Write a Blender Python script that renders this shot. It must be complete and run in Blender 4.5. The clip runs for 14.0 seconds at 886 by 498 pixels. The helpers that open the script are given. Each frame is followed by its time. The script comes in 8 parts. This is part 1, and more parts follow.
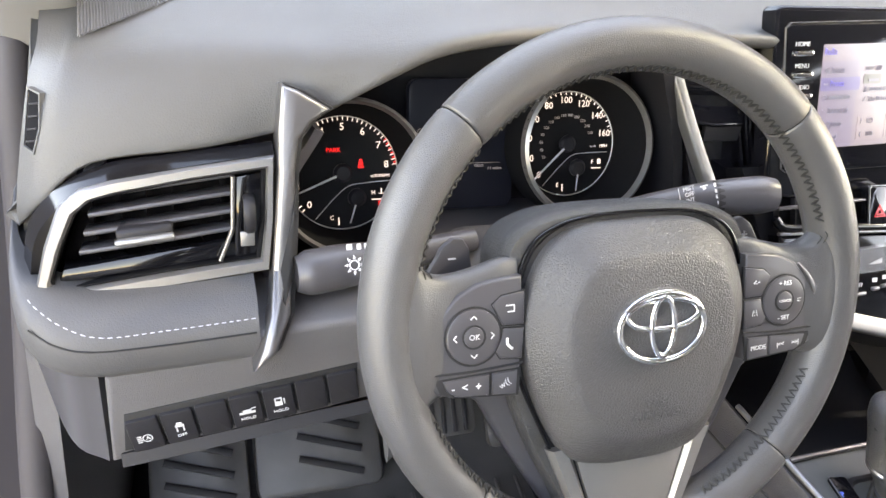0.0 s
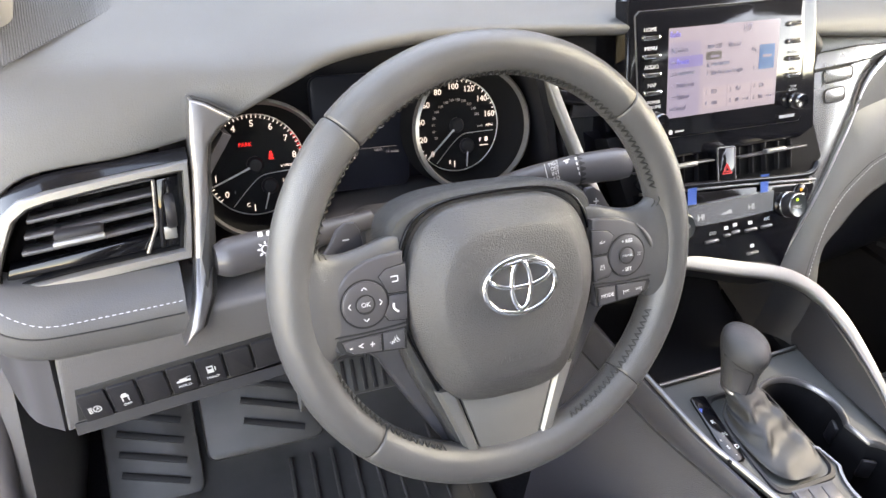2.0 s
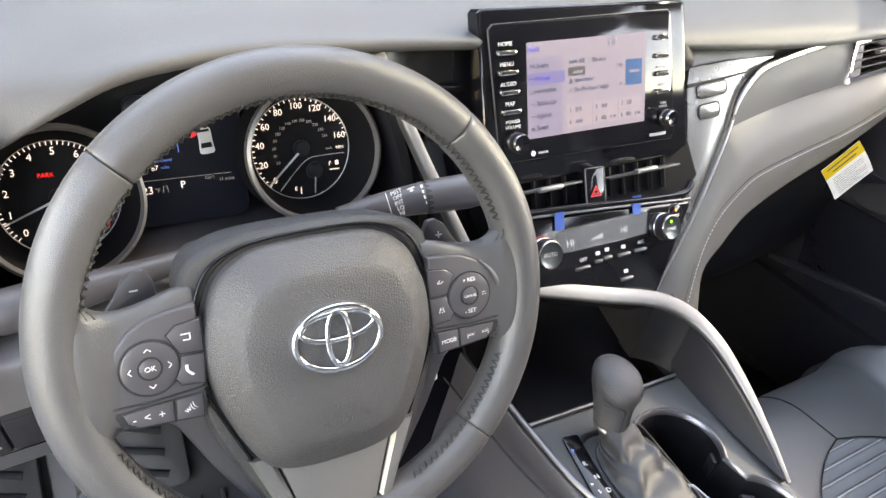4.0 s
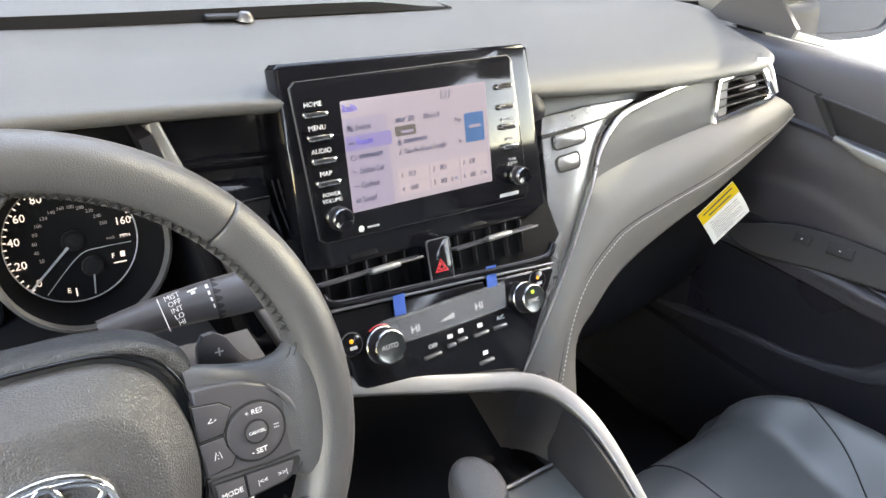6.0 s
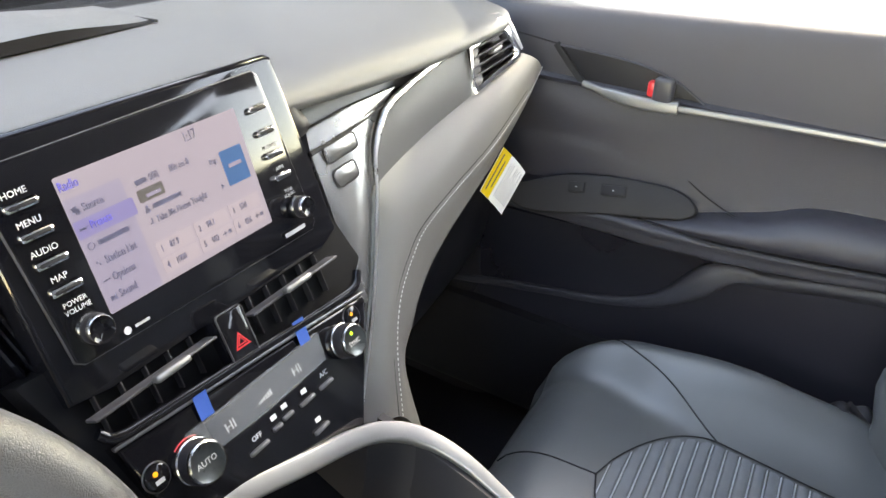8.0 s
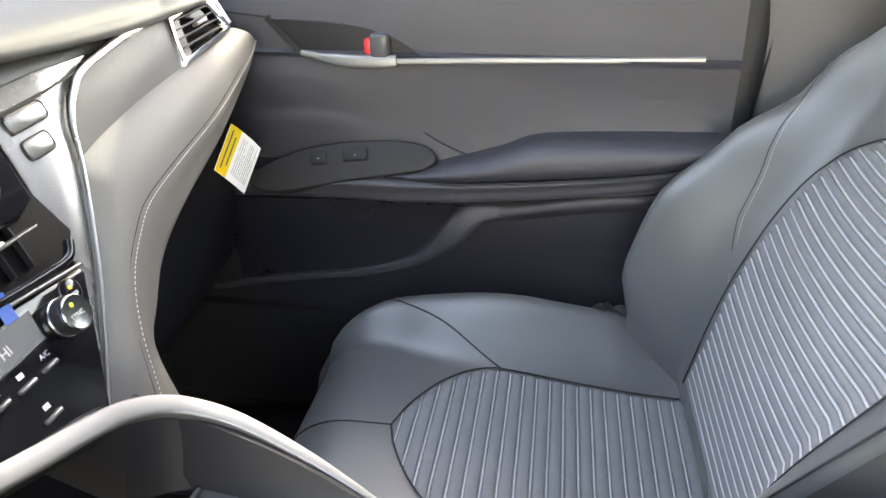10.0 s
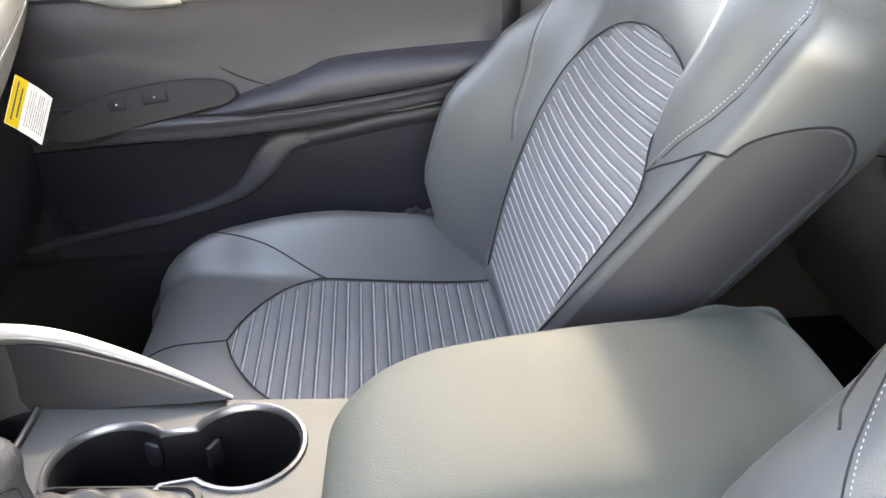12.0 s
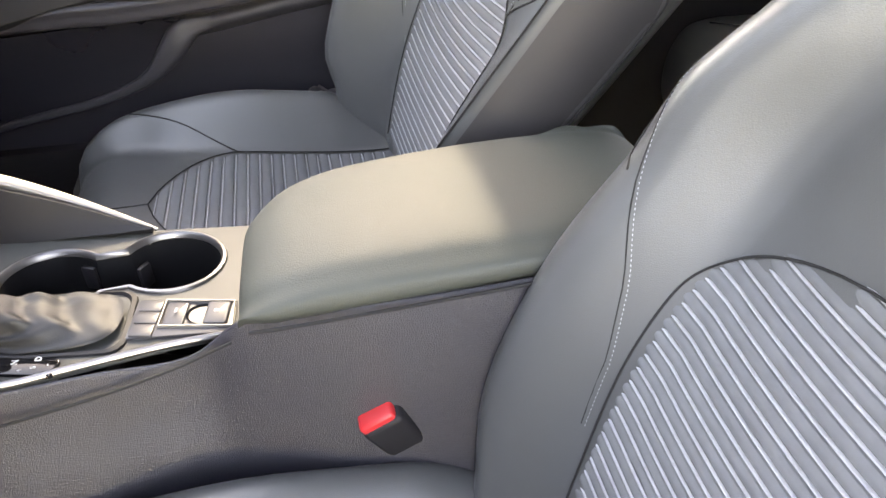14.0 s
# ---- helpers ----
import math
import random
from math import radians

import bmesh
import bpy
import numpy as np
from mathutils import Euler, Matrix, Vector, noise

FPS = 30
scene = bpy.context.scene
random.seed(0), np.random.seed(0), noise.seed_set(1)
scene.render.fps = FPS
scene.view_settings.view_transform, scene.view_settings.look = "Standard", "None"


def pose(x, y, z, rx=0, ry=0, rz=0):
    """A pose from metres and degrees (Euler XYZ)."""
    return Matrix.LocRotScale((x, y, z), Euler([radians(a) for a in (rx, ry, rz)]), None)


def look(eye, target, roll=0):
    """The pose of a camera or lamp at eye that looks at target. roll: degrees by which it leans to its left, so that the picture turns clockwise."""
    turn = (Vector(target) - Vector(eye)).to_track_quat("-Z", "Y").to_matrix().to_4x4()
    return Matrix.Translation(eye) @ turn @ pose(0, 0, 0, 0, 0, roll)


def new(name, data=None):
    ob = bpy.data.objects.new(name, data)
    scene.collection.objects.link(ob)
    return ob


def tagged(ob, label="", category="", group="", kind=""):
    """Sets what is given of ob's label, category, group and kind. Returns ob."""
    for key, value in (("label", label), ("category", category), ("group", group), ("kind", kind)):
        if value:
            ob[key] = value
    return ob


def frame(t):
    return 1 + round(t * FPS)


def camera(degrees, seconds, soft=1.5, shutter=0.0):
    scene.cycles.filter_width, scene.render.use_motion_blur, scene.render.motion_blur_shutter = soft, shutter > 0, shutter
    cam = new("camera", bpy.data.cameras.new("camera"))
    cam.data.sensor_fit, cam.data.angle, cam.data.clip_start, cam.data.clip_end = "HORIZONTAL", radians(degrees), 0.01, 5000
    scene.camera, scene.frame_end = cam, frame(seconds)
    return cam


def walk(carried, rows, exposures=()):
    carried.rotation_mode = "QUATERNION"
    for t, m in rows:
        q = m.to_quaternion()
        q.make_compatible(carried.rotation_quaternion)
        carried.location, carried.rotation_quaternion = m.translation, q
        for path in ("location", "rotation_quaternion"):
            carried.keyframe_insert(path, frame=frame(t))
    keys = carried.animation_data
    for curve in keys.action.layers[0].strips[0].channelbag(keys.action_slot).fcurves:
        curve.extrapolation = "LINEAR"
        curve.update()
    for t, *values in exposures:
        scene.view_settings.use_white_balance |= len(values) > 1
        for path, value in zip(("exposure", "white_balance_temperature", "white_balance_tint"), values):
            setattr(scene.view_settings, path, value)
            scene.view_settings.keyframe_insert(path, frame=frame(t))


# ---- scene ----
cam = camera(61.0, 14.0)
PATH = [
    (0, (-0.6370, -0.3275, 1.1741), (-0.1726, 0.8684, 0.3969), 7.30),
    (0.5, (-0.6480, -0.3527, 1.1882), (-0.1665, 0.8268, 0.3964), 7.20),
    (1, (-0.6520, -0.3879, 1.2025), (-0.1516, 0.7715, 0.3930), 6.88),
    (1.5, (-0.6510, -0.4097, 1.2239), (-0.1269, 0.7292, 0.4004), 6.63),
    (2, (-0.6270, -0.4092, 1.2440), (-0.0743, 0.7046, 0.4049), 6.46),
    (2.5, (-0.6130, -0.3977, 1.2499), (0.0044, 0.6778, 0.4060), 7.45),
    (2.7, (-0.6050, -0.3880, 1.2416), (0.0400, 0.6735, 0.4006), 8.24),
    (4.8, (-0.4570, -0.3670, 1.2292), (0.2449, 0.7020, 0.4453), 8.38),
    (5, (-0.4430, -0.3576, 1.2249), (0.2756, 0.7071, 0.4503), 8.44),
    (5.5, (-0.4150, -0.3419, 1.2292), (0.3501, 0.7054, 0.4756), 8.41),
    (6, (-0.3830, -0.3142, 1.2213), (0.4460, 0.7025, 0.4939), 8.03),
    (6.5, (-0.3640, -0.2850, 1.2206), (0.5441, 0.6743, 0.5100), 6.97),
    (7, (-0.3540, -0.2419, 1.2210), (0.6495, 0.6174, 0.5107), 5.91),
    (7.5, (-0.3400, -0.2204, 1.2157), (0.7361, 0.5391, 0.4979), 4.51),
    (8, (-0.3260, -0.2082, 1.2126), (0.8098, 0.4495, 0.4863), 3.05),
    (8.2, (-0.3200, -0.2112, 1.2124), (0.8281, 0.4153, 0.4779), 2.07),
    (10.3, (-0.3350, -0.2748, 1.1031), (0.9986, -0.0346, 0.4599), -1.23),
    (10.5, (-0.3370, -0.2904, 1.1109), (0.9930, -0.0694, 0.4533), -1.77),
    (11, (-0.3570, -0.3039, 1.1038), (0.9763, -0.1837, 0.4272), -2.34),
    (11.5, (-0.3870, -0.3075, 1.0985), (0.9393, -0.2743, 0.3987), -2.79),
    (12, (-0.4270, -0.3018, 1.0899), (0.8854, -0.3320, 0.3642), -2.83),
    (12.5, (-0.4560, -0.3142, 1.0809), (0.8359, -0.3876, 0.3223), -2.99),
    (13, (-0.4920, -0.3180, 1.0786), (0.7797, -0.4275, 0.2907), -2.74),
    (13.5, (-0.5340, -0.3145, 1.0719), (0.7151, -0.4538, 0.2531), -2.60),
    (14, (-0.5770, -0.3179, 1.0646), (0.6470, -0.4864, 0.2140), -2.27),
]
# exposure and light
walk(cam, [(t, look(eye, target, roll)) for t, eye, target, roll in PATH], [(0, 4.65, 10700, 22), (5, 4.65, 10600, 20), (5.8, 4.64, 10600, 19), (7.2, 4.56, 10500, 18), (8.2, 4.58, 10500, 18), (10.4, 4.86, 10800, 20), (11.2, 4.95, 10900, 21), (12.8, 4.93, 11300, 23), (14, 4.70, 12300, 25)])

world = bpy.data.worlds.new("sky")
scene.world = world
world.use_nodes = True
wn = world.node_tree
sky = wn.nodes.new("ShaderNodeTexSky")
sky.sky_type, sky.sun_disc = "NISHITA", False
SUN_ELEV, SUN_ROT = 38.0, 94.0
sky.sun_elevation, sky.sun_rotation = radians(SUN_ELEV), radians(SUN_ROT)
sky.air_density, sky.dust_density, sky.ozone_density = 1.0, 0.4, 1.0
wn.links.new(sky.outputs[0], wn.nodes["Background"].inputs[0])
wn.nodes["Background"].inputs[1].default_value = 0.15

sun = new("sun", bpy.data.lights.new("sun", "SUN"))
sun.data.energy, sun.data.angle, sun.data.color = 0.15, radians(1.5), (0.82, 1.0, 1.0)
_d = Vector((math.sin(radians(SUN_ROT)) * math.cos(radians(SUN_ELEV)), math.cos(radians(SUN_ROT)) * math.cos(radians(SUN_ELEV)), math.sin(radians(SUN_ELEV))))
sun.matrix_world = look(_d * 20, (0, 0, 0))


# ---- materials ----
def mat(name, base, rough=0.5, metal=0.0, vary=0.12, vscale=6.0, bump=0.0, bscale=400.0, kind="noise", spec=0.5, coat=0.0, emit=None, estr=0.0, rvary=0.1, stretch=None, alpha=1.0):
    m = bpy.data.materials.new(name)
    m.use_nodes = True
    nt = m.node_tree
    b = nt.nodes["Principled BSDF"]
    b.inputs["Base Color"].default_value = (*base, 1)
    b.inputs["Roughness"].default_value = rough
    b.inputs["Metallic"].default_value = metal
    b.inputs["Specular IOR Level"].default_value = spec
    b.inputs["Coat Weight"].default_value = coat
    b.inputs["Coat Roughness"].default_value = 0.05
    b.inputs["Alpha"].default_value = alpha
    tc = nt.nodes.new("ShaderNodeTexCoord")
    vec = tc.outputs["Object"]
    if stretch:
        mp = nt.nodes.new("ShaderNodeMapping")
        mp.inputs["Scale"].default_value = stretch
        nt.links.new(vec, mp.inputs["Vector"])
        vec = mp.outputs["Vector"]
    if vary:
        n = nt.nodes.new("ShaderNodeTexNoise")
        n.inputs["Scale"].default_value, n.inputs["Detail"].default_value = vscale, 6
        nt.links.new(vec, n.inputs["Vector"])
        r = nt.nodes.new("ShaderNodeMapRange")
        r.inputs["From Min"].default_value, r.inputs["From Max"].default_value = 0.3, 0.7
        r.inputs["To Min"].default_value, r.inputs["To Max"].default_value = 1 - vary, 1 + vary
        nt.links.new(n.outputs["Fac"], r.inputs["Value"])
        mx = nt.nodes.new("ShaderNodeMix")
        mx.data_type, mx.blend_type = "RGBA", "MULTIPLY"
        mx.inputs["Factor"].default_value = 1.0
        mx.inputs["A"].default_value = (*base, 1)
        nt.links.new(r.outputs["Result"], mx.inputs["B"])
        nt.links.new(mx.outputs["Result"], b.inputs["Base Color"])
        r2 = nt.nodes.new("ShaderNodeMapRange")
        r2.inputs["From Min"].default_value, r2.inputs["From Max"].default_value = 0.3, 0.7
        r2.inputs["To Min"].default_value, r2.inputs["To Max"].default_value = max(0.02, rough * (1 - rvary)), min(1, rough * (1 + rvary))
        nt.links.new(n.outputs["Fac"], r2.inputs["Value"])
        nt.links.new(r2.outputs["Result"], b.inputs["Roughness"])
    if bump:
        if kind == "leather":
            v = nt.nodes.new("ShaderNodeTexVoronoi")
            v.feature = "DISTANCE_TO_EDGE"
            v.inputs["Scale"].default_value = bscale
            dn = nt.nodes.new("ShaderNodeTexNoise")
            dn.inputs["Scale"].default_value, dn.inputs["Detail"].default_value = bscale * 0.5, 3
            nt.links.new(vec, dn.inputs["Vector"])
            ad = nt.nodes.new("ShaderNodeVectorMath")
            ad.operation = "MULTIPLY_ADD"
            ad.inputs[1].default_value = (0.8 / bscale,) * 3
            nt.links.new(dn.outputs["Color"], ad.inputs[0])
            nt.links.new(vec, ad.inputs[2])
            nt.links.new(ad.outputs[0], v.inputs["Vector"])
            rr = nt.nodes.new("ShaderNodeMapRange")
            rr.inputs["From Max"].default_value = 0.25
            nt.links.new(v.outputs["Distance"], rr.inputs["Value"])
            h = rr.outputs["Result"]
        else:
            v = nt.nodes.new("ShaderNodeTexNoise")
            v.inputs["Scale"].default_value, v.inputs["Detail"].default_value = bscale, 4
            nt.links.new(vec, v.inputs["Vector"])
            h = v.outputs["Fac"]
        bp = nt.nodes.new("ShaderNodeBump")
        bp.inputs["Strength"].default_value, bp.inputs["Distance"].default_value = bump, 0.4 / bscale
        nt.links.new(h, bp.inputs["Height"])
        nt.links.new(bp.outputs["Normal"], b.inputs["Normal"])
    if emit:
        b.inputs["Emission Color"].default_value = (*emit, 1)
        b.inputs["Emission Strength"].default_value = estr * 0.5
    return m


DASH = mat("dash_soft_plastic", (0.063, 0.062, 0.061), 0.5, vary=0.1, bump=0.2, bscale=520, kind="leather")
LIDPAD = mat("padded_lid_leatherette", (0.046, 0.052, 0.044), 0.6, vary=0.1, bump=0.16, bscale=480, kind="leather")
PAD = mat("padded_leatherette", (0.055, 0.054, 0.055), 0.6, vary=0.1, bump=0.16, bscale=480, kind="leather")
# PAD's leatherette raised in colour for the light on the passenger dash panel
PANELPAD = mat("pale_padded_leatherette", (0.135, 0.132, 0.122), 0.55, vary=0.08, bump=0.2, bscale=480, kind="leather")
PODBLACK = mat("matt_black_switch_panel", (0.017, 0.016, 0.018), 0.6, spec=0.3, vary=0.1)
KNOBRING = mat("satin_knob_ring", (0.38, 0.38, 0.38), 0.25, 1.0, vary=0.03)
BRIGHTLINE = mat("bright_satin_metal", (0.72, 0.71, 0.70), 0.28, 1.0, vary=0.03)
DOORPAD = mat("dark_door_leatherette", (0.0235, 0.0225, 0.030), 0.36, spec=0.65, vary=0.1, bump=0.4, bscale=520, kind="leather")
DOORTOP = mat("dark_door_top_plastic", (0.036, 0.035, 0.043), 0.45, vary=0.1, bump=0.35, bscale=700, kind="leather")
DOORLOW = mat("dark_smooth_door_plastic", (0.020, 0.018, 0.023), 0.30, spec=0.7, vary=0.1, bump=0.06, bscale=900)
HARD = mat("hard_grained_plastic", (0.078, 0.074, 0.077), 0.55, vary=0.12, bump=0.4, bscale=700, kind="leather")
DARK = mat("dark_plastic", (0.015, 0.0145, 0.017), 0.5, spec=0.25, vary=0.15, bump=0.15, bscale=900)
SMOOTH = mat("smooth_satin_plastic", (0.048, 0.046, 0.050), 0.36, vary=0.08)
PIANO = mat("piano_black", (0.004, 0.004, 0.005), 0.08, vary=0.1, vscale=30, spec=0.4, rvary=0.5)
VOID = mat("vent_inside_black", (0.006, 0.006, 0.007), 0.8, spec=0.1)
SILVER = mat("satin_silver_trim", (0.235, 0.23, 0.224), 0.45, 0.8, vary=0.04, bump=0.05, bscale=900)
DKSILVER = mat("dark_satin_chrome", (0.19, 0.185, 0.188), 0.36, 0.9, vary=0.05)
SATIN = mat("bright_satin_chrome", (0.26, 0.254, 0.254), 0.40, 0.85, vary=0.04, bump=0.04, bscale=900)
CHROME = mat("polished_chrome", (0.85, 0.85, 0.86), 0.07, 1.0, vary=0.03)
LEATHER = mat("seat_leatherette", (0.066, 0.069, 0.071), 0.36, spec=0.75, vary=0.06, vscale=9, bump=0.12, bscale=620, kind="leather")
# darker copy of the seat leatherette, for the shaded inboard side
SEATSHADE = mat("seat_side_shaded", (0.040, 0.037, 0.039), 0.45, vary=0.06, bump=0.15, bscale=700, kind="leather")
WHEEL = mat("wheel_leather", (0.056, 0.055, 0.056), 0.33, vary=0.1, vscale=14, bump=0.22, bscale=700, kind="leather")
AIRBAG = mat("airbag_cover_plastic", (0.045, 0.044, 0.045), 0.40, vary=0.06, bump=0.4, bscale=520, kind="leather")
FABRIC = mat("woven_seat_fabric", (0.122, 0.127, 0.133), 0.8, vary=0.1, vscale=60, bump=0.6, bscale=1600)
STRIPE = mat("light_grey_piping", (0.35, 0.36, 0.375), 0.6, vary=0.1, vscale=200)
THREAD = mat("light_grey_thread", (0.6, 0.6, 0.59), 0.7, vary=0.1)
DTHREAD = mat("black_thread", (0.012, 0.012, 0.012), 0.7)
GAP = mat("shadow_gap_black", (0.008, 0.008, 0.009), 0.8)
BOOT = mat("soft_boot_leather", (0.021, 0.0215, 0.023), 0.45, spec=0.4, vary=0.15, vscale=30, bump=0.2, bscale=600, kind="leather")
SPEAKER = mat("dark_grille_plastic", (0.015, 0.014, 0.018), 0.28)
PLATE = mat("console_plate_plastic", (0.046, 0.048, 0.046), 0.55, vary=0.08, spec=0.4)
RUBBER = mat("rubber_mat", (0.058, 0.055, 0.055), 0.45, spec=0.5, vary=0.2, vscale=20, bump=0.3, bscale=800)
CARPET = mat("carpet", (0.015, 0.015, 0.018), 0.95, spec=0.1, vary=0.35, vscale=300, bump=1.0, bscale=1500)
LIGHTTRIM = mat("pale_grey_pillar_trim", (0.19, 0.183, 0.178), 0.7, vary=0.05, bump=0.2, bscale=900)
JAMB = mat("dark_body_paint", (0.015, 0.013, 0.015), 0.7, spec=0.15, vary=0.05)
BODY = mat("door_seal_rubber", (0.045, 0.040, 0.042), 0.65, spec=0.3, vary=0.1)
WHITE = mat("white_print", (0.55, 0.55, 0.55), 0.5)
PALEPRINT = mat("pale_button_print", (0.6, 0.6, 0.6), 0.5)
HUBGRAIN = mat("black_grained_hub", (0.028, 0.028, 0.029), 0.45, vary=0.06, bump=0.6, bscale=600, kind="leather")
GREYPRINT = mat("grey_print", (0.35, 0.35, 0.36), 0.5)
RED = mat("red_plastic", (0.6, 0.03, 0.035), 0.35)
REDGLOW = mat("red_warning_light", (0.3, 0.0, 0.0), 0.5, emit=(1, 0.03, 0.04), estr=0.12)
BLUEGLOW = mat("blue_indicator", (0.0, 0.02, 0.3), 0.5, emit=(0.10, 0.28, 1.0), estr=0.08)
AMBER = mat("amber_indicator", (0.4, 0.15, 0.0), 0.5, emit=(1.0, 0.45, 0.05), estr=0.08)
GREEN = mat("green_indicator", (0.1, 0.4, 0.0), 0.5, emit=(0.4, 1.0, 0.1), estr=0.2)
GLOWWHITE = mat("lit_dial_print", (0.5, 0.5, 0.5), 0.5, emit=(0.9, 0.92, 1.0), estr=0.11)
DIM = mat("dim_dial_print", (0.25, 0.25, 0.26), 0.5, emit=(0.5, 0.52, 0.56), estr=0.03)
TAPE = mat("blue_masking_tape", (0.012, 0.08, 0.33), 0.55, vary=0.1)
YELLOW = mat("yellow_label", (0.75, 0.5, 0.02), 0.5)
PAPER = mat("white_label_paper", (0.82, 0.82, 0.8), 0.55, vary=0.03)
SNOW = mat("packed_snow", (0.8, 0.8, 0.81), 0.9, vary=0.08, vscale=2, bump=0.6, bscale=60)
ASPHALT = mat("pale_pavement", (0.13, 0.127, 0.13), 0.9, vary=0.3, vscale=3, bump=0.6, bscale=120)
# metallic grey base stands in for sky mirrored in gloss black trim
GLOSSTRIM = mat("sky_reflecting_gloss_trim", (0.27, 0.265, 0.255), 0.26, 0.85, vary=0.05, vscale=20)
PAINT = mat("white_car_paint", (0.75, 0.75, 0.75), 0.25, coat=0.8, vary=0.02)
ROOFLINE = mat("pale_headliner", (0.46, 0.46, 0.47), 0.9, vary=0.04, bump=0.3, bscale=1500)
SCREEN = mat("lit_screen", (0.03, 0.028, 0.033), 0.15, vary=0, emit=(0.60, 0.66, 1.0), estr=0.052)
SCREENLT = mat("screen_preset_tile", (0.03, 0.029, 0.033), 0.15, vary=0, emit=(0.66, 0.70, 1.0), estr=0.056)
SCREENGREY = mat("screen_grey_badge", (0.03, 0.03, 0.03), 0.15, vary=0, emit=(0.16, 0.18, 0.22), estr=0.05)
SCREENDK = mat("screen_side_menu", (0.03, 0.029, 0.035), 0.15, vary=0, emit=(0.48, 0.54, 0.95), estr=0.052)
SCREENHI = mat("screen_selected_row", (0.02, 0.02, 0.05), 0.15, vary=0, emit=(0.36, 0.40, 0.95), estr=0.052)
SCREENBLUE = mat("screen_blue_tile", (0.01, 0.03, 0.08), 0.15, vary=0, emit=(0.08, 0.25, 0.6), estr=0.045)
INK = mat("screen_dark_ink", (0.05, 0.05, 0.09), 0.4, vary=0)
INKBLUE = mat("screen_blue_ink", (0.04, 0.04, 0.25), 0.4, vary=0, emit=(0.06, 0.06, 0.5), estr=0.04)
DIALFACE = mat("matt_black_dial", (0.009, 0.009, 0.010), 0.6, spec=0.15, vary=0.05)
DISPLAY = mat("dark_display", (0.006, 0.007, 0.011), 0.35, spec=0.2, vary=0, emit=(0.10, 0.15, 0.30), estr=0.0015)

glass = bpy.data.materials.new("clear_glass")
glass.use_nodes = True
_g = glass.node_tree
_g.nodes.remove(_g.nodes["Principled BSDF"])
_tr, _gl, _ms = _g.nodes.new("ShaderNodeBsdfTransparent"), _g.nodes.new("ShaderNodeBsdfGlossy"), _g.nodes.new("ShaderNodeMixShader")
_tr.inputs[0].default_value = (0.93, 0.95, 0.94, 1)
_gl.inputs["Roughness"].default_value = 0.02
_fr = _g.nodes.new("ShaderNodeFresnel")
_g.links.new(_fr.outputs[0], _ms.inputs[0])
_g.links.new(_tr.outputs[0], _ms.inputs[1])
_g.links.new(_gl.outputs[0], _ms.inputs[2])
_g.links.new(_ms.outputs[0], _g.nodes["Material Output"].inputs[0])

# ---- builders ----
ROOT = {}


def V(*a):
    return Vector(a)


def fm(o, slope=0.0, roll=0.0, yaw=0.0):
    """A face's frame: x to the right, y up along a face that leans forward by slope, z out towards the cabin."""
    y = Vector((0, slope, 1)).normalized()
    x = Vector((1, 0, 0))
    z = x.cross(y)
    m = Matrix((x, y, z)).transposed().to_4x4()
    return Matrix.Translation(o) @ m @ Matrix.Rotation(radians(yaw), 4, "Y") @ Matrix.Rotation(radians(roll), 4, "Z")


def thing(name, label, category, base=(0, 0, 0), m=None, group="", kind=""):
    ob = new(name)
    ob.empty_display_size = 0.02
    ob.matrix_world = m if m is not None else Matrix.Translation(base)
    ROOT[ob.name] = ob.matrix_world.copy()
    return tagged(ob, label, category, group, kind)


def part(name, bm, material, parent=None, label="", local=False, smooth=True, angle=40):
    if parent is not None and not local:
        bm.transform(ROOT[parent.name].inverted())
    bmesh.ops.recalc_face_normals(bm, faces=bm.faces)
    if smooth:
        lim = radians(angle)
        for f in bm.faces:
            f.smooth = True
        for e in bm.edges:
            if len(e.link_faces) == 2 and e.calc_face_angle(0) > lim:
                e.smooth = False
    me = bpy.data.meshes.new(name)
    bm.to_mesh(me)
    bm.free()
    me.materials.append(material)
    ob = new(name, me)
    if parent is not None:
        ob.parent = parent
        ROOT[ob.name] = ROOT[parent.name]
    else:
        ROOT[ob.name] = Matrix.Identity(4)
    if label:
        ob["label"] = label
    return ob


def solo(name, bm, material, label, category, kind="", group="", **k):
    return tagged(part(name, bm, material, None, **k), label, category, group, kind)


def cr(pts, n=8, closed=False):
    """A smooth curve through the points."""
    p = [Vector(q) for q in pts]
    out, c = [], len(p)
    for i in range(c if closed else c - 1):
        a, b = p[i], p[(i + 1) % c]
        z = p[(i - 1) % c] if closed or i else a * 2 - b
        d = p[(i + 2) % c] if closed or i + 2 < c else b * 2 - a
        for k in range(n):
            t = k / n
            out.append(0.5 * (2 * a + (b - z) * t + (2 * z - 5 * a + 4 * b - d) * t * t + (3 * a - z - 3 * b + d) * t ** 3))
    if not closed:
        out.append(p[-1])
    return out


def loft(rows, closed=False, caps=False, bm=None):
    bm = bm or bmesh.new()
    g = [[bm.verts.new(q) for q in r] for r in rows]
    n = len(rows[0])
    for a, b in zip(g, g[1:]):
        for j in range(n if closed else n - 1):
            bm.faces.new((a[j], a[(j + 1) % n], b[(j + 1) % n], b[j]))
    if caps:
        bm.faces.new(g[0])
        bm.faces.new(g[-1])
    return bm


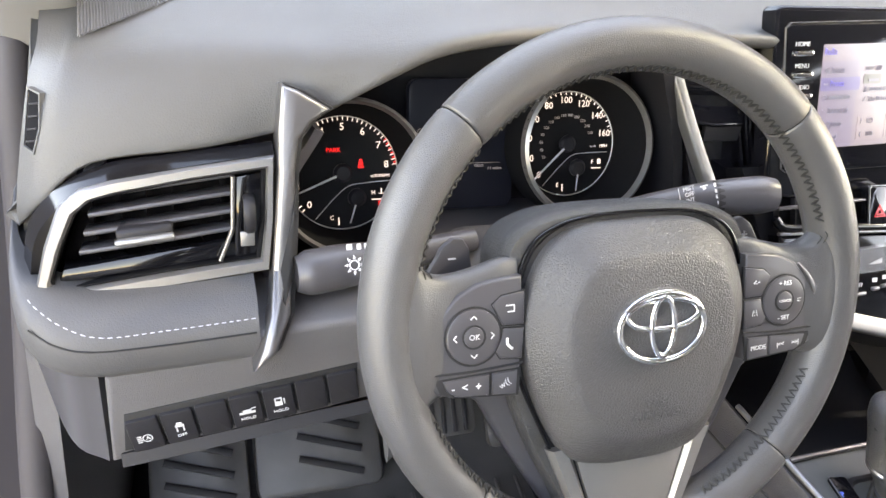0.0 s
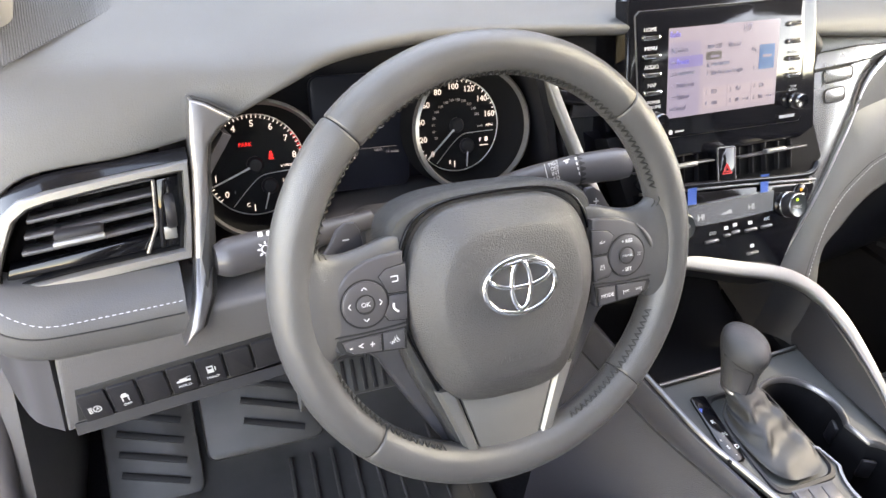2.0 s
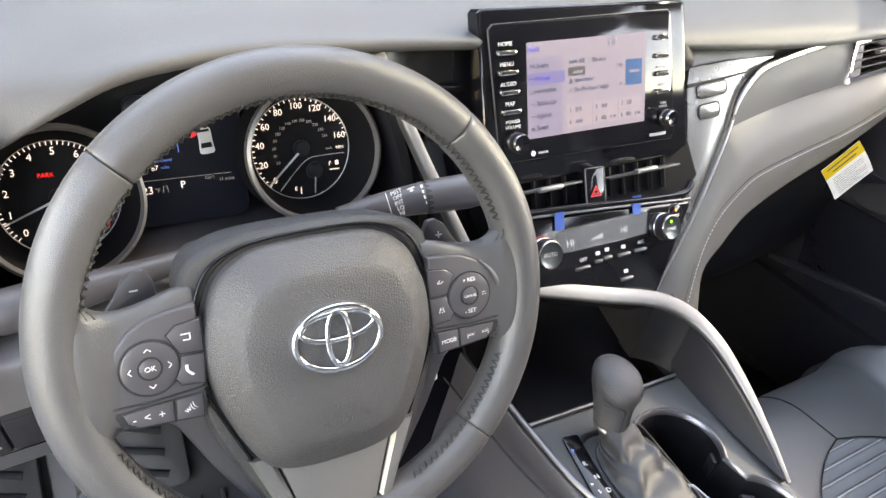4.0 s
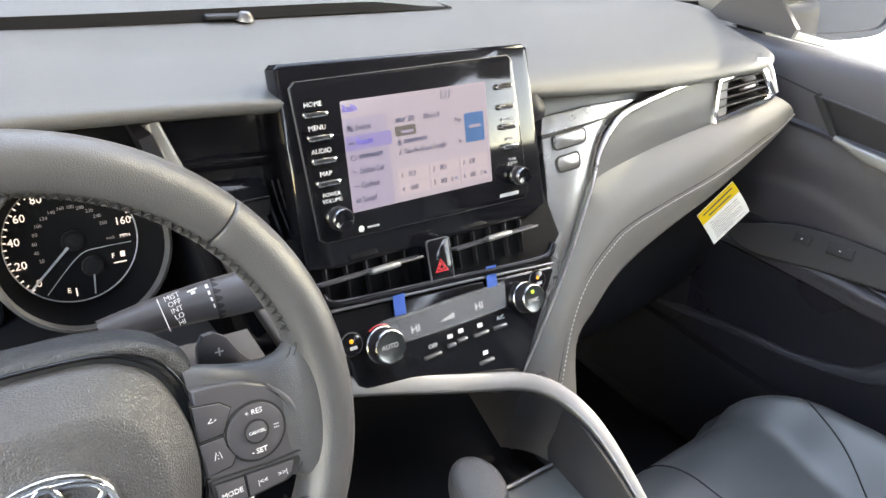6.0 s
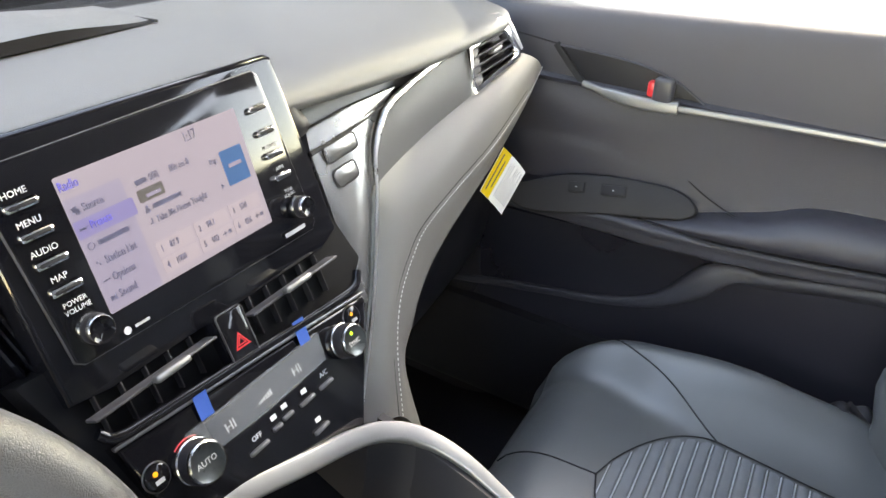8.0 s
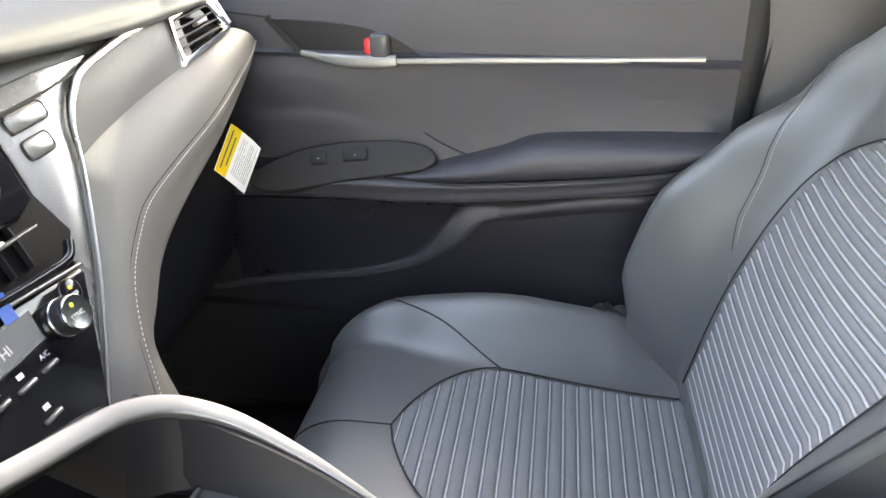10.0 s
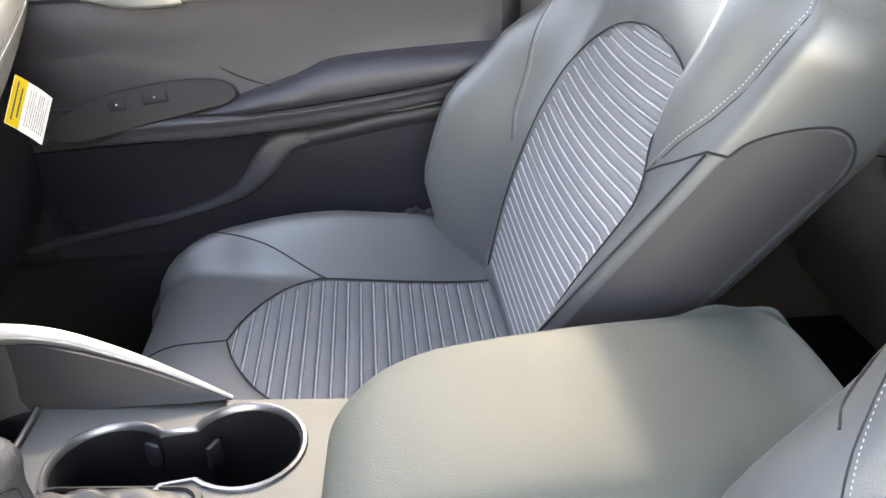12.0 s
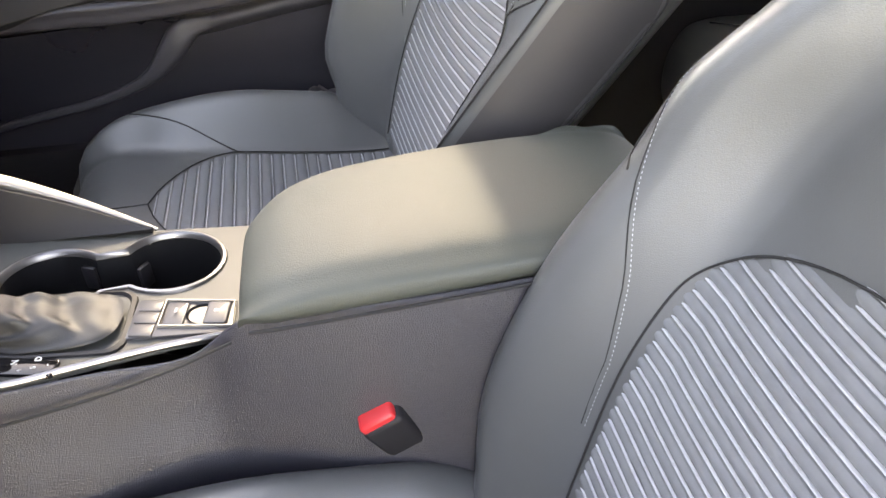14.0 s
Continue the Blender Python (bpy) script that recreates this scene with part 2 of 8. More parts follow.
def surf(ctrl, nu=6, nv=6, thick=0.0):
    """A smooth sheet through rows of control points, thickened away from its normals."""
    rows = [cr(r, nv) for r in ctrl]
    cols = [cr(c, nu) for c in zip(*rows)]
    bm = loft(list(zip(*cols)))
    if thick:
        bmesh.ops.recalc_face_normals(bm, faces=bm.faces)
        bmesh.ops.solidify(bm, geom=bm.faces[:], thickness=thick)
    return bm


def sweep(path, prof, up=(0, 0, 1), caps=True, scale=None, closed=False):
    """The profile (across, up) carried along the path."""
    p = [Vector(q) for q in path]
    rows = []
    n = len(p)
    for i, q in enumerate(p):
        a = p[(i - 1) % n] if closed else p[max(i - 1, 0)]
        b = p[(i + 1) % n] if closed else p[min(i + 1, n - 1)]
        t = (b - a).normalized()
        u = Vector(up[i]) if isinstance(up, list) else Vector(up)
        s = t.cross(u).normalized()
        w = s.cross(t)
        k = scale[i] if scale else 1
        rows.append([q + s * x * k + w * y * k for x, y in prof])
    if closed:
        rows.append(rows[0])
        bm = loft(rows, True)
        bmesh.ops.remove_doubles(bm, verts=bm.verts, dist=1e-6)
        return bm
    return loft(rows, True, caps)


def circle(r, n=10, ry=None):
    return [(r * math.cos(2 * math.pi * i / n), (ry or r) * math.sin(2 * math.pi * i / n)) for i in range(n)]


def tube(path, r, n=8, up=(0, 0, 1), closed=False):
    return sweep(path, circle(r, n), up, closed=closed)


def plate(outline, depth, m=None, bevel=0.0, seg=2, z=0.0):
    """A flat piece of the outline, its face at z, its back depth behind, with a rounded face edge."""
    bm = bmesh.new()
    f = bm.faces.new([bm.verts.new((q[0], q[1], z)) for q in outline])
    bm.normal_update()
    if f.normal.z < 0:
        f.normal_flip()
    r = bmesh.ops.extrude_face_region(bm, geom=[f])
    back = [v for v in r["geom"] if isinstance(v, bmesh.types.BMVert)]
    bmesh.ops.translate(bm, verts=back, vec=(0, 0, -depth))
    if bevel:
        es = [e for e in bm.edges if all(abs(v.co.z - z) < 1e-7 for v in e.verts)]
        bmesh.ops.bevel(bm, geom=es, offset=bevel, segments=seg, profile=0.5, affect="EDGES", clamp_overlap=True)
    if m is not None:
        bm.transform(m)
    return bm


def rbox(sx, sy, sz, m=None, bevel=0.003, seg=2):
    bm = bmesh.new()
    bmesh.ops.create_cube(bm, size=1)
    bm.transform(Matrix.Diagonal((sx, sy, sz, 1)))
    if bevel:
        bmesh.ops.bevel(bm, geom=bm.edges[:], offset=min(bevel, min(sx, sy, sz) * 0.45), segments=seg, profile=0.5, affect="EDGES", clamp_overlap=True)
    if m is not None:
        bm.transform(m)
    return bm


def lathe(prof, seg=32, m=None, close=False):
    rows = [[(r * math.cos(a), r * math.sin(a), z) for a in [2 * math.pi * i / seg for i in range(seg)]] for r, z in prof]
    bm = loft(rows, True)
    bmesh.ops.remove_doubles(bm, verts=bm.verts, dist=1e-6)
    if m is not None:
        bm.transform(m)
    return bm


def at(m, x, y, z=0.0, roll=0.0):
    return m @ Matrix.Translation((x, y, z)) @ Matrix.Rotation(radians(roll), 4, "Z")


def rrect(w, h, r, n=4, cx=0.0, cy=0.0):
    out = []
    for sx, sy, a0 in ((1, 1, 0), (-1, 1, 90), (-1, -1, 180), (1, -1, 270)):
        for k in range(n + 1):
            a = radians(a0 + 90 * k / n)
            out.append((cx + sx * (w / 2 - r) + r * math.cos(a), cy + sy * (h / 2 - r) + r * math.sin(a)))
    return out


def ring(outer, inner, depth, m=None, z=0.0, bevel=0.0):
    """A frame between two outlines of equal count."""
    n = len(outer)
    rows = [[(*q, z - depth) for q in outer], [(*q, z - bevel) for q in outer],
            [(o[0] + (i[0] - o[0]) * 0.2, o[1] + (i[1] - o[1]) * 0.2, z) for o, i in zip(outer, inner)],
            [(o[0] + (i[0] - o[0]) * 0.8, o[1] + (i[1] - o[1]) * 0.8, z) for o, i in zip(outer, inner)],
            [(*q, z - bevel) for q in inner], [(*q, z - depth) for q in inner]]
    rows.append(rows[0])
    bm = loft(rows, True)
    bmesh.ops.remove_doubles(bm, verts=bm.verts, dist=1e-7)
    if m is not None:
        bm.transform(m)
    return bm


def words(name, s, size, m, material, parent=None, thick=0.00015, label="", left=False, bold=0.0):
    """Lettering, centred on the frame m or starting at it."""
    c = bpy.data.curves.new(name, "FONT")
    c.body, c.size, c.extrude, c.align_x, c.align_y, c.resolution_u, c.offset = s, size, thick, "LEFT" if left else "CENTER", "CENTER", 2, bold
    o = bpy.data.objects.new(name, c)
    me = bpy.data.meshes.new_from_object(o)
    bm = bmesh.new()
    bm.from_mesh(me)
    bpy.data.objects.remove(o)
    bpy.data.curves.remove(c)
    bpy.data.meshes.remove(me)
    bm.transform(m)
    return part(name, bm, material, parent, label, smooth=False)


def bars(name, rects, m, material, parent, label="", z=0.0003):
    """Plain printed bars, a part each: (x, y, width, height)."""
    for x, y, w, h in rects:
        bm = bmesh.new()
        vs = [bm.verts.new((x + a * w / 2, y + b * h / 2, z)) for a, b in ((-1, -1), (1, -1), (1, 1), (-1, 1))]
        f = bm.faces.new(vs)
        r = bmesh.ops.extrude_face_region(bm, geom=[f])
        bmesh.ops.translate(bm, verts=[v for v in r["geom"] if isinstance(v, bmesh.types.BMVert)], vec=(0, 0, 0.0002))
        bm.transform(m)
        ob = part(name, bm, material, parent, label, smooth=False)
    return ob


def stitches(path, normals, length=0.005, gap=0.003, r=0.0007):
    """Single stitches laid end to end along a path."""
    pts = [Vector(q) for q in path]
    bm = bmesh.new()
    acc, on, cur = 0.0, True, [pts[0]]
    step = 0.0006
    walkpts = []
    for a, b in zip(pts, pts[1:]):
        k = max(1, int((b - a).length / step))
        walkpts += [a.lerp(b, i / k) for i in range(k)]
    i, n1, n2 = 0, max(2, int(length / step)), max(1, int(gap / step))
    while i + n1 < len(walkpts):
        a, b = walkpts[i], walkpts[i + n1]
        t = (b - a)
        if t.length > 1e-6:
            mid = (a + b) / 2
            q = t.to_track_quat("Z", "Y").to_matrix().to_4x4()
            mm = Matrix.Translation(mid + Vector(normals) * r * 0.5) @ q
            rows = []
            for zz, kk in ((-0.5, 0.45), (-0.3, 1), (0.3, 1), (0.5, 0.45)):
                rows.append([mm @ Vector((r * kk * x, r * kk * y, zz * t.length)) for x, y in ((1, 0), (0, 1), (-1, 0), (0, -1))])
            loft(rows, True, True, bm)
        i += n1 + n2
    return bm


def smoothstep(t):
    t = min(1, max(0, t))
    return t * t * (3 - 2 * t)

# ---- the place: ground, car shell ----
bm = bmesh.new()
bmesh.ops.create_grid(bm, x_segments=40, y_segments=40, size=400)
solo("ground", bm, ASPHALT, "grey worn pavement around the car", "ground", "structure", smooth=False)

bm = bmesh.new()
bmesh.ops.create_grid(bm, x_segments=30, y_segments=60, size=1, matrix=Matrix.Translation((62.6, 0, 0.0)) @ Matrix.Diagonal((60, 120, 1, 1)))
rs_ = random.Random(5)
for v in bm.verts:
    v.co.z = 0.012 + 0.05 * rs_.random() if v.co.x > 3 else 0.004
    v.co.x += 0.25 * rs_.random() if v.co.x < 3 else 0
solo("snow_field", bm, SNOW, "packed snow beside the pavement", "snow", "stuff")

FLOOR_Z = 0.27
bm = rbox(1.7, 2.6, 0.06, Matrix.Translation((0, -0.35, FLOOR_Z - 0.03)), 0.01)
solo("floor", bm, CARPET, "black carpeted cabin floor", "floor", "structure")
# firewall under the dash
bm = surf([[(x, 0.62, FLOOR_Z), (x, 0.66, 0.45), (x, 0.6, 0.65), (x, 0.62, 0.95)] for x in (-0.8, 0.0, 0.8)], 4, 4, 0.02)
solo("wall_front", bm, CARPET, "dark carpeted firewall under the dash", "firewall", "structure")
bm = rbox(1.6, 0.04, 1.0, Matrix.Translation((0, -1.75, 0.7)), 0.01)
solo("wall_rear", bm, HARD, "dark rear bulkhead behind the back seat", "bulkhead", "structure")
# roof
bm = surf([[(x, -0.26, 1.42 - 0.06 * abs(x)), (x, -0.7, 1.46 - 0.06 * abs(x)), (x, -1.5, 1.4 - 0.06 * abs(x))] for x in (-0.62, -0.3, 0.0, 0.3, 0.62)], 4, 6, -0.03)
solo("ceiling", bm, ROOFLINE, "pale grey cloth headliner", "headliner", "structure")


def pillar(name, path, w, d, material, label):
    bm = sweep(cr(path, 6), rrect(w, d, 0.02), (0, 1, 0.2))
    return solo(name, bm, material, label, "pillar", "structure")


pillar("pillar_1", [(-0.752, 0.40, 0.95), (-0.738, 0.33, 1.02), (-0.712, 0.16, 1.16), (-0.62, -0.28, 1.4)], 0.080, 0.075, LIGHTTRIM, "pale grey windscreen pillar trim")
pillar("pillar_2", [(0.82, 0.56, 1.0), (0.75, 0.18, 1.18), (0.63, -0.27, 1.4)], 0.07, 0.09, LIGHTTRIM, "pale grey windscreen pillar trim")
pillar("pillar_3", [(0.77, -0.56, 0.4), (0.76, -0.58, 0.95), (0.66, -0.62, 1.4)], 0.09, 0.14, HARD, "dark grey centre door pillar")
pillar("pillar_4", [(-0.77, -0.75, 0.4), (-0.76, -0.78, 0.95), (-0.66, -0.82, 1.4)], 0.09, 0.14, HARD, "dark grey centre door pillar")

bm = surf([[(0.735, -0.455, 0.28), (0.735, -0.455, 1.0), (0.67, -0.50, 1.38)], [(0.725, -0.52, 0.28), (0.72, -0.53, 1.0), (0.655, -0.56, 1.38)], [(0.735, -0.64, 0.28), (0.735, -0.64, 1.0), (0.67, -0.66, 1.38)]], 4, 5, 0.02)
solo("pillar_trim", bm, HARD, "dark grey trim panel on the centre pillar", "pillar trim", "structure")

# windscreen and side glass
bm = surf([[(x, 0.66 - 0.1 * x * x, 1.0), (x * 0.85, -0.26 - 0.05 * x * x, 1.42)] for x in (-0.78, -0.4, 0, 0.4, 0.78)], 4, 6, 0.004)
ws = solo("window_1", bm, glass, "clear laminated windscreen", "windscreen", "structure")
ws.visible_shadow = False
bm = surf([[(0.76, 0.42, 1.0), (0.74, 0.22, 1.17)], [(0.76, -0.0, 1.02), (0.68, -0.08, 1.33)], [(0.76, -0.5, 1.04), (0.66, -0.5, 1.38)]], 4, 4, 0.004)
sg = solo("window_2", bm, glass, "clear passenger door window glass", "window", "structure")
sg.visible_shadow = False
# opaque panes, out of view, added to keep the rear of the cabin dark
OPAQUE_PANE = mat("opaque_dark_pane", (0.01, 0.011, 0.012), 0.08, vary=0)
bm = surf([[(0.755, -0.62, 1.03), (0.66, -0.64, 1.38)], [(0.755, -1.2, 1.05), (0.65, -1.1, 1.37)], [(0.72, -1.75, 1.08), (0.6, -1.5, 1.34)]], 4, 4, 0.006)
solo("window_3", bm, glass, "clear rear door window glass", "window", "structure").visible_shadow = False
bm = surf([[(-0.755, -0.82, 1.03), (-0.66, -0.82, 1.38)], [(-0.755, -1.2, 1.05), (-0.65, -1.1, 1.37)], [(-0.72, -1.75, 1.08), (-0.6, -1.5, 1.34)]], 4, 4, 0.006)
solo("window_4", bm, OPAQUE_PANE, "unseen opaque dark pane added to block light behind the driver", "window", "structure")
bm = surf([[(-0.66, -1.9, 1.05), (-0.6, -1.48, 1.37)], [(0, -1.98, 1.06), (0, -1.5, 1.42)], [(0.66, -1.9, 1.05), (0.6, -1.48, 1.37)]], 4, 4, 0.006)
solo("window_5", bm, OPAQUE_PANE, "unseen opaque dark pane added to block light from the back", "window", "structure")
# unseen shelf, closes the rear against light along with the panes
bm = surf([[(-0.74, -1.5, 1.02), (-0.7, -1.95, 1.03)], [(0, -1.55, 1.03), (0, -2.0, 1.05)], [(0.74, -1.5, 1.02), (0.7, -1.95, 1.03)]], 4, 4, 0.02)
solo("parcel_shelf", bm, CARPET, "black carpeted rear parcel shelf", "shelf", "structure")
bm = surf([[(x, 0.56 - 0.08 * x * x, 1.016), (x, 0.66 - 0.1 * x * x, 1.0), (x, 0.9 - 0.1 * x * x, 0.99)] for x in (-0.78, -0.4, 0, 0.4, 0.78)], 4, 4, 0.01)
solo("cowl", bm, DARK, "black plastic cowl below the windscreen", "cowl", "structure")
bm = surf([[(x, 0.9 - 0.1 * x * x, 0.985), (x, 1.3 - 0.1 * x * x, 0.97), (x, 1.8 - 0.2 * x * x, 0.85)] for x in (-0.8, -0.4, 0, 0.4, 0.8)], 4, 4, 0.02)
solo("bonnet", bm, PAINT, "white painted bonnet in front of the windscreen", "bonnet", "structure")

bm = surf([[(-0.79, 0.42, 1.05), (-0.80, 0.33, 0.77), (-0.81, 0.22, 0.53), (-0.81, 0.14, 0.36)], [(-0.86, 0.46, 1.05), (-0.87, 0.37, 0.77), (-0.88, 0.27, 0.53), (-0.88, 0.18, 0.36)], [(-0.93, 0.52, 1.05), (-0.94, 0.44, 0.77), (-0.95, 0.34, 0.53), (-0.95, 0.25, 0.36)], [(-1.10, 0.66, 1.06), (-1.10, 0.60, 0.80), (-1.09, 0.52, 0.62), (-1.08, 0.45, 0.50)]], 4, 6, 0.02)
solo("door_jamb", bm, JAMB, "dark painted door jamb", "door jamb", "structure")
# driver's side: seal, sill and kick panel beside the open door
bm = tube(cr([(-0.762, 0.36, 1.02), (-0.770, 0.33, 0.93), (-0.780, 0.29, 0.77), (-0.79, 0.24, 0.631), (-0.795, 0.20, 0.53), (-0.80, 0.12, 0.40), (-0.80, -0.1, 0.35)], 8), 0.014, 10, (1, 0, 0))
solo("door_seal", bm, BODY, "dark rubber seal round the open driver doorway", "seal", "structure")
bm = surf([[(-0.798, 0.17, 0.28), (-0.790, 0.21, 0.5), (-0.782, 0.25, 0.75)], [(-0.775, 0.4, 0.28), (-0.765, 0.42, 0.5), (-0.765, 0.44, 0.75)], [(-0.76, 0.63, 0.28), (-0.75, 0.64, 0.5), (-0.75, 0.66, 0.75)]], 4, 4, 0.02)
solo("wall_left", bm, HARD, "dark grey kick panel beside the footrest", "kick panel", "structure")
# passenger kick panel, coloured black to stand for the footwell's shade
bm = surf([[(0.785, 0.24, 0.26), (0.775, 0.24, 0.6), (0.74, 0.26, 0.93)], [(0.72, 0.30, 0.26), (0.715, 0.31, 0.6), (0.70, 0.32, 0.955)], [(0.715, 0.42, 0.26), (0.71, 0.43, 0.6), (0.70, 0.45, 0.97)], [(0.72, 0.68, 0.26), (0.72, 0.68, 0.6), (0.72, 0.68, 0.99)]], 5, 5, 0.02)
solo("wall_right", bm, DARK, "kick panel in the passenger footwell, blackened for shade", "kick panel", "structure")
# the driver's door, swung wide open; out of view, placed to block left-hand sky light
MDO = Matrix.Translation((-0.93, 0.45, 0)) @ Matrix.Rotation(radians(-68), 4, "Z")
bm = surf([[MDO @ V(x, -y, z) for x, z in ((-0.02, 0.30), (0.035, 0.42), (0.045, 0.70), (0.03, 0.98), (-0.02, 1.02))] for y in (0.0, 0.35, 0.7, 1.05)], 4, 5, 0.02)
solo("door_1", bm, HARD, "unseen dark grey driver door, swung open to block side light", "car door", "structure")
bm = rbox(0.12, 2.2, 0.1, Matrix.Translation((-0.84, -0.5, 0.29)), 0.02)
solo("sill_left", bm, BODY, "dark rubber-covered door sill", "sill", "structure")

# outer body sides and right-hand sill
bm = rbox(0.03, 2.5, 0.78, Matrix.Translation((0.80, -0.55, 0.62)), 0.01)
solo("body_side_right", bm, PAINT, "white painted body side outside the passenger doors", "body side", "structure")
bm = rbox(0.16, 2.5, 0.12, Matrix.Translation((0.79, -0.55, 0.27)), 0.02)
solo("sill_right", bm, DARK, "black inner sill below the passenger doors", "sill", "structure")
bm = rbox(0.03, 1.1, 0.78, Matrix.Translation((-0.80, -1.28, 0.62)), 0.01)
solo("body_side_left", bm, PAINT, "white painted body side behind the driver", "body side", "structure")

# ---- dashboard ----
# lip, crest and top of the soft upper pad across the car: x, lip y, lip z, crest y, crest z
LIP = [(-0.732, 0.205, 0.925, 0.222, 0.982), (-0.70, 0.172, 0.935, 0.200, 0.996), (-0.63, 0.172, 0.944, 0.200, 1.004), (-0.575, 0.176, 0.954, 0.196, 1.006),
       (-0.545, 0.176, 0.966, 0.190, 1.008), (-0.50, 0.172, 0.992, 0.195, 1.018), (-0.45, 0.180, 1.010, 0.205, 1.028), (-0.36, 0.202, 1.014, 0.225, 1.032),
       (-0.25, 0.214, 1.010, 0.235, 1.026), (-0.15, 0.214, 1.008, 0.236, 1.022), (0.0, 0.220, 1.002, 0.245, 1.018), (0.16, 0.226, 0.990, 0.250, 1.014),
       (0.36, 0.228, 0.982, 0.250, 1.010), (0.52, 0.232, 0.986, 0.254, 1.010), (0.60, 0.245, 0.985, 0.264, 1.008), (0.66, 0.275, 0.98, 0.295, 1.002)]
rows = [[V(-0.757, 0.215, 0.872), V(-0.756, 0.197, 0.880), V(-0.752, 0.194, 0.910), V(-0.737, 0.207, 0.978), V(-0.733, 0.26, 1.0), V(-0.748, 0.42, 1.02), V(-0.755, 0.52, 1.018)],
        [V(-0.738, 0.215, 0.895), V(-0.736, 0.180, 0.903), V(-0.733, 0.176, 0.922), V(-0.719, 0.197, 0.987), V(-0.712, 0.27, 1.007), V(-0.71, 0.42, 1.026), V(-0.71, 0.52, 1.02)]]
for x, ly, lz, cy, cz in LIP[1:]:
    rows.append([V(x, ly + 0.05, lz - 0.006), V(x, ly + 0.006, lz), V(x, ly, lz + 0.012), V(x, cy, cz), V(x, cy + 0.07, cz + 0.012), V(x, 0.42, 1.030), V(x, 0.56 - 0.08 * x * x, 1.022)])
dash = thing("dashboard", "dark grey soft-touch dashboard with hooded dials", "dashboard", (0, 0.3, 0.9))
part("upper_pad", surf(rows, 5, 5, 0.012), DASH, dash, "grained soft grey top pad")

# ---- instrument cluster ----
MG = fm((-0.397, 0.268, 0.899), 0.38)
cl = thing("instrument_cluster", "black cluster with two chrome-ringed dials and lit display", "dials", m=MG)
bm = surf([[(-0.62, 0.26, 0.80), (-0.62, 0.305, 0.9), (-0.62, 0.345, 1.0)], [(-0.4, 0.26, 0.80), (-0.4, 0.305, 0.9), (-0.4, 0.345, 1.01)], [(-0.19, 0.26, 0.80), (-0.19, 0.305, 0.9), (-0.19, 0.345, 1.0)]], 5, 5, 0.01)
part("backing", bm, DARK, cl)
part("display_panel", plate(rrect(0.102, 0.12, 0.01), 0.01, at(MG, 0.0, 0.0, -0.008), 0.002), DISPLAY, cl, "dark driver information display")


def dial(cx, cy, r, name):
    m = at(MG, cx, cy, 0)
    d = part(name, lathe([(r * 0.80, -0.006), (r * 0.80, -0.010), (0, -0.010)], 40, m), DIALFACE, cl, "black dial face with white figures")
    part("bezel", lathe([(r * 0.80, -0.008), (r * 0.82, -0.003), (r * 0.97, 0.034), (r * 1.02, 0.038), (r * 1.05, 0.034), (r * 1.05, -0.01)], 48, m), VOID, d)
    part("chrome_ring", lathe([(r * 0.965, 0.034), (r * 1.0, 0.0405), (r * 1.045, 0.038), (r * 1.055, 0.030)], 56, m), SILVER, d, "satin chrome ring")
    part("inner_ring", lathe([(r * 0.785, -0.0088), (r * 0.794, -0.0080), (r * 0.803, -0.0088)], 48, m), PALEPRINT, d, "thin pale inner ring")
    return d, m


def ticks(d, m, r0, r1, a0, a1, n, w, material):
    bm = bmesh.new()
    for k in range(n):
        a = radians(a0 + (a1 - a0) * k / (n - 1))
        c, s = math.cos(a), math.sin(a)
        vs = [bm.verts.new((c * rr - s * ww, s * rr + c * ww, -0.0095)) for rr, ww in ((r0, -w / 2), (r1, -w / 2), (r1, w / 2), (r0, w / 2))]
        f = bm.faces.new(vs)
        r = bmesh.ops.extrude_face_region(bm, geom=[f])
        bmesh.ops.translate(bm, verts=[v for v in r["geom"] if isinstance(v, bmesh.types.BMVert)], vec=(0, 0, 0.0002))
    bm.transform(m)
    part("tick_marks", bm, material, d, smooth=False)


def needle(d, m, ang, ln, w=0.0022):
    mm = m @ Matrix.Rotation(radians(ang), 4, "Z")
    part("needle", plate([(-0.0065, -w / 2), (ln, -w * 0.3), (ln, w * 0.3), (-0.004, w / 2)], 0.0008, mm, z=-0.005), WHITE, d)
    part("hub", lathe([(0, -0.0042), (0.006, -0.0045), (0.0085, -0.007), (0.0085, -0.0098)], 20, m), DARK, d)


SPX, TAX, DR = 0.109, -0.108, 0.0635
sp, msp = dial(SPX, -0.002, DR, "speedometer")
ticks(sp, msp, 0.047, 0.052, 225, 13, 33, 0.0011, GLOWWHITE)
ticks(sp, msp, 0.049, 0.052, 225, 13, 65, 0.0006, DIM)
for k, s in enumerate("0 20 40 60 80 100 120 140 160".split()):
    a = radians(225 - 212 * k / 8)
    words("figure", s, 0.0090, at(msp, 0.0418 * math.cos(a), 0.0418 * math.sin(a), -0.0095), GLOWWHITE, sp)
for k in range(1, 14):
    a = radians(222 - 200 * k / 13)
    words("figure", str(20 * k), 0.004, at(msp, 0.0275 * math.cos(a), 0.0275 * math.sin(a), -0.0095), DIM, sp)
words("unit", "MPH", 0.0042, at(msp, 0.0405, -0.0030, -0.0095), GLOWWHITE, sp)
words("unit", "km/h", 0.0034, at(msp, 0.0290, -0.0030, -0.0095), DIM, sp)
needle(sp, msp, 222.5, 0.0495)
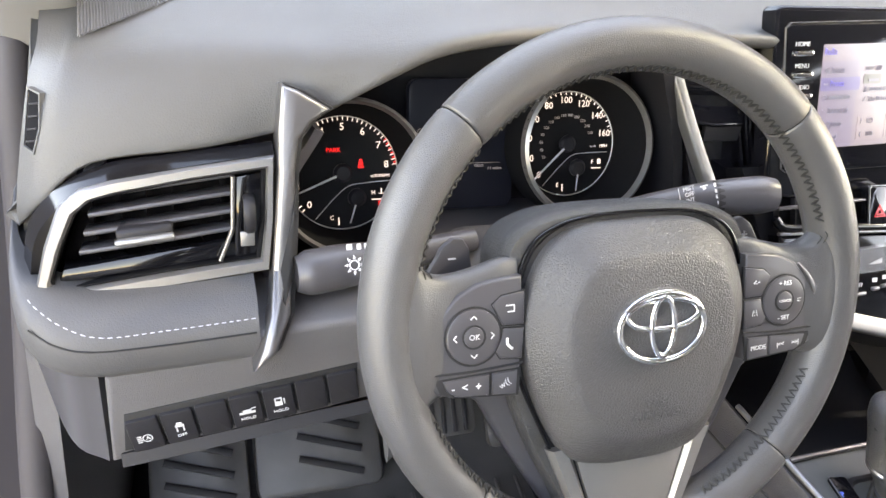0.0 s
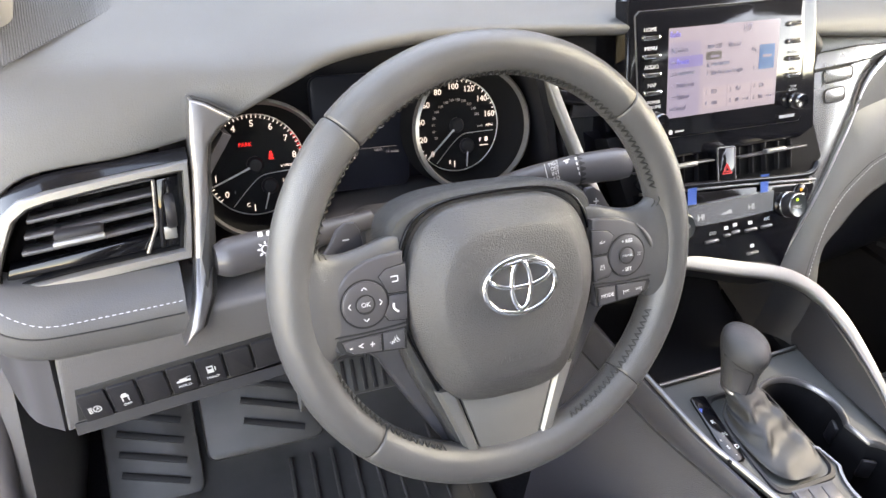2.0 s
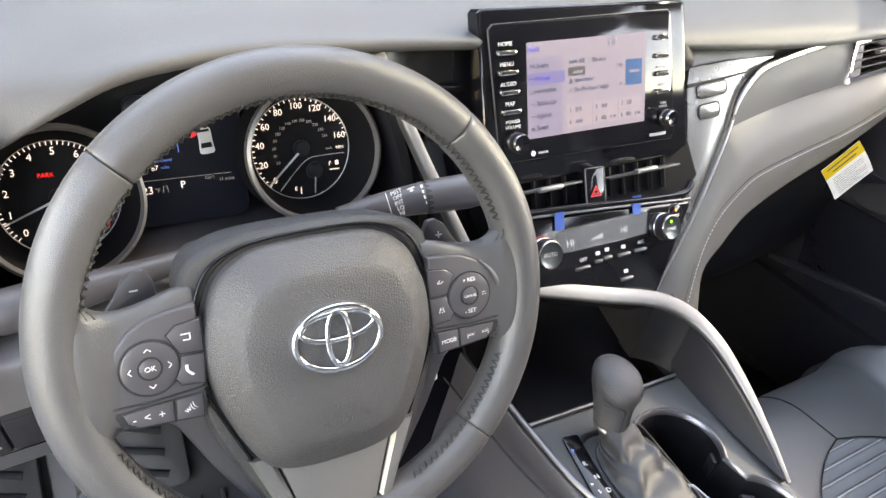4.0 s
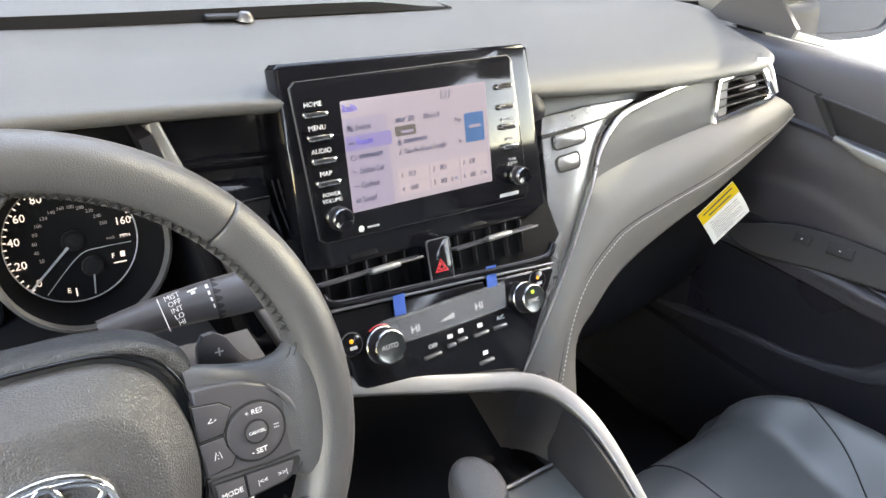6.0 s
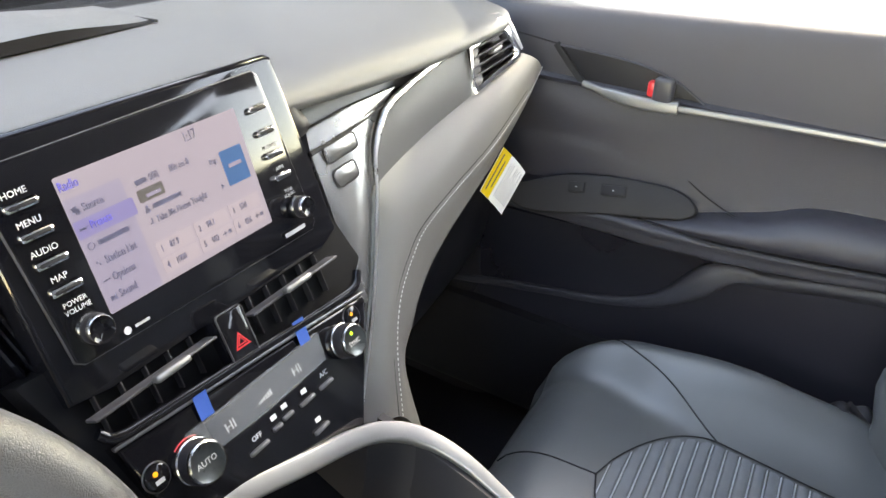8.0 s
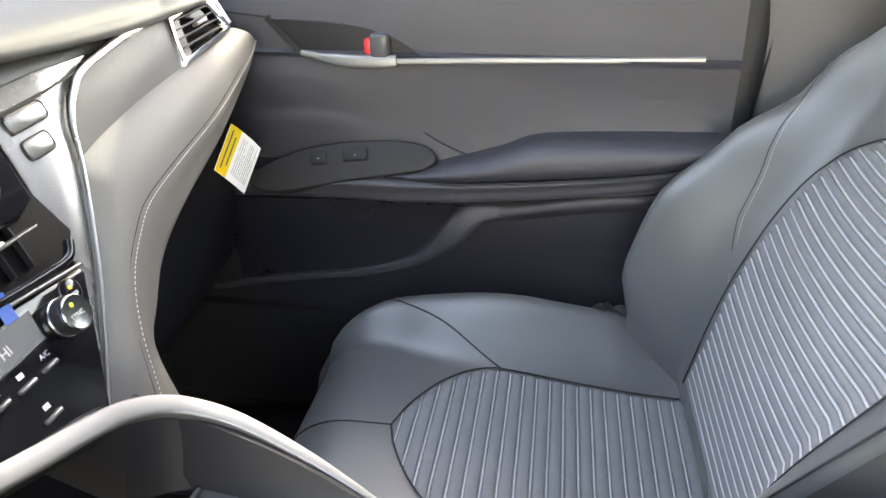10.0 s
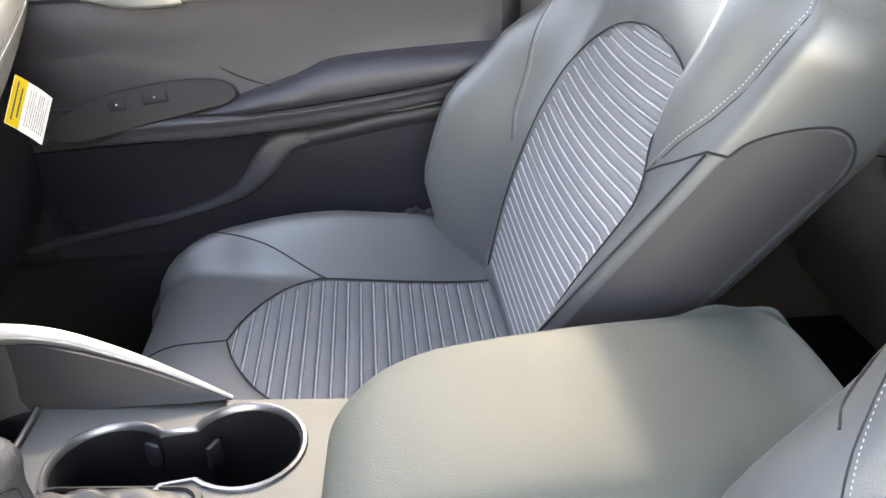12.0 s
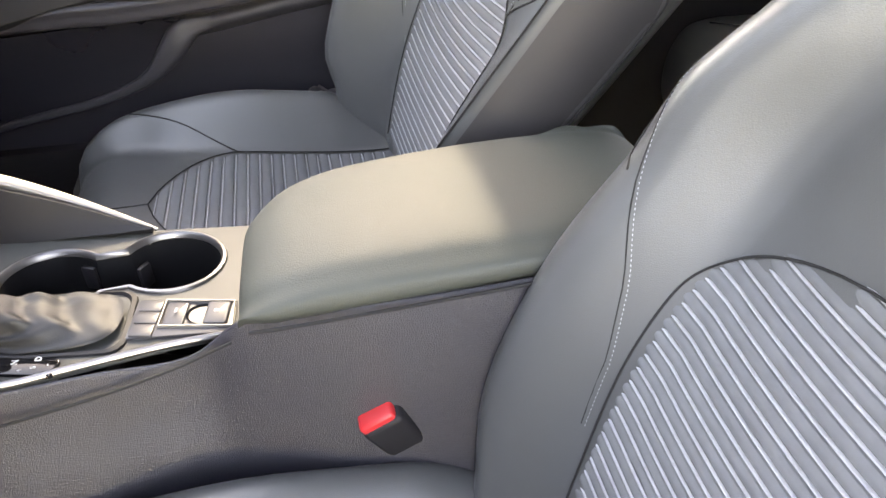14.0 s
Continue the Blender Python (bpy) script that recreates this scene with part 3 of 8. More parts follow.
part("sector_line", tube(cr([msp @ V(-0.0253, -0.0403, -0.0093), msp @ V(-0.007, -0.0215, -0.0093), msp @ V(0.0065, -0.0111, -0.0093), msp @ V(0.022, -0.0093, -0.0093), msp @ V(0.0446, -0.0089, -0.0093)], 6), 0.0004, 5), WHITE, sp)
needle(sp, at(msp, 0.0115, -0.0235, 0.0), -96, 0.0225, 0.0016)
words("figure", "E", 0.0056, at(msp, -0.0092, -0.0402, -0.0095), GLOWWHITE, sp)
words("figure", "F", 0.0056, at(msp, 0.0285, -0.0185, -0.0095), GLOWWHITE, sp)
bars("gauge_mark", [(0.0330, -0.0245, 0.0105, 0.0010), (-0.0040, -0.0425, 0.0010, 0.0070)], at(msp, 0, 0, -0.0097), GLOWWHITE, sp)
bars("pump_symbol", [(0.0360, -0.0180, 0.0036, 0.0046)], at(msp, 0, 0, -0.0097), GLOWWHITE, sp)

ta, mta = dial(TAX - 0.005, -0.0225, DR, "tachometer")
ticks(ta, mta, 0.0465, 0.0505, 222, 8, 41, 0.0009, GLOWWHITE)
ticks(ta, mta, 0.0475, 0.0500, 36, 10, 6, 0.0013, REDGLOW)
for k in range(9):
    a = radians(222 - 213 * k / 8)
    words("figure", str(k), 0.0090, at(mta, 0.0408 * math.cos(a), 0.0408 * math.sin(a), -0.0095), GLOWWHITE, ta)
words("unit", "x1000RPM", 0.0040, at(mta, 0.0345, -0.0036, -0.0095), GLOWWHITE, ta)
words("warning_light", "PARK", 0.0054, at(mta, -0.0075, 0.0205, -0.0095), REDGLOW, ta, label="red lit PARK warning")
part("warning_light", lathe([(0, -0.0090), (0.0014, -0.0092), (0.0014, -0.0098)], 10, at(mta, 0.0168, 0.0108, 0)), REDGLOW, ta, "red lit seat belt symbol")
bars("warning_light", [(0.0168, 0.0078, 0.0040, 0.0030), (0.0168, 0.0048, 0.0052, 0.0016)], at(mta, 0, 0, -0.0097), REDGLOW, ta)
needle(ta, mta, 202, 0.0490)
part("sector_line", tube(cr([mta @ V(-0.0253, -0.0403, -0.0093), mta @ V(-0.0075, -0.0218, -0.0093), mta @ V(0.0052, -0.0119, -0.0093), mta @ V(0.0200, -0.0095, -0.0093), mta @ V(0.0450, -0.0080, -0.0093)], 6), 0.0004, 5), WHITE, ta)
needle(ta, at(mta, 0.0125, -0.0225, 0.0), -108, 0.0235, 0.0016)
words("figure", "C", 0.0054, at(mta, -0.0106, -0.0400, -0.0095), GLOWWHITE, ta)
words("figure", "H", 0.0054, at(mta, 0.0278, -0.0187, -0.0095), GLOWWHITE, ta)
bars("gauge_mark", [(0.0315, -0.0248, 0.0110, 0.0010), (-0.0045, -0.0432, 0.0010, 0.0070)], at(mta, 0, 0, -0.0097), GLOWWHITE, ta)
bars("gauge_mark", [(0.0345, -0.0283, 0.0045, 0.0042)], at(mta, 0, 0, -0.0097), REDGLOW, ta, "red hot zone of the gauge")
bars("temperature_symbol", [(0.0352, -0.0172, 0.0010, 0.0050), (0.0352, -0.0195, 0.0050, 0.0008)], at(mta, 0, 0, -0.0097), GLOWWHITE, ta)

dp = [c for c in cl.children if c.name.startswith("display_panel")][0]
MD = at(MG, 0, 0, -0.0077)
words("display_text", "1:17", 0.0045, at(MD, 0.042, 0.0530), DIM, dp)
words("display_text", "P", 0.0092, at(MD, -0.0086, -0.0239), GLOWWHITE, dp)
words("display_text", "11 miles", 0.0044, at(MD, 0.0322, -0.0228), DIM, dp)
words("display_text", "ODO", 0.0038, at(MD, 0.0165, -0.0200), DIM, dp)
words("display_text", "Distance to Empty", 0.0041, at(MD, -0.0307, 0.0003, 0, 2), BLUEGLOW, dp)
words("display_text", "67", 0.0064, at(MD, -0.0314, -0.0060), GLOWWHITE, dp)
words("display_text", "miles", 0.0036, at(MD, -0.0222, -0.0060), BLUEGLOW, dp)
words("display_text", "23", 0.0098, at(MD, -0.0400, -0.0262), GLOWWHITE, dp)
words("display_text", "°F", 0.0052, at(MD, -0.0315, -0.0268), DIM, dp)
for sx in (-1, 1):
    part("lane_symbol", plate([(sx * 0.0028, -0.003), (sx * 0.0020, -0.003), (sx * 0.0010, 0.0030), (sx * 0.0016, 0.0030)][::sx], 0.0003, at(MD, -0.0245, -0.0258, 0.0002)), DIM, dp)
part("display_line", tube([MD @ V(-0.0438, 0.011, 0.0004), MD @ V(-0.0425, 0.0150, 0.0004), MD @ V(-0.0173, 0.0168, 0.0004)], 0.00035, 5), DIM, dp)
part("display_line", tube([MD @ V(-0.050, -0.0168, 0.0003), MD @ V(0.037, -0.0173, 0.0003)], 0.0002, 5), DIM, dp)
part("display_line", tube(cr([MD @ V(-0.0008, 0.030, 0.0003), MD @ V(-0.0078, 0.0185, 0.0003), MD @ V(-0.0088, 0.0067, 0.0003)], 6), 0.0004, 5), BLUEGLOW, dp, "blue arc round the car picture")
part("return_symbol", tube(cr([MD @ V(0.0352, 0.0432, 0.0004), MD @ V(0.0385, 0.0430, 0.0004), MD @ V(0.0402, 0.0414, 0.0004), MD @ V(0.0385, 0.0398, 0.0004), MD @ V(0.0358, 0.0400, 0.0004)], 5), 0.00035, 5), GLOWWHITE, dp)
part("return_symbol", plate([(0.0, -0.0016), (0.0, 0.0016), (-0.0020, 0.0)], 0.0003, at(MD, 0.0356, 0.0432, 0.0003)), GLOWWHITE, dp)
# car seen from above, its front door open
MCP = at(MD, 0.0168, 0.0150, 0.0004, 4)
half = [(0.0, 0.0128), (0.0040, 0.0124), (0.0060, 0.0105), (0.0064, 0.0060), (0.0062, 0.0), (0.0068, -0.0060), (0.0070, -0.0105), (0.0055, -0.0122), (0.0, -0.0128)]
part("car_picture", plate([(-x, y) for x, y in half[1:-1]] + [(x, y) for x, y in half[::-1]], 0.0005, MCP, 0.0002), PALEPRINT, dp, "white car symbol on the display")
part("car_screen", plate([(-0.0050, 0.0080), (0.0050, 0.0080), (0.0042, 0.0104), (-0.0042, 0.0104)], 0.0003, at(MCP, 0, 0, 0.0005)), DISPLAY, dp)
part("car_screen", plate([(-0.0052, -0.0068), (0.0052, -0.0068), (0.0046, -0.0020), (-0.0046, -0.0020)], 0.0003, at(MCP, 0, 0, 0.0005)), DISPLAY, dp)
part("car_roof", plate([(-0.0046, -0.0014), (0.0046, -0.0014), (0.0046, 0.0074), (-0.0046, 0.0074)], 0.0003, at(MCP, 0, 0, 0.0006)), WHITE, dp)
bars("door_warning", [(0.0, 0.0, 0.0062, 0.0036)], at(MD, 0.0058, 0.0212, 0, 24), REDGLOW, dp)

# lower part of the cluster surround and column top
bm = surf([[(-0.60, 0.285, 0.808), (-0.60, 0.23, 0.803), (-0.60, 0.175, 0.808)], [(-0.5, 0.285, 0.818), (-0.5, 0.225, 0.814), (-0.5, 0.17, 0.816)], [(-0.4, 0.285, 0.836), (-0.4, 0.22, 0.836), (-0.4, 0.165, 0.835)], [(-0.2, 0.285, 0.832), (-0.2, 0.23, 0.826), (-0.2, 0.175, 0.83)]], 5, 4, 0.01)
part("lower_surround", bm, SMOOTH, dash, "smooth grey shelf below the dials")
bm = surf([[(-0.205, 0.29, 0.82), (-0.21, 0.29, 0.93), (-0.235, 0.28, 1.005)], [(-0.175, 0.21, 0.80), (-0.20, 0.215, 0.91), (-0.235, 0.222, 1.0)]], 4, 6, 0.01)
part("side_surround", bm, DARK, dash)
bm = surf([[(-0.60, 0.30, 0.82), (-0.595, 0.30, 0.90), (-0.57, 0.28, 0.955)], [(-0.585, 0.18, 0.82), (-0.58, 0.175, 0.90), (-0.55, 0.182, 0.955)]], 4, 6, 0.008)
part("side_surround", bm, SMOOTH, dash)

# ---- driver's side vent ----
MV = fm((-0.65, 0.1385, 0.861), 0.245)
UP = Vector((0, 0.245, 1)).normalized()


def pv(x, z, out=0.0):
    """A place on the driver's side face: across the car and up, out towards the cabin."""
    return V(x, 0.1385 + 0.245 * (z - 0.861), z) + Vector((0, -1, 0.245)).normalized() * out


def lv(x, z):
    return (x + 0.65, (z - 0.861) / UP.z)


dv = thing("driver_air_vent", "black louvred air vent in a satin chrome surround", "air vent", m=MV)
outer = [lv(-0.582, 0.946), lv(-0.64, 0.939), lv(-0.69, 0.932), lv(-0.708, 0.927), lv(-0.722, 0.916), lv(-0.733, 0.89), lv(-0.741, 0.862), lv(-0.738, 0.853), lv(-0.728, 0.850), lv(-0.66, 0.857), lv(-0.588, 0.864), lv(-0.584, 0.90)]
inner = [lv(-0.588, 0.937), lv(-0.64, 0.931), lv(-0.686, 0.9235), lv(-0.702, 0.9195), lv(-0.713, 0.911), lv(-0.7235, 0.889), lv(-0.732, 0.866), lv(-0.730, 0.861), lv(-0.724, 0.8595), lv(-0.66, 0.867), lv(-0.594, 0.873), lv(-0.590, 0.90)]
part("chrome_surround", ring(outer, inner, 0.012, MV, 0.004, 0.003), SATIN, dv, "satin chrome surround")
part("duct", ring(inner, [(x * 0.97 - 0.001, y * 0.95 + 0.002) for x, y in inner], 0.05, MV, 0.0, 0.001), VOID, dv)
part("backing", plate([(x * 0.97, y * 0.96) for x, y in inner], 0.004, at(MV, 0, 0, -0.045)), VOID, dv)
part("lower_lip", plate([lv(-0.728, 0.863), lv(-0.594, 0.874), lv(-0.594, 0.889), lv(-0.66, 0.881), lv(-0.724, 0.873)], 0.02, at(MV, 0, 0, -0.004), 0.003), PIANO, dv, "gloss black lower lip")
for k in range(4):
    z0 = 0.886 + 0.0125 * k
    xl = -0.712 + 0.004 * k
    part("slat", sweep([pv(xl, z0 - 0.002, -0.012), pv(-0.662, z0 + 0.0035, -0.010), pv(-0.612, z0 + 0.009, -0.012)], rrect(0.020, 0.0034, 0.0014, 2), UP), SMOOTH, dv)
for k in range(6):
    x0 = -0.705 + 0.0175 * k
    part("fin", rbox(0.0018, 0.05, 0.012, at(MV, x0 + 0.65, 0.045, -0.032), 0), VOID, dv)
kn = part("knob", rbox(0.036, 0.009, 0.026, at(MV, -0.02, 0.038, -0.004, 5), 0.003, 3), DARK, dv)
part("knob_trim", rbox(0.038, 0.0048, 0.008, at(MV, -0.02, 0.0345, 0.010, 5), 0.0022, 3), SILVER, kn, "silver tab edge")
part("shutter_panel", plate([lv(-0.609, 0.931), lv(-0.588, 0.934), lv(-0.592, 0.874), lv(-0.612, 0.872)], 0.02, at(MV, 0, 0, -0.003), 0.002), PIANO, dv)
part("panel_edge", sweep([pv(-0.6105, 0.932, 0.0), pv(-0.6125, 0.895, 0.0), pv(-0.622, 0.873, 0.0)], rrect(0.004, 0.003, 0.001, 2), UP), DKSILVER, dv)
part("thumb_wheel", lathe([(0, -0.004), (0.0145, -0.004), (0.016, -0.002), (0.016, 0.002), (0.0145, 0.004), (0, 0.004)], 28, at(MV, 0.0495, 0.045, -0.008) @ Matrix.Rotation(radians(90), 4, "Y")), DARK, dv)
part("shutter_tab", rbox(0.010, 0.011, 0.002, at(MV, 0.0475, 0.027, -0.0015), 0.001), SILVER, dv)
# gloss strip between the upper pad and the vent, wrapping round the dash end
bm = surf([[pv(-0.582, 0.9465, 0.0), pv(-0.582, 0.953, -0.012)], [pv(-0.64, 0.9395, 0.0), pv(-0.64, 0.947, -0.012)], [pv(-0.70, 0.929, 0.0), pv(-0.70, 0.938, -0.014)], [pv(-0.735, 0.900, -0.004), pv(-0.740, 0.908, -0.020)], [pv(-0.746, 0.862, -0.008), pv(-0.752, 0.868, -0.024)]], 5, 3, 0.008)
part("gloss_strip", bm, PIANO, dash, "gloss black strip above the vent")

# satin chrome blade beside the cluster
blade = [lv(-0.5765, 0.993), lv(-0.565, 0.989), lv(-0.544, 0.977), lv(-0.556, 0.969), lv(-0.566, 0.957), lv(-0.5690, 0.935), lv(-0.5700, 0.90), lv(-0.5725, 0.866), lv(-0.579, 0.832), lv(-0.590, 0.806), lv(-0.606, 0.793), lv(-0.599, 0.808), lv(-0.592, 0.832), lv(-0.5865, 0.866), lv(-0.5835, 0.90), lv(-0.5805, 0.935), lv(-0.580, 0.962)]
tb = thing("trim_blade", "satin chrome trim blade beside the dials", "trim", m=MV)


def bend(bm):
    """The lower end of the blade swings out over the padded roll."""
    for v in bm.verts:
        s = smoothstep((0.875 - v.co.z) / 0.06)
        v.co.y -= 0.038 * s
        v.co.z += 0.027 * s
    return bm


part("blade", bend(plate(blade, 0.03, at(MV, 0, 0, 0.010), 0.0035, 3)), DKSILVER, tb)
# offset black copy of the blade, put behind it as its edge shadow
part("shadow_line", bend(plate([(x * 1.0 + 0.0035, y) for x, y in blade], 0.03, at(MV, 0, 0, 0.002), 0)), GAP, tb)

# padded roll below the vent
rows = []
for x, yo, zo in ((-0.60, 0, 0.0), (-0.66, 0, -0.003), (-0.71, 0.0, -0.002), (-0.740, 0.012, 0.004), (-0.757, 0.045, 0.012), (-0.765, 0.12, 0.02)):
    rows.append([(x, 0.150 + yo, 0.864 + zo), (x, 0.118 + yo, 0.861 + zo), (x, 0.100 + yo, 0.851 + zo), (x, 0.094 + yo, 0.834 + zo), (x, 0.101 + yo, 0.815 + zo), (x, 0.14 + yo, 0.804 + zo)])
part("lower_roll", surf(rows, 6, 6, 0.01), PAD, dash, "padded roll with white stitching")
part("stitching", stitches(cr([(-0.602, 0.0985, 0.8515), (-0.66, 0.0985, 0.8480), (-0.700, 0.0985, 0.8470), (-0.721, 0.1020, 0.8550), (-0.736, 0.1090, 0.8660), (-0.744, 0.117, 0.874)], 10), (0, -1, 0.6), 0.0030, 0.0020, 0.00042), STRIPE, dash, "white stitching")
part("roll_seam", tube(cr([(-0.602, 0.0945, 0.842), (-0.66, 0.0945, 0.839), (-0.705, 0.0945, 0.839), (-0.727, 0.099, 0.843), (-0.744, 0.110, 0.850)], 6), 0.0007, 5), GAP, dash)

# end of the dash facing the door, with its demister outlet
bm = surf([[(-0.735, 0.210, 0.976), (-0.750, 0.197, 0.91), (-0.755, 0.203, 0.87), (-0.760, 0.20, 0.80)], [(-0.745, 0.33, 1.0), (-0.760, 0.32, 0.92), (-0.766, 0.32, 0.87), (-0.77, 0.32, 0.75)], [(-0.755, 0.55, 1.01), (-0.772, 0.55, 0.93), (-0.775, 0.55, 0.87), (-0.775, 0.55, 0.75)]], 5, 5, 0.01)
part("end_panel", bm, DASH, dash)
sv = thing("demister_vent", "small black demister outlet in the dash end", "air vent", (-0.762, 0.245, 0.95))
_u = Vector((0.015, 0.013, 0.068)).normalized()
_n = Vector((0.019, -0.018, 0)).cross(_u)
_n = (_n if _n.x < 0 else -_n).normalized()
_x = _u.cross(_n)
MS0 = Matrix.Translation(V(-0.7315, 0.1945, 0.957) + _n * 0.0025) @ Matrix((_x, _u, _n)).transposed().to_4x4()
part("outlet", plate([(-0.005, 0.021), (0.004, 0.020), (0.007, -0.001), (0.004, -0.018), (-0.004, -0.016)], 0.006, MS0, 0.001, z=0.003), VOID, sv)
for k in range(4):
    part("slat", rbox(0.009, 0.0012, 0.003, at(MS0, 0.001, -0.012 + 0.0085 * k, 0.0025, 20), 0.0004), DARK, sv)
part("surround", ring([(-0.0065, 0.023), (0.0055, 0.022), (0.0085, -0.001), (0.0055, -0.020), (-0.0055, -0.018)], [(-0.005, 0.021), (0.004, 0.020), (0.007, -0.001), (0.004, -0.018), (-0.004, -0.016)], 0.006, MS0, 0.0035, 0.001), DASH, sv)

# knee panel with its row of switches
ML = fm((-0.65, 0.101, 0.763), -0.08)


def ll(x, z):
    return (x + 0.65, z - 0.772)


kp = thing("knee_panel", "grained dark plastic knee panel with switch row", "panel", m=ML)
outl = [ll(-0.702, 0.835), ll(-0.707, 0.734), ll(-0.60, 0.752), ll(-0.50, 0.772), ll(-0.42, 0.75), ll(-0.22, 0.75), ll(-0.19, 0.80), ll(-0.19, 0.86), ll(-0.45, 0.86), ll(-0.60, 0.85)]
part("panel", plate(outl, 0.06, ML, 0.006, 3), HARD, kp)
bm = surf([[(-0.707, 0.107, 0.83), (-0.709, 0.107, 0.726)], [(-0.735, 0.122, 0.84), (-0.735, 0.124, 0.737)], [(-0.765, 0.19, 0.86), (-0.765, 0.2, 0.76)]], 5, 4, 0.012)
part("side_cover", bm, SMOOTH, kp, "smooth grey side cover")
MB = at(ML, 0, 0, 0.001, 8.5)
part("switch_well", plate([(MB.inverted() @ ML @ V(*ll(x, z), 0)).to_2d() for x, z in ((-0.694, 0.786), (-0.697, 0.748), (-0.526, 0.774), (-0.529, 0.811))], 0.01, MB, 0.0005), GAP, kp)
for k in range(7):
    x = -0.6815 + 0.0238 * k
    z = 0.7655 + 0.0244 / 7 * k * 1.0 + 0.0004 * k
    q = at(ML, *ll(x, z), 0.004, 8.5)
    sw = part("switch", plate(rrect(0.0222, 0.0325, 0.002), 0.008, q, 0.0012), DARK, kp)
    qs = q @ Matrix.Diagonal((0.78, 0.78, 1, 1))
    if k == 0:
        bars("symbol", [(-0.006, 0.004 - 0.0025 * j - 0.004, 0.004, 0.0012) for j in range(4)], qs, WHITE, sw)
        part("symbol", ring([(a * 0.0045 + 0.001, b * 0.0050 - 0.0035) for a, b in circle(1, 16)], [(a * 0.0036 + 0.001, b * 0.0041 - 0.0035) for a, b in circle(1, 16)], 0.0002, qs, 0.0005), WHITE, sw)
        words("symbol", "A", 0.006, at(qs, 0.0014, -0.0035, 0.0003), WHITE, sw)
    if k == 1:
        words("lettering", "OFF", 0.0052, at(qs, 0, -0.0105, 0.0003), WHITE, sw)
        bars("symbol", [(0, 0.006, 0.005, 0.003), (0, 0.003, 0.008, 0.003), (-0.003, -0.002, 0.0012, 0.006), (0.003, -0.002, 0.0012, 0.006)], qs, WHITE, sw)
    if k in (3, 4):
        words("lettering", "HOLD", 0.0052, at(qs, 0, -0.0095, 0.0003), WHITE, sw)
        if k == 3:
            bars("symbol", [(0, -0.0015, 0.015, 0.003), (0, 0.0012, 0.008, 0.0026), (0.006, 0.0035, 0.005, 0.0009)], qs, WHITE, sw)
        else:
            bars("symbol", [(-0.001, 0.0035, 0.007, 0.011), (0.0045, 0.003, 0.0012, 0.007)], qs, WHITE, sw)
            bars("symbol", [(-0.001, 0.006, 0.0045, 0.003)], qs, DARK, sw, z=0.0006)
part("lower_seam", tube([ML @ V(*ll(-0.698, 0.742), 0.0005), ML @ V(*ll(-0.62, 0.7525), 0.0005), ML @ V(*ll(-0.585, 0.758), 0.0005), ML @ V(*ll(-0.57, 0.772), 0.0005)], 0.0008, 5), GAP, kp)
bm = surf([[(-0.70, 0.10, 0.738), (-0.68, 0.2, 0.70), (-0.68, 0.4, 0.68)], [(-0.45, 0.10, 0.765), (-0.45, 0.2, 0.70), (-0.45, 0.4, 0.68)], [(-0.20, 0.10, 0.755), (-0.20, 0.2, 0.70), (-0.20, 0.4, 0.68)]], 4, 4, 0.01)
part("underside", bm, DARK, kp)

# ---- steering wheel ----
MW = fm((-0.3625, 0.0197, 0.8938), 0.404, 0.55, -0.32)
NW = MW.to_3x3() @ V(0, 0, 1)
RIM, TUB = 0.1705, 0.0165
wh = thing("steering_wheel", "black leather steering wheel with three spokes", "steering wheel", m=MW)


def rimrow(a, k=1.0, kz=1.0):
    c, s = math.cos(radians(a)), math.sin(radians(a))
    out = []
    for i in range(20):
        b = 2 * math.pi * i / 20
        rr = RIM + TUB * k * math.cos(b) * (1.0 if math.cos(b) > 0 else 1.08)
        out.append(MW @ V(c * rr, s * rr, 0.019 * kz * math.sin(b) * k))
    return out


def rimseg(name, a0, a1, label=""):
    """One leather section of the rim, its ends rolled in towards the seam."""
    n = max(4, int(abs(a1 - a0) / 3))
    angs = [a0, a0 + 0.22, a0 + 0.6] + [a0 + 0.6 + (a1 - a0 - 1.2) * i / n for i in range(1, n)] + [a1 - 0.6, a1 - 0.22, a1]
    ks = [0.95, 0.985, 1.0] + [1.0] * (n - 1) + [1.0, 0.985, 0.95]
    return part(name, loft([rimrow(a, k) for a, k in zip(angs, ks)], True, True), WHEEL, wh, label)


for a0, a1 in ((45.7, 134.3), (134.7, 225.3), (225.7, 314.3), (-45.3, 45.3)):
    rimseg("rim_section", a0, a1)
part("rim_core", loft([rimrow(a, 0.93) for a in range(0, 361, 8)], True), GAP, wh)


def rimstitch(a0, a1):
    """Cross stitches leaning over the seam on the inside of the rim."""
    bm = bmesh.new()
    a = a0
    while a < a1:
        for sgn in (1, -1):
            ang0, ang1 = radians(a), radians(a + 0.85 * sgn)
            r0, r1 = RIM - TUB * 1.07, RIM - TUB * 0.93
            p0, p1 = MW @ V(r0 * math.cos(ang0), r0 * math.sin(ang0), 0.0072), MW @ V(r1 * math.cos(ang1), r1 * math.sin(ang1), 0.0112)
            d = p1 - p0
            q = Matrix.Translation((p0 + p1) / 2) @ d.to_track_quat("Z", "Y").to_matrix().to_4x4()
            loft([[q @ V(0.0009 * k * x, 0.0009 * k * y, z * d.length * 1.25) for x, y in ((1, 0), (0, 1), (-1, 0), (0, -1))] for z, k in ((-0.5, 0.7), (0.0, 1.1), (0.5, 0.5))], True, True, bm)
        a += 2.15
    return bm


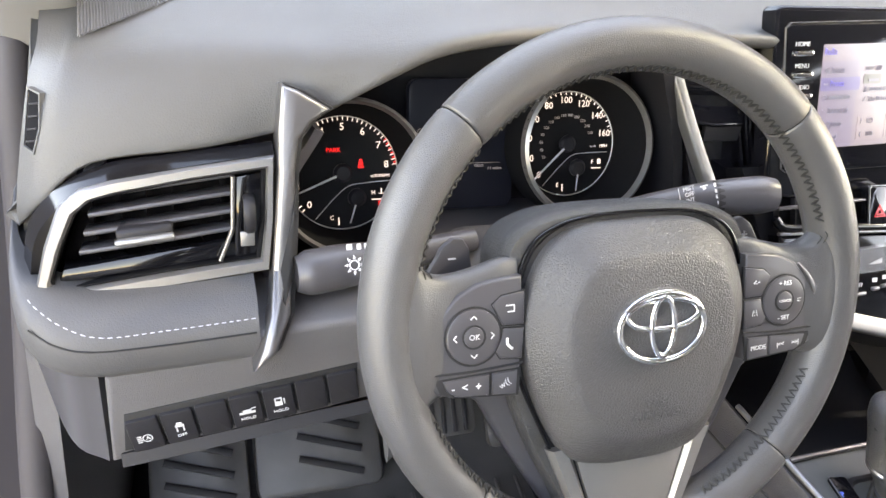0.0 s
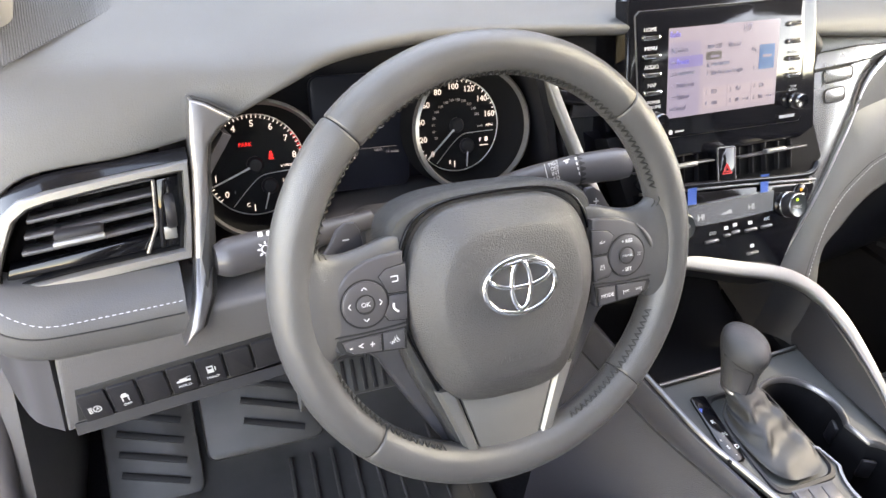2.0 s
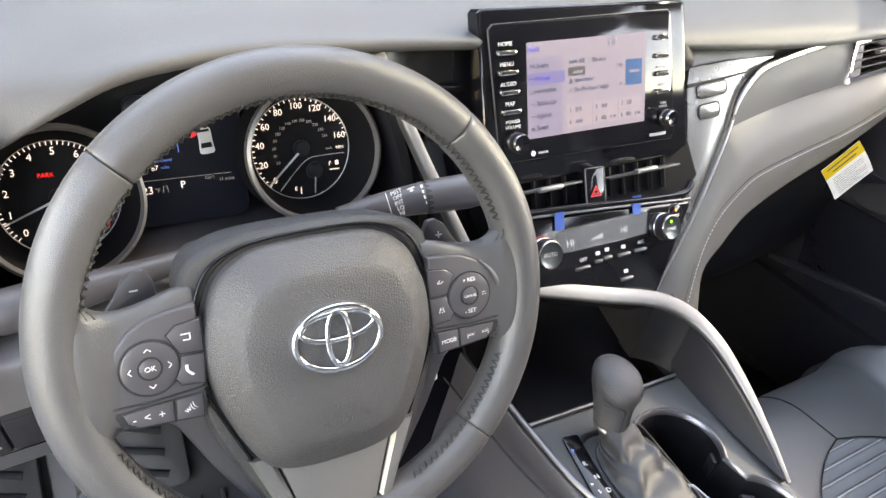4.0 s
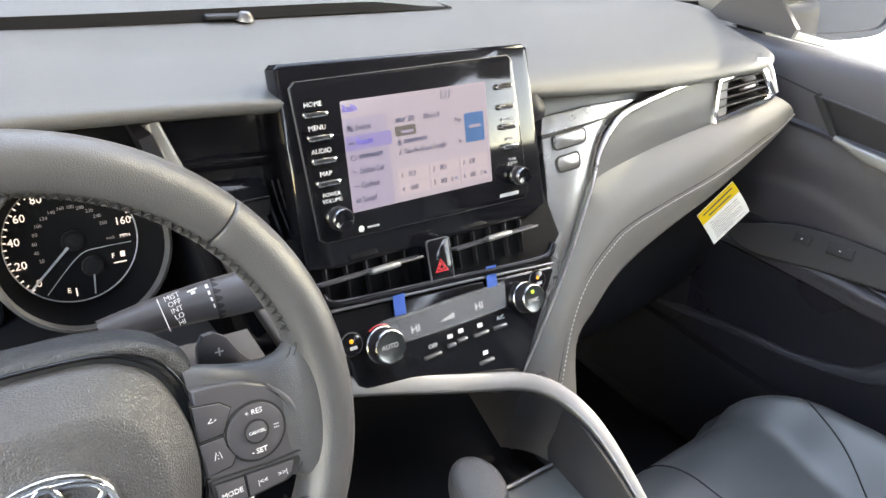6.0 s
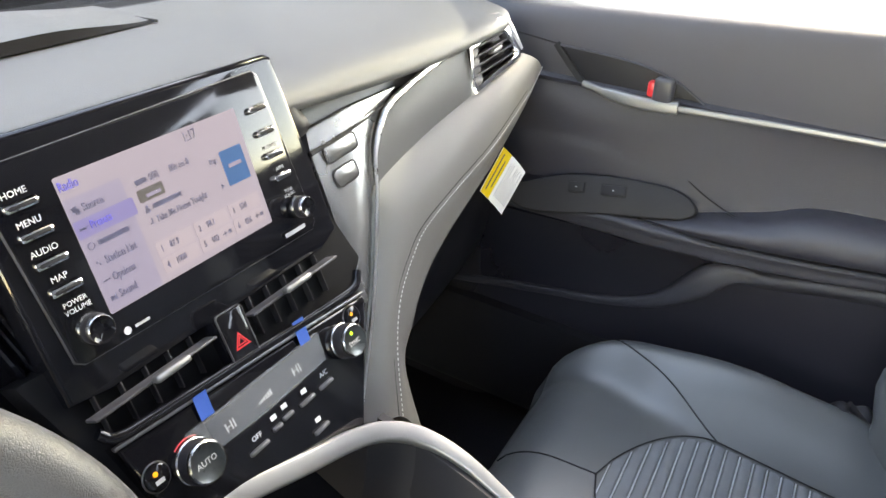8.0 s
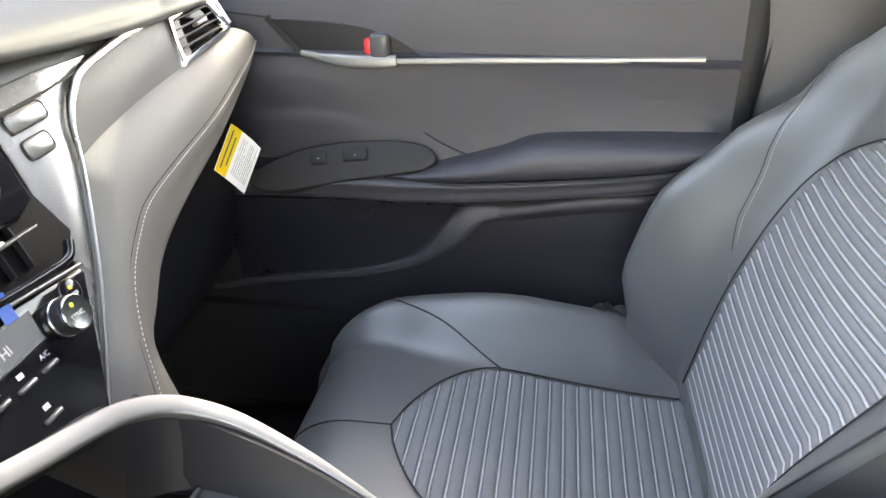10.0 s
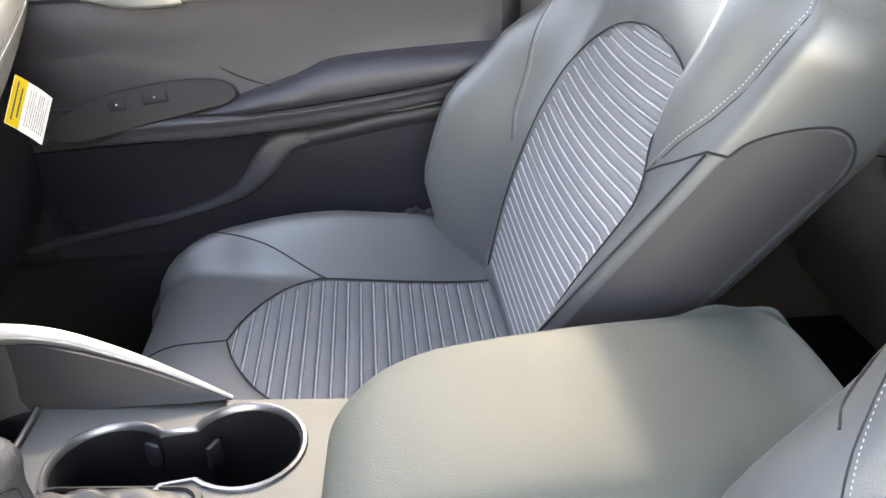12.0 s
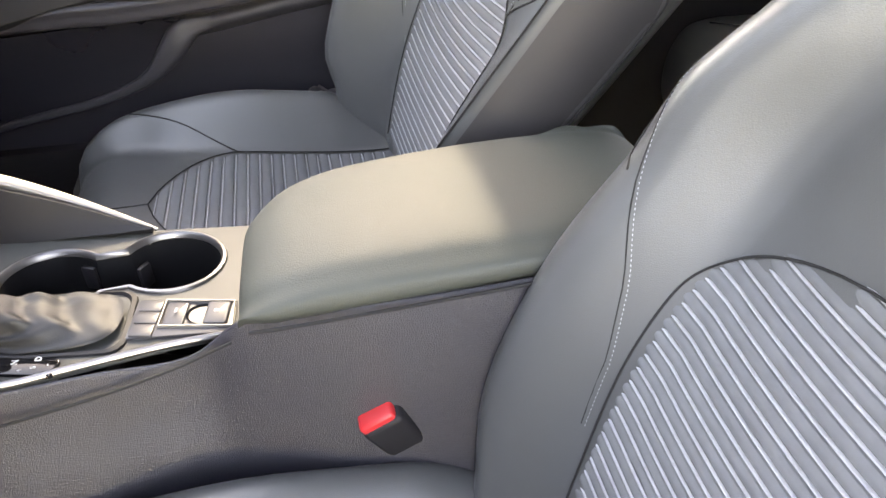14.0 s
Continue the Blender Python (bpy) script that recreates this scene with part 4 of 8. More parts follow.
for a0, a1 in ((19, 132), (137, 165), (-67, -22), (203, 247)):
    part("stitching", rimstitch(a0, a1), DTHREAD, wh, "black cross stitching")


def blob(cy, cz, hy, hz, x, n=24, e=0.55):
    """A rounded slab's outline at one place across the wheel."""
    out = []
    for i in range(n):
        a = 2 * math.pi * i / n
        c, s = math.cos(a), math.sin(a)
        out.append(MW @ V(x, cy + hy * math.copysign(abs(c) ** e, c), cz + hz * math.copysign(abs(s) ** e, s)))
    return out


def spoke(s):
    """A side spoke: leather that flares out of the rim and runs in to the hub, with creases where it is gathered."""
    keys = ((0.172, 0.064, -0.086, 0.011), (0.165, 0.058, -0.079, 0.0135), (0.157, 0.050, -0.069, 0.0150), (0.150, 0.0415, -0.058, 0.0145), (0.143, 0.0345, -0.050, 0.0122), (0.134, 0.0315, -0.046, 0.0098), (0.122, 0.0320, -0.045, 0.0085), (0.108, 0.0350, -0.045, 0.0080), (0.096, 0.0385, -0.046, 0.0070), (0.084, 0.0400, -0.047, 0.0040))
    rows = [blob((t + b) / 2, (zf - 0.014) / 2, (t - b) / 2, (zf + 0.014) / 2, s * x, 24, e) for (x, t, b, zf), e in zip(keys, (0.95, 0.95, 0.9, 0.8, 0.7, 0.62, 0.56, 0.55, 0.55, 0.55))]
    rows = [list(r) for r in zip(*[cr([r[j] for r in rows], 4) for j in range(24)])]
    sp = part("spoke", loft(rows, True, True), WHEEL, wh, "leather spoke flaring from the rim", angle=60)
    # creases are thin black tubes that draw the shade in the leather folds
    for k, (x0, y0, x1, y1) in enumerate(((0.151, 0.0405, 0.1475, 0.0330), (0.147, 0.0375, 0.1430, 0.0325))):
        part("crease", tube(cr([MW @ V(s * x0, y0, 0.010), MW @ V(s * (x0 + x1) / 2, (y0 + y1) / 2 + 0.001, 0.0142 - 0.0012 * k), MW @ V(s * x1, y1, 0.0128 - 0.0012 * k)], 4), 0.00045, 5), DTHREAD, sp)
    arm = [(0.130, -0.040), (0.118, -0.050), (0.104, -0.062), (0.085, -0.098), (0.058, -0.141), (0.040, -0.164), (0.028, -0.145), (0.055, -0.08), (0.072, -0.03)]
    part("under_arm", plate([(s * x, y) for x, y in arm], 0.014, at(MW, 0, 0, -0.011), 0.004, 3), SMOOTH, wh, "smooth grey arm behind the hub")
    return sp


spoke(1)
spoke(-1)

PODL = [(0.084, 0.0290), (0.100, 0.0283), (0.113, 0.0262), (0.127, 0.0200), (0.137, 0.0090), (0.144, -0.0060), (0.1505, -0.0270), (0.1505, -0.0310), (0.146, -0.0385), (0.139, -0.0430), (0.130, -0.0448), (0.086, -0.0475)]
for s in (-1, 1):
    body = part("button_pod", plate([(s * x, y) for x, y in PODL], 0.008, at(MW, 0, 0, 0.0102), 0.0022, 3), SMOOTH, wh, "satin grey button pod")
    cx = s * 0.1172
    part("pad_ring", lathe([(0.0192, 0.0104), (0.0192, 0.0109), (0.0180, 0.0110), (0.0178, 0.009)], 40, at(MW, cx, -0.0065, 0)), GAP, body)
    part("round_pad", lathe([(0, 0.0119), (0.008, 0.0115), (0.0165, 0.0121), (0.0176, 0.0115), (0.0178, 0.008)], 40, at(MW, cx, -0.0065, 0)), SMOOTH, body)
    part("button_ring", lathe([(0.0066, 0.0118), (0.0066, 0.0124), (0.0078, 0.0124), (0.0078, 0.0116)], 28, at(MW, cx, -0.0065, 0)), GAP, body)
    part("centre_button", lathe([(0, 0.0131), (0.005, 0.0130), (0.0064, 0.0124), (0.0066, 0.010)], 28, at(MW, cx, -0.0065, 0)), SMOOTH, body)
    up_ = [(0.0830, 0.0195), (0.0985, 0.0175), (0.1045, 0.0125), (0.1015, 0.0065), (0.0980, -0.0012), (0.0835, -0.0018)]
    lo_ = [(0.0835, -0.0040), (0.0975, -0.0036), (0.0985, -0.0100), (0.1025, -0.0175), (0.0995, -0.0225), (0.0850, -0.0240)]
    for o_ in (up_, lo_):
        gx, gy = sum(p[0] for p in o_) / 6, sum(p[1] for p in o_) / 6
        part("button_gap", plate([(s * (gx + (x - gx) * 1.09), gy + (y - gy) * 1.09) for x, y in o_], 0.002, at(MW, 0, 0, 0.0105)), GAP, body)
        part("side_button", plate([(s * x, y) for x, y in o_], 0.004, at(MW, 0, 0, 0.0116), 0.0008), SMOOTH, body)
    part("lower_gap", plate([(s * x, y) for x, y in ((0.0855, -0.0300), (0.1430, -0.0318), (0.1395, -0.0410), (0.1310, -0.0450), (0.0870, -0.0482))], 0.002, at(MW, 0, 0, 0.0106), 0.0), GAP, body)
    part("lower_button", plate([(s * x, y) for x, y in ((0.1070, -0.0318), (0.1375, -0.0332), (0.1350, -0.0400), (0.1290, -0.0440), (0.1075, -0.0455))], 0.004, at(MW, 0, 0, 0.0120), 0.001), SMOOTH, body)
    part("lower_button", plate([(s * x, y) for x, y in ((0.0880, -0.0312), (0.1050, -0.0318), (0.1055, -0.0456), (0.0890, -0.0470))], 0.004, at(MW, 0, 0, 0.0120), 0.001), SMOOTH, body)
    part("pod_line", tube([MW @ V(s * 0.1505, -0.0285, 0.0105), MW @ V(s * 0.12, -0.0290, 0.0112), MW @ V(s * 0.084, -0.0272, 0.0105)], 0.0008, 6), GAP, body)
    z = 0.0118
    if s < 0:
        words("lettering", "OK", 0.0050, at(MW, cx, -0.0065, 0.0132), PALEPRINT, body)
        for a, (dx, dy) in enumerate(((0.0125, 0), (0, 0.0125), (-0.0125, 0), (0, -0.0125))):
            part("arrow", tube([MW @ V(cx + dx * 1.0 - dx * 0.10 + dy * 0.17, -0.0065 + dy * 0.90 + dx * 0.17, 0.0120), MW @ V(cx + dx * 1.06, -0.0065 + dy * 1.06, 0.0121), MW @ V(cx + dx * 0.90 - dy * 0.17, -0.0065 + dy * 0.90 - dx * 0.17, 0.0120)], 0.0004, 5, NW), PALEPRINT, body)
        words("lettering", "-  <  +", 0.0078, at(MW, -0.1225, -0.0385, 0.0121, -2), PALEPRINT, body)
        bars("symbol", [(-0.0930, 0.0115, 0.006, 0.0008), (-0.0904, 0.0095, 0.0008, 0.0047), (-0.0925, 0.0075, 0.005, 0.0008)], at(MW, 0, 0, z), PALEPRINT, body)
        part("symbol", tube(cr([MW @ V(-0.0950, -0.0095, z), MW @ V(-0.0948, -0.0135, z), MW @ V(-0.0915, -0.0168, z)], 5), 0.0009, 6, NW), PALEPRINT, body)
        words("symbol", "w((", 0.0058, at(MW, -0.0970, -0.0390, 0.0121, 30), PALEPRINT, body)
    else:
        words("lettering", "CANCEL", 0.0028, at(MW, cx, -0.0065, 0.0132), PALEPRINT, body)
        words("lettering", "+ RES", 0.0046, at(MW, cx, 0.0060, 0.0121), PALEPRINT, body)
        words("lettering", "- SET", 0.0046, at(MW, cx, -0.0190, 0.0121), PALEPRINT, body)
        words("symbol", "<-", 0.0062, at(MW, 0.0925, 0.0085, z, 20), PALEPRINT, body)
        words("symbol", "/:\\", 0.0062, at(MW, 0.0925, -0.0135, z), PALEPRINT, body)
        words("symbol", ":::", 0.0056, at(MW, cx + 0.0125, -0.0065, 0.0121), PALEPRINT, body)
        words("lettering", "MODE", 0.0046, at(MW, 0.0968, -0.0390, 0.0121, 2), PALEPRINT, body)
        words("lettering", "|<<     >>|", 0.0046, at(MW, 0.1225, -0.0385, 0.0121, 2), PALEPRINT, body)
        edge = cr([MW @ V(0.1285, 0.0195, 0.0104), MW @ V(0.1385, 0.0085, 0.0108), MW @ V(0.1458, -0.0075, 0.0108), MW @ V(0.1518, -0.0265, 0.0102)], 6)
        part("pod_edge", sweep(edge, rrect(0.0042, 0.003, 0.0012, 2), NW, True, [0.35 + 0.65 * smoothstep(i / 10) for i in range(len(edge))]), DKSILVER, body, "satin chrome edge")

# airbag cover: a domed shield with wide sloping shoulders
AB = [(0.0, 0.0595), (0.036, 0.0582), (0.056, 0.0515), (0.0695, 0.0400), (0.0780, 0.0220), (0.0828, 0.0025), (0.0832, -0.0200), (0.0772, -0.0480), (0.0630, -0.0820), (0.0480, -0.1015), (0.0250, -0.1082), (0.0, -0.1092)]
half = cr([(x, y, 0) for x, y in AB], 4)
outl = [(p.x, p.y) for p in half] + [(-p.x, p.y) for p in reversed(half[1:-1])]
rows = []
for k, z in ((1.0, -0.012), (1.0, 0.002), (0.993, 0.0075), (0.978, 0.0112), (0.958, 0.0135), (0.85, 0.0220), (0.745, 0.0290), (0.725, 0.0300), (0.70, 0.0307), (0.60, 0.0318), (0.45, 0.0327), (0.25, 0.0334), (0.02, 0.0336)):
    rows.append([MW @ V(x * k, (y + 0.012) * k - 0.012, z) for x, y in outl])
part("airbag_cover", loft(rows, True, True), AIRBAG, wh, "grained airbag cover with moulded lettering", angle=30)
# hub surround behind the airbag, running down to the lower spoke
HB = [(0.0, 0.0660), (0.040, 0.0650), (0.066, 0.0605), (0.084, 0.0510), (0.0910, 0.0340), (0.0905, 0.0), (0.0880, -0.0450), (0.0765, -0.0830), (0.0560, -0.1260), (0.0420, -0.1580), (0.0260, -0.1760), (0.0, -0.1800)]
hh = cr([(x, y, 0) for x, y in HB], 4)
outh = [(p.x, p.y) for p in hh] + [(-p.x, p.y) for p in reversed(hh[1:-1])]
rows = [[MW @ V(x * k, (y + 0.03) * k - 0.03, z) for x, y in outh] for k, z in ((1.0, -0.045), (1.02, -0.012), (1.005, -0.004), (0.98, -0.0005), (0.95, 0.0), (0.6, -0.004))]
part("hub_cover", loft(rows, True, True), HUBGRAIN, wh, "grained black hub cover behind the airbag")
part("hub_gap", plate([(x * 1.035, (y + 0.012) * 1.035 - 0.012) for x, y in outl], 0.003, at(MW, 0, 0, 0.0018)), GAP, wh)
bead = [(0.018, -0.184), (0.046, -0.126), (0.071, -0.071), (0.0845, -0.036), (0.0870, -0.005), (0.0845, 0.024), (0.0745, 0.046), (0.058, 0.0568), (0.036, 0.0618), (0.0, 0.0632)]
bead = [(x, y) for x, y in bead] + [(-x, y) for x, y in reversed(bead[:-1])]
part("hub_bead", sweep(cr([MW @ V(x, y, 0.0022) for x, y in bead], 5), rrect(0.0022, 0.004, 0.001, 2), NW), PIANO, wh, "gloss black bead round the airbag")
words("lettering", "SRS", 0.0105, at(MW, 0.001, -0.0560, 0.0324), AIRBAG, wh, 0.0007)
words("lettering", "AIRBAG", 0.0105, at(MW, 0.001, -0.0660, 0.0319), AIRBAG, wh, 0.0007)
bars("lettering", [(0.0, -0.0765, 0.010, 0.002)], at(MW, 0, 0, 0.0312), AIRBAG, wh)

# maker's badge as plain chrome ovals
MWB = at(MW, 0.001, -0.0065, 0)


def oval(rx, ry, cy, z, w, h):
    """A flat-topped chrome band bent into an oval."""
    return sweep([MWB @ V(rx * math.cos(a), cy + ry * math.sin(a), z) for a in [2 * math.pi * i / 56 for i in range(56)]], rrect(w, h, min(w, h) * 0.42, 3), NW, closed=True)


bd = part("badge", oval(0.0308, 0.0222, 0, 0.0356, 0.0046, 0.0042), CHROME, wh, "polished chrome oval badge")
part("badge_oval", oval(0.0262, 0.0098, 0.0088, 0.0360, 0.0040, 0.0040), CHROME, bd)
part("badge_oval", oval(0.0082, 0.0190, 0.0006, 0.0362, 0.0040, 0.0042), CHROME, bd)
part("badge_dish", lathe([(0.0, 0.0343), (0.8, 0.0342), (1.04, 0.0335), (1.16, 0.0318)], 48, MWB @ Matrix.Diagonal((0.0315, 0.0230, 1, 1))), AIRBAG, bd)

# lower spoke: satin frame round a silver insert
fo = [(0.0640, -0.0930), (0.0335, -0.1700), (0.0295, -0.1800), (0.0215, -0.1870), (0.0, -0.1880)]
fi = [(0.0480, -0.0930), (0.0240, -0.1690), (0.0215, -0.1755), (0.0155, -0.1790), (0.0, -0.1796)]
fo, fi = [[(x, y) for x, y in q] + [(-x, y) for x, y in reversed(q[:-1])] for q in (fo, fi)]
ls = part("lower_spoke", ring(fo, fi, 0.022, MW, 0.0085, 0.0035), SILVER, wh, "satin silver spoke frame", angle=25)
part("spoke_gap", plate([(x * 0.99, y) for x, y in fi], 0.010, at(MW, 0, 0, 0.0035)), GAP, ls)
part("silver_insert", plate([(x * 0.955, y * 0.994) for x, y in fi], 0.006, at(MW, 0, 0, 0.0065), 0.0012), SILVER, ls, "satin silver insert")
# shift paddles behind the spokes
for s in (-1, 1):
    pd = part("paddle", plate([(s * x, y) for x, y in ((0.100, 0.010), (0.103, 0.040), (0.1075, 0.0470), (0.1145, 0.0478), (0.1225, 0.0425), (0.1290, 0.0310), (0.1360, 0.0225), (0.1480, 0.0190), (0.1480, 0.010))], 0.005, at(MW, 0, 0, -0.032), 0.002), SMOOTH, wh, "grey shift paddle")
    bars("lettering", [(s * 0.1160, 0.0345, 0.0055, 0.0011)] + ([(s * 0.1160, 0.0345, 0.0011, 0.0055)] if s > 0 else []), at(MW, 0, 0, -0.0318), WHITE, pd)

# ---- column and stalks ----
co = thing("steering_column", "black steering column shroud", "column", (-0.363, 0.12, 0.85))
ax = MW.to_3x3() @ V(0, 0, 1)
rows = []
for d, w, h, dy in ((-0.03, 0.075, 0.050, -0.012), (-0.05, 0.08, 0.052, -0.014), (-0.10, 0.075, 0.05, -0.016), (-0.17, 0.075, 0.05, -0.02), (-0.26, 0.08, 0.05, -0.03)):
    rows.append([MW @ V(x, y + dy, d) for x, y in rrect(2 * w, 2 * h, 0.035, 5)])
part("shroud", loft(rows, True, True), HARD, co, "grained column shroud")


def stalk(s, name, label):
    st = thing(name, label, "stalk", (-0.363 + s * 0.09, 0.09, 0.89))
    if s > 0:
        p = [(-0.30, 0.142, 0.893), (-0.27, 0.139, 0.899), (-0.24, 0.134, 0.905), (-0.215, 0.129, 0.909), (-0.185, 0.123, 0.913), (-0.172, 0.120, 0.914)]
        sc = [0.75, 0.95, 1.1, 1.25, 1.3, 1.1]
    else:
        p = [(-0.43, 0.142, 0.876), (-0.475, 0.134, 0.874), (-0.51, 0.129, 0.872), (-0.54, 0.125, 0.871), (-0.562, 0.122, 0.870), (-0.572, 0.121, 0.870)]
        sc = [0.7, 0.9, 1.15, 1.35, 1.35, 1.0]
    part("lever", sweep(cr(p, 4), circle(0.0125, 16, 0.0115), (0, -1, 0.4), True, [sc[min(5, i // 4)] + (sc[min(5, i // 4 + 1)] - sc[min(5, i // 4)]) * (i % 4) / 4 for i in range(21)]), SMOOTH, st)
    return st


w1 = stalk(1, "wiper_stalk", "dark grey wiper stalk with white markings")
mw_ = Matrix.Translation((-0.238, 0.1225, 0.9155)) @ Matrix.Rotation(radians(-8), 4, "Y") @ Matrix.Rotation(radians(62), 4, "X") @ Matrix.Rotation(radians(4), 4, "Z")
for k, s in enumerate(("MIST", "OFF", "INT", "LO", "HI")):
    words("lettering", s, 0.0052, at(mw_, -0.016, 0.0095 - 0.0048 * k, 0.001), WHITE, w1)
words("lettering", "INT", 0.0055, at(mw_, 0.018, -0.006, 0.002), WHITE, w1)
bars("symbol", [(-0.0255, 0.0, 0.0006, 0.024), (0.0080, 0.007, 0.0022, 0.003), (0.0080, 0.002, 0.0018, 0.003), (0.0080, -0.003, 0.0014, 0.003), (0.0080, -0.008, 0.0010, 0.003), (-0.002, 0.0085, 0.007, 0.0012), (-0.002, 0.0065, 0.003, 0.002)], mw_, WHITE, w1, z=0.0012)
part("collar", sweep([(-0.224, 0.131, 0.9075), (-0.219, 0.130, 0.9083)], circle(0.0152, 18, 0.0142), (0, -1, 0.4)), GAP, w1)
w2 = stalk(-1, "light_stalk", "dark grey light stalk with white symbols")
ml_ = Matrix.Translation((-0.532, 0.1145, 0.881)) @ Matrix.Rotation(radians(58), 4, "X")
words("symbol", "☼", 0.016, at(ml_, 0.0, -0.003, 0.003), WHITE, w2)
bars("symbol", [(-0.003, 0.011, 0.004, 0.004), (0.004, 0.011, 0.003, 0.004), (0.010, 0.011, 0.004, 0.004), (0.012, -0.002, 0.004, 0.0045)], ml_, WHITE, w2, z=0.003)

# ---- centre stack ----
MC0 = fm((0, 0.1795, 0.927), 0.325, 2.0)
su = thing("touchscreen_unit", "gloss black touchscreen unit with side buttons and knobs", "screen", m=MC0)


def s2(x, y):
    """From the unit's upright face to its own slightly rolled frame."""
    c, s = math.cos(radians(2)), math.sin(radians(2))
    return (x * c + y * s, -x * s + y * c)


hous = [s2(-0.135, 0.1265), s2(0.118, 0.131), s2(0.124, 0.128), s2(0.143, -0.030), s2(0.120, -0.040), s2(-0.10, -0.048), s2(-0.130, -0.044), s2(-0.139, 0.1225)]
part("housing", plate(hous, 0.020, at(MC0, 0, 0, -0.004), 0.004, 3), PIANO, su, "gloss black housing")
face = [s2(*q) for q in ((-0.124, 0.112), (0.096, 0.1215), (0.101, 0.117), (0.117, -0.012), (0.112, -0.018), (-0.110, -0.022), (-0.116, -0.018), (-0.129, 0.107))]
part("face_line", plate([(x * 1.008, y * 1.008 - 0.0004) for x, y in face], 0.003, at(MC0, 0, 0, -0.0025), 0.0004), DKSILVER, su)
part("face", plate(face, 0.006, at(MC0, 0, 0, -0.0012), 0.0012), PIANO, su, "gloss black face")
MT = at(MC0, *s2(-0.008, 0.0495), -0.0008)
scr = part("screen", plate(rrect(0.154, 0.0945, 0.001, 1), 0.001, MT), SCREEN, su, "lit screen showing a radio menu", smooth=False)
part("side_menu", plate(rrect(0.0425, 0.079, 0.001, 1), 0.0003, at(MT, -0.0555, -0.0073, 0.0003)), SCREENDK, scr, smooth=False)
part("highlight", plate(rrect(0.0455, 0.0120, 0.001, 1), 0.0003, at(MT, -0.0540, 0.0115, 0.0006)), SCREENHI, scr, smooth=False)
part("blue_tile", plate(rrect(0.0225, 0.0270, 0.001, 1), 0.0003, at(MT, 0.0600, 0.0075, 0.0006)), SCREENBLUE, scr, smooth=False)
ZT = 0.0008


def stext(s, size, x, y, material=INK):
    """Narrow screen lettering that starts at x."""
    words("screen_text", s, size, at(MT, x, y, ZT) @ Matrix.Diagonal((0.70, 1, 1, 1)), material, scr, left=True, bold=0.00012)


stext("Radio", 0.0088, -0.0762, 0.0405, INKBLUE)
stext("1:17", 0.0105, 0.0230, 0.0405)
for k, s in enumerate(("Source", "Presets", "", "Station List", "Options", "Sound")):
    y = 0.0241 - 0.0123 * k
    if s:
        stext(s, 0.0078, -0.0662, y, INK if k != 1 else INKBLUE)
    else:
        bars("screen_text", [(-0.0540, y, 0.024, 0.0034)], MT, INK, scr, z=ZT)
bars("menu_icon", [(-0.0718, 0.0246, 0.0036, 0.0040), (-0.0700, 0.0228, 0.0030, 0.0036), (-0.0714, 0.0116, 0.0050, 0.0016), (-0.0722, -0.0118, 0.0012, 0.0014), (-0.0702, -0.0136, 0.0012, 0.0014), (-0.0728, -0.0250, 0.0012, 0.0012), (-0.0708, -0.0250, 0.0012, 0.0012), (-0.0688, -0.0250, 0.0012, 0.0012), (-0.0722, -0.0376, 0.0018, 0.0032)], MT, INK, scr, z=ZT)
part("menu_icon", ring([(a * 0.0026 - 0.0710, b * 0.0026 - 0.0006) for a, b in circle(1, 14)], [(a * 0.0020 - 0.0710, b * 0.0020 - 0.0006) for a, b in circle(1, 14)], 0.0002, MT, 0.0010), INK, scr)
part("menu_icon", plate([(-0.0712, -0.0376), (-0.0688, -0.0350), (-0.0688, -0.0402)], 0.0002, MT, z=0.0010), INK, scr, smooth=False)
bars("screen_text", [(-0.0210, 0.0246, 0.0095, 0.0036), (-0.0068, 0.0056, 0.0250, 0.0034)], MT, INK, scr, z=ZT)
stext("008", 0.0076, -0.0138, 0.0246)
stext("80s on 8", 0.0072, 0.0036, 0.0244)
stext("Pop", 0.0066, 0.0375, 0.0165)
stext("Take Me Home Tonight", 0.0068, -0.0202, -0.0036)
part("channel_badge", plate(rrect(0.0215, 0.0088, 0.001, 1), 0.0003, at(MT, -0.0162, 0.0150, 0.0006)), SCREENGREY, scr, smooth=False)
bars("badge_mark", [(-0.0150, 0.0140, 0.0120, 0.0024)], MT, SCREENDK, scr, z=0.0009)
bars("menu_icon", [(-0.0240, 0.0070, 0.0020, 0.0022), (-0.0240, 0.0042, 0.0036, 0.0030), (-0.0238, -0.0030, 0.0008, 0.0040), (-0.0246, -0.0048, 0.0020, 0.0014)], MT, INK, scr, z=ZT)
part("menu_icon", plate([(0.0410, -0.0052), (0.0410, -0.0014), (0.0440, -0.0033)], 0.0002, MT, z=0.0010), INK, scr, smooth=False)
bars("tile_mark", [(0.0600, 0.0085, 0.0130, 0.0030)], MT, SCREENDK, scr, z=0.0009)
for k, (a, b) in enumerate((("1", "87.9"), ("2", "98.1"), ("3", "530"), ("4", "1000"), ("5", "002"), ("6", "026"))):
    x, y = -0.0125 + 0.0343 * (k % 3), -0.0240 - 0.0125 * (k // 3)
    part("preset_tile", plate(rrect(0.0325, 0.0112, 0.001, 1), 0.0003, at(MT, x, y, 0.0005)), SCREENLT, scr, smooth=False)
    stext(a, 0.0068, x - 0.0132, y)
    stext(b, 0.0068, x - 0.0055, y)
    if k > 3:
        bars("preset_icon", [(x + 0.0075, y, 0.0008, 0.0046), (x + 0.0075, y, 0.0040, 0.0008), (x + 0.0125, y, 0.0030, 0.0030)], MT, INK, scr, z=ZT)
